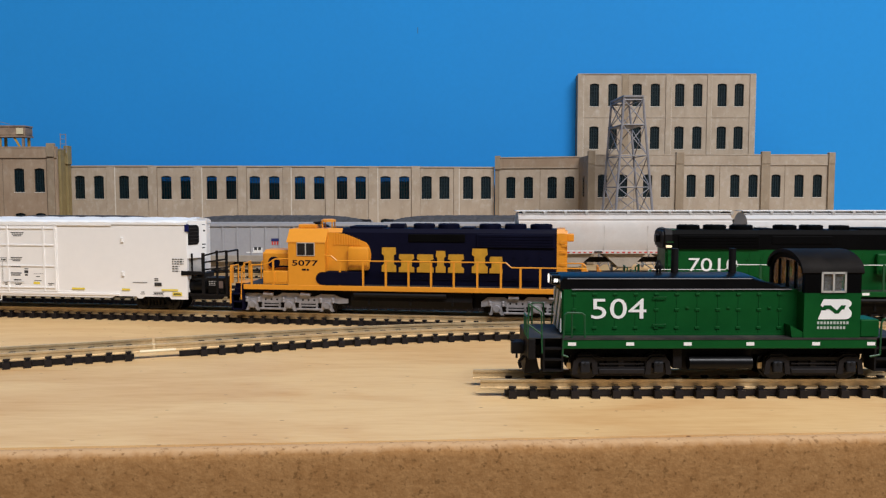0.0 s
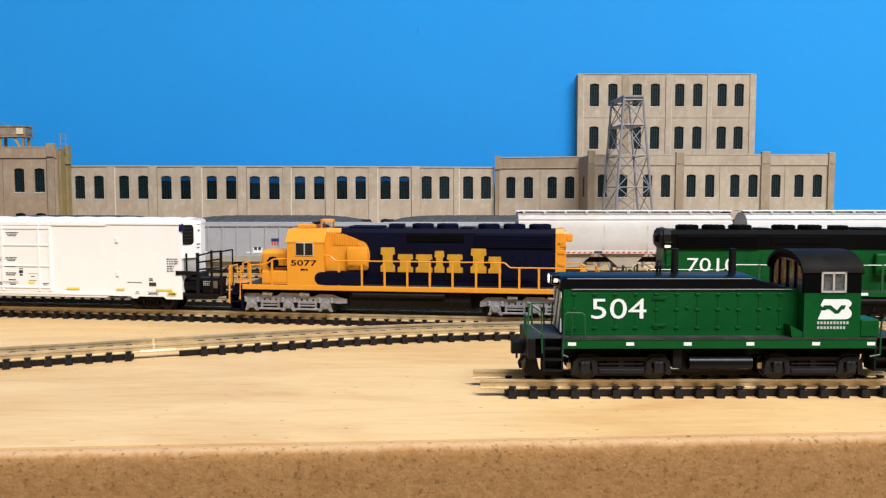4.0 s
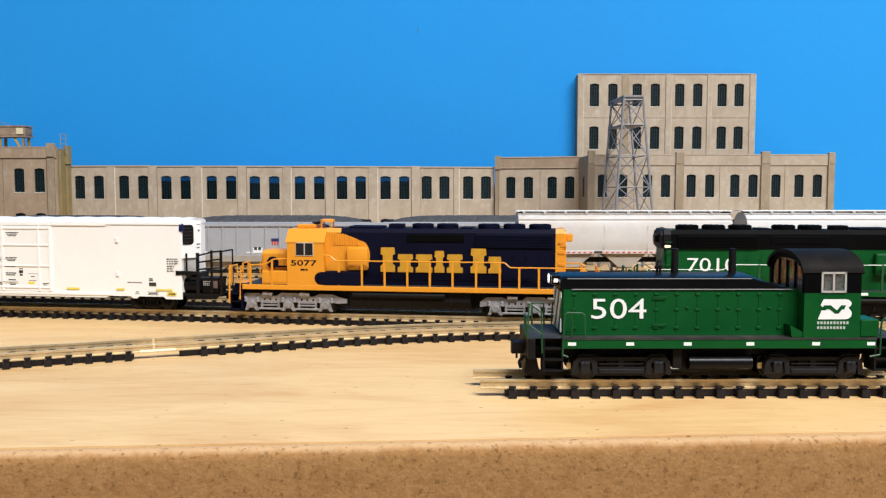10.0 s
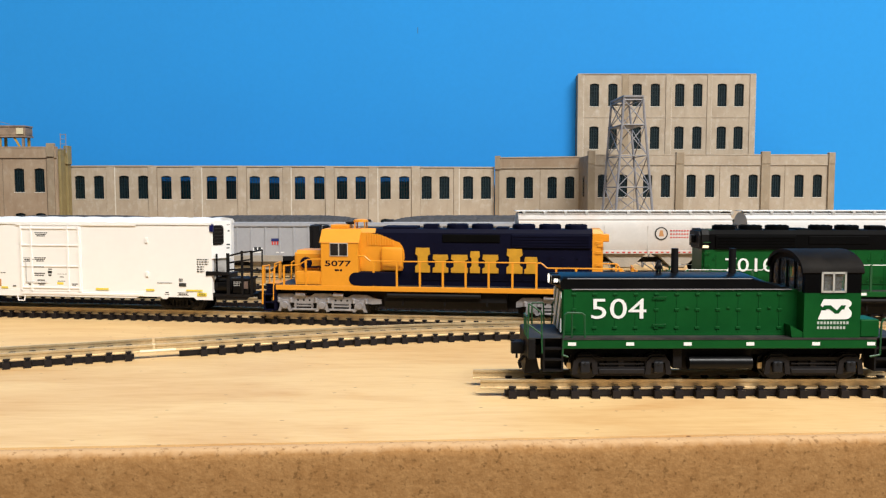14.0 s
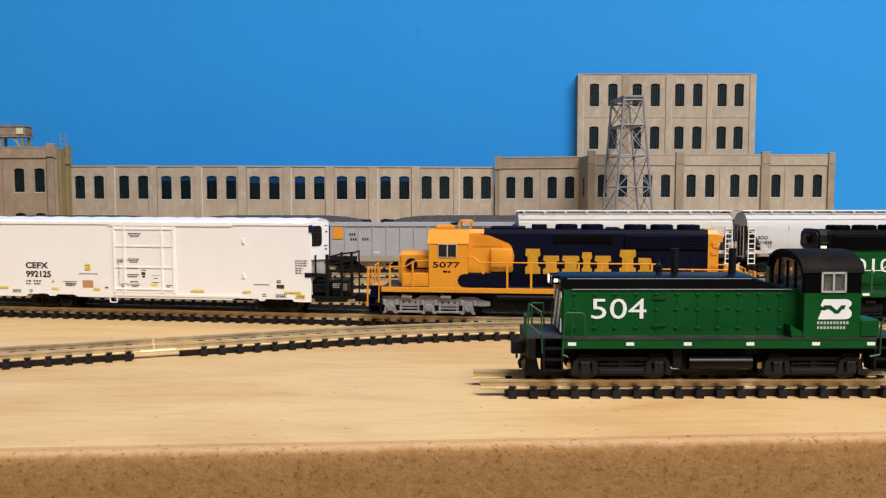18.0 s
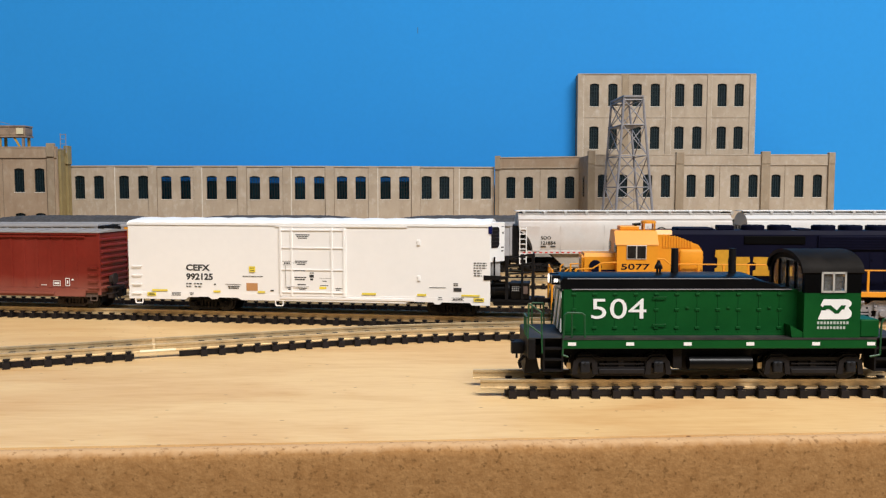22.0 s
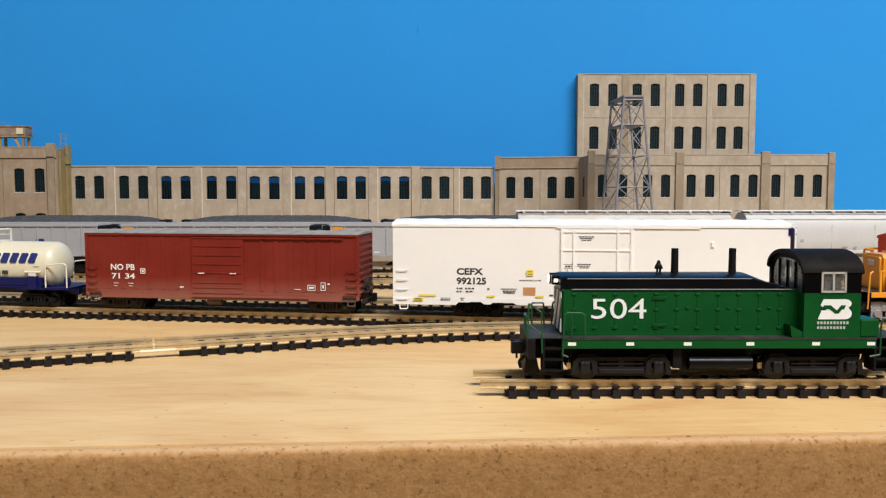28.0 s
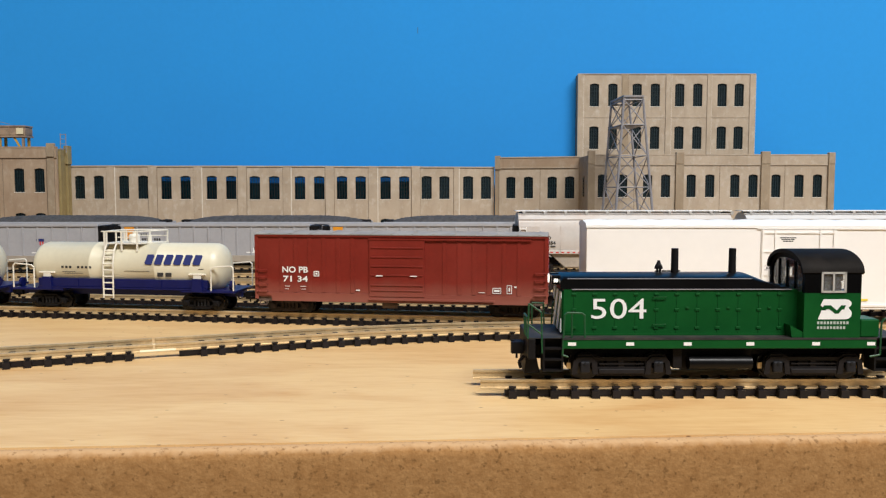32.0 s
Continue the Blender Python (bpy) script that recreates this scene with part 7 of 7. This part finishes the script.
def covered_hopper(xc, paint, label, stripes):
    ob = thing("covered_hopper", label, "railcar", "standing covered hoppers", "", pose(xc * MM, covered_y(xc) * MM, RT * MM, 0, 0, 1.15))
    add = lambda nm, b, material, lab="", parent=ob, smooth=False: part(nm, b, material, parent, lab, smooth)
    h = 54.1
    side = [(-8.9, 11.2), (-9.5, 13.6), (-9.7, 17.0), (-9.5, 22.0), (-9.0, 25.8), (-8.2, 27.4), (-5.0, 29.9), (0, 30.7)]
    prof = side + [(-p, q) for p, q in side[-2::-1]]
    add("body", prism(BM(), prof, "x", -h + 10.6, h - 10.6), paint, smooth=True)
    crown = [(-9.48, 23.7), (-9.0, 25.8), (-8.2, 27.4), (-5.0, 29.9), (0, 30.7)]
    add("eave", box(BM(), -h - 0.4, h + 0.4, -8.9, -7.9, 26.9, 27.5, 0.1), paint)
    for s in (-1, 1):
        add("side_sill", box(BM(), -h, h, s * 9.0 - 0.35, s * 9.0 + 0.35, 9.8, 11.4, 0.1), paint)
    if stripes:
        for k in range(39):
            x = -h + 2 + 2.8 * k
            add("reflector", box(BM(), x, x + 1.4, -9.45, -9.35, 10.2, 10.8), M_redp, "red reflector square")
    # running board on brackets
    add("running_board", box(BM(), -h - 1.0, h + 1.0, -5.4, 5.4, 31.1, 31.5), M_bright)
    for k in range(11):
        x = -h + 3 + 10.6 * k
        add("board_bracket", prism(BM(), [(x - 0.8, 31.1), (x + 0.8, 31.1), (x + 0.5, 29.3), (x - 0.5, 29.3)], "y", -6.2, 5.2), M_roofgrey)
    add("hatch_cover", box(BM(), -h + 4, h - 4, -4.2, 4.2, 30.2, 30.9, 0.2), paint)
    for y in (-5.9,):
        add("roof_rail", rod(BM(), [(-h, y, 29.7), (h, y, 29.7)], 0.25), paint)
    # end cut-outs with slope sheets, coloured dark for the shade in the recess
    for e in (-1, 1):
        add("end_crown", prism(BM(), crown + [(-p, q) for p, q in crown[-2::-1]], "x", *sorted((e * h, e * (h - 10.6)))), paint)
        # side sheets with a curved cut-out before the slope sheet
        pts = [(e * (h - 10.6), 11.2), (e * (h - 10.6), 23.7), (e * h, 23.7)] + [(e * (h + 3.6 - 10.6 * math.cos(radians(a))), 11.2 + 11.0 * math.sin(radians(a))) for a in range(70, -1, -7)]
        for y in (-9.62, 9.22):
            add("end_side", prism(BM(), pts, "y", y, y + 0.4), paint)
        add("slope_sheet", prism(BM(), [(e * (h - 0.2), 23.8), (e * (h - 1.0), 23.8), (e * (h - 8.0), 11.2), (e * (h - 7.2), 11.2)], "y", -9.2, 9.2), M_slope, "sloping end sheet with recess shade in its dark colour")
        add("shear_plate", prism(BM(), [(e * (h - 7.2), 7.4), (e * (h - 7.2), 11.2), (e * (h - 0.3), 22.0), (e * (h - 0.3), 7.4)], "y", -5.0, -4.6), M_slope)
        add("shear_plate", prism(BM(), [(e * (h - 7.2), 7.4), (e * (h - 7.2), 11.2), (e * (h - 0.3), 22.0), (e * (h - 0.3), 7.4)], "y", 4.6, 5.0), M_slope)
        add("end_platform", box(BM(), min(e * h, e * (h + 3.0)), max(e * h, e * (h + 3.0)), -9, 9, 6.4, 7.4), M_black)
        lad = BM()
        for x in (e * (h - 0.4), e * (h - 3.7)):
            rod(lad, [(x, -10.1, 4.4), (x, -10.1, 23.4)], 0.28)
        ladder = add("ladder", lad, M_bright)
        for k in range(8):
            z = 4.8 + 2.5 * k
            add("rung", cyl(BM(), (e * (h - 0.4), -10.1, z), (e * (h - 3.7), -10.1, z), 0.24, n=6), M_bright, "", ladder)
        for y in (-6, -2, 2, 6):
            add("end_post", cyl(BM(), (e * (h + 0.6), y, 7), (e * (h + 0.6), y, 24), 0.3, n=6), M_grey)
        coupler(ob, (h + 4.0) * e, e)
        freight_truck(ob, e * 44, "", M_black)
    # discharge bays
    for k in (-1, 0, 1):
        x = 27.0 * k
        add("hopper_bay", prism(BM(), [(x - 12.5, 11.3), (x + 12.5, 11.3), (x + 3.4, 3.0), (x - 3.4, 3.0)], "y", -7.8, 7.8), M_greyd)
        add("outlet_gate", box(BM(), x - 3.8, x + 3.8, -6.5, 6.5, 2.2, 3.2), M_greyd)
    add("centre_sill", box(BM(), -h, h, -2, 2, 5.0, 7.4), M_black)
    for k in range(4):
        x = -33 + 22 * k
        add("side_seam", box(BM(), x, x + 0.22, -9.72, -9.5, 10, 24), paint)
    return ob


hop1 = covered_hopper(92.0, M_covered, "pale weathered covered hopper car with rust streaks", True)
disc = part("emblem", lathe(BM(), [(-9.9, 3.3), (-9.6, 3.3)], (17.8, 0, 20.0), 24, "y"), M_ink, hop1, "round dark emblem disc")
part("emblem_field", lathe(BM(), [(-9.95, 2.7), (-9.9, 2.7)], (17.8, 0, 20.0), 24, "y"), M_covered, disc)
part("emblem_field", prism(BM(), [(16.5, 18.6), (19.1, 18.6), (18.5, 21.6), (17.1, 21.6)], "y", -10.0, -9.95), M_oprint, disc)
for z, n in ((21.1, 8), (19.4, 7), (17.7, 7)):
    bars("name_bar", [(22.4 + 1.4 * i, 23.2 + 1.4 * i, z, z + 0.7) for i in range(n)], -9.72, M_redp, hop1, 0.06)
lettering("reporting_mark", "SOO", -40.4, 17.9, -9.76, 1.7, 5.0, M_ink, hop1, bold=0.02)
lettering("car_number", "121854", -39.2, 15.4, -9.76, 1.7, 7.4, M_ink, hop1, bold=0.02)
bars("small_print", [(-43.0, -40.4, 13.4, 13.9), (-38.2, -35.6, 13.4, 13.9), (35.0, 38.4, 10.4, 11.6), (-16, -12, 10.4, 11.2)], -9.72, M_ink, hop1, 0.06)
hop2 = covered_hopper(207.7, M_covered2, "light grey covered hopper car with small dark lettering", False)
lettering("reporting_mark", "SOO", -46.1, 17.9, -9.76, 1.7, 5.0, M_ink, hop2, bold=0.02)
lettering("car_number", "121835", -45.3, 15.4, -9.76, 1.7, 7.4, M_ink, hop2, bold=0.02)
bars("small_print", [(-48.9, -46.3, 13.4, 13.9), (-44.1, -41.5, 13.4, 13.9), (-27.2, -25.4, 15.6, 17.0), (-5.4, -2.8, 12.6, 13.4), (0.4, 2.0, 12.6, 13.4)], -9.74, M_grey, hop2, 0.05)

# ---- red caboose at the far end of the second line ----


def caboose():
    x = 195.5
    ang = math.degrees(math.atan(rear_main_y(x + 0.5) - rear_main_y(x - 0.5)))
    ob = thing("caboose", "red caboose with yellow end railings standing on the second line", "railcar", "", "", pose(x * MM, rear_main_y(x) * MM, RT * MM, 0, 0, ang))
    add = lambda nm, b, material, lab="", parent=ob, smooth=False: part(nm, b, material, parent, lab, smooth)
    h = 31.5
    add("body", box(BM(), -h, h, -9.0, 9.0, 7.0, 24.2, 0.8), M_signal)
    add("roof", prism(BM(), [(-9.2, 23.8), (-8.6, 24.9), (-4.0, 25.8), (4.0, 25.8), (8.6, 24.9), (9.2, 23.8)], "x", -h - 0.2, h + 0.2), M_signal)
    add("cupola", box(BM(), 6, 20, -7.5, 7.5, 25.6, 30.5, 0.5), M_signal)
    add("side_sill", box(BM(), -h - 5.2, h + 5.2, -8.8, 8.8, 6.0, 7.2), M_brown)
    for e in (-1, 1):
        xe = e * (h + 5.0)
        for s in (-1, 1):
            add("rail_post", rod(BM(), [(xe, s * 8.6, 7.0), (xe, s * 8.6, 19.4), (xe - e * 0.5, s * 8.6, 19.8), (e * h, s * 8.6, 19.8)], 0.42), M_yellow)
            add("end_rail", rod(BM(), [(xe, s * 8.6, 15.0), (e * h, s * 8.6, 15.0)], 0.35), M_yellow)
            add("rail_post", cyl(BM(), (e * (h + 2.4), s * 8.6, 7.0), (e * (h + 2.4), s * 8.6, 19.8), 0.35, n=6), M_yellow)
            add("step", box(BM(), *sorted((e * (h + 0.8), e * (h + 4.6))), *sorted((s * 6.5, s * 8.8)), 2.6, 3.2), M_brown)
        add("end_rail", rod(BM(), [(xe, -8.6, 19.6), (xe, -3.0, 19.6), (xe, -3.0, 7.2)], 0.4), M_yellow)
        add("end_rail", rod(BM(), [(xe, 8.6, 19.6), (xe, 3.0, 19.6), (xe, 3.0, 7.2)], 0.4), M_yellow)
        add("end_door", box(BM(), *sorted((e * h, e * (h + 0.25))), -3.0, 3.0, 7.4, 21.5), M_ochre)
        freight_truck(ob, e * 21, "", M_black)
        coupler(ob, e * (h + 7.4), e)
    for xw in (-22, -10, 24):
        add("window", box(BM(), xw, xw + 4.5, -9.12, -9.0, 15.5, 20.5), M_glass)
    return ob


caboose()

# ---- movement ----
ARC_X = np.linspace(-420, 420, 8401)
ARC_S = np.concatenate([[0], np.cumsum(np.hypot(np.diff(ARC_X), np.diff(main_y(ARC_X))))])
ARC_S -= np.interp(0, ARC_X, ARC_S)

# where the white reefer's middle stands along the main line, in mm, by the second
TRAIN = [(0, -143.0), (0.5, -143.9), (1, -145.0), (10, -145.0), (10.5, -144.7), (11, -143.7), (11.5, -142.8), (12, -142.3), (12.5, -141.4), (13, -139.7), (13.5, -137.1), (14, -134.0), (14.5, -130.6), (15.5, -122.4), (16.5, -113.9), (17, -109.8), (17.5, -105.1), (18, -99.0), (18.5, -92.5), (19, -85.4), (19.5, -77.9), (20, -70.1), (21, -54.6), (22, -39.1), (23, -23.7), (24, -8.3), (25, 7.2), (25.5, 15.0), (27.5, 46.0), (28.5, 61.4), (29.5, 76.8), (30.5, 92.3), (31, 100.1), (32, 115.6)]
SLACK = [(0, 133.2), (0.5, 134.0), (1.0, 134.8), (10, 134.8), (10.5, 135.2), (13.5, 135.4), (14.5, 135.7), (16.5, 136.2), (18, 136.7), (32, 136.7)]


def train_at(t):
    return float(np.interp(t, [r[0] for r in TRAIN], [r[1] for r in TRAIN]))


def slack_at(t):
    return float(np.interp(t, [r[0] for r in SLACK], [r[1] for r in SLACK]))


def on_line(s):
    x = float(np.interp(s, ARC_S, ARC_X))
    return x, float(main_y(x))


def car_pose(s, half, turned=False):
    (x0, y0), (x1, y1) = on_line(s - half), on_line(s + half)
    a = math.degrees(math.atan2(y1 - y0, x1 - x0)) + (180 if turned else 0)
    return pose((x0 + x1) / 2 * MM, (y0 + y1) / 2 * MM, RT * MM, 0, 0, a)


TIMES = [0, 0.5, 1, 1.3, 5, 9.9] + [10 + 0.5 * i for i in range(45)]


ROLL = [0, 0.5, 1, 1.3, 5, 9.9] + [10 + 0.2 * i for i in range(111)]


def place(t, which):
    s = train_at(t)
    return {"loco": s + slack_at(t), "rear_loco": s + slack_at(t) + 132.8, "reefer": s, "boxcar": s - 129.3, "tank": s - 227.5, "tank_behind": s - 316.3}[which]


def motions():
    for ob, which, half, turned in ((sf, "loco", 41.5, False), (bn, "rear_loco", 41.5, False), (rf, "reefer", 42.4, False), (bx, "boxcar", 36.5, False), (tk, "tank", 27.8, False), (tk2, "tank_behind", 27.8, False)):
        walk(ob, [(t, car_pose(place(t, which), half, turned)) for t in TIMES])
    # wheels roll with the distance run
    for ob, x, r, which in WHEELS:
        ob.rotation_mode = "QUATERNION"
        walk(ob, [(t, pose(x * MM, 0, r * MM, 0, math.degrees((place(t, which) - place(0, which)) / r), 0)) for t in ROLL])


motions()
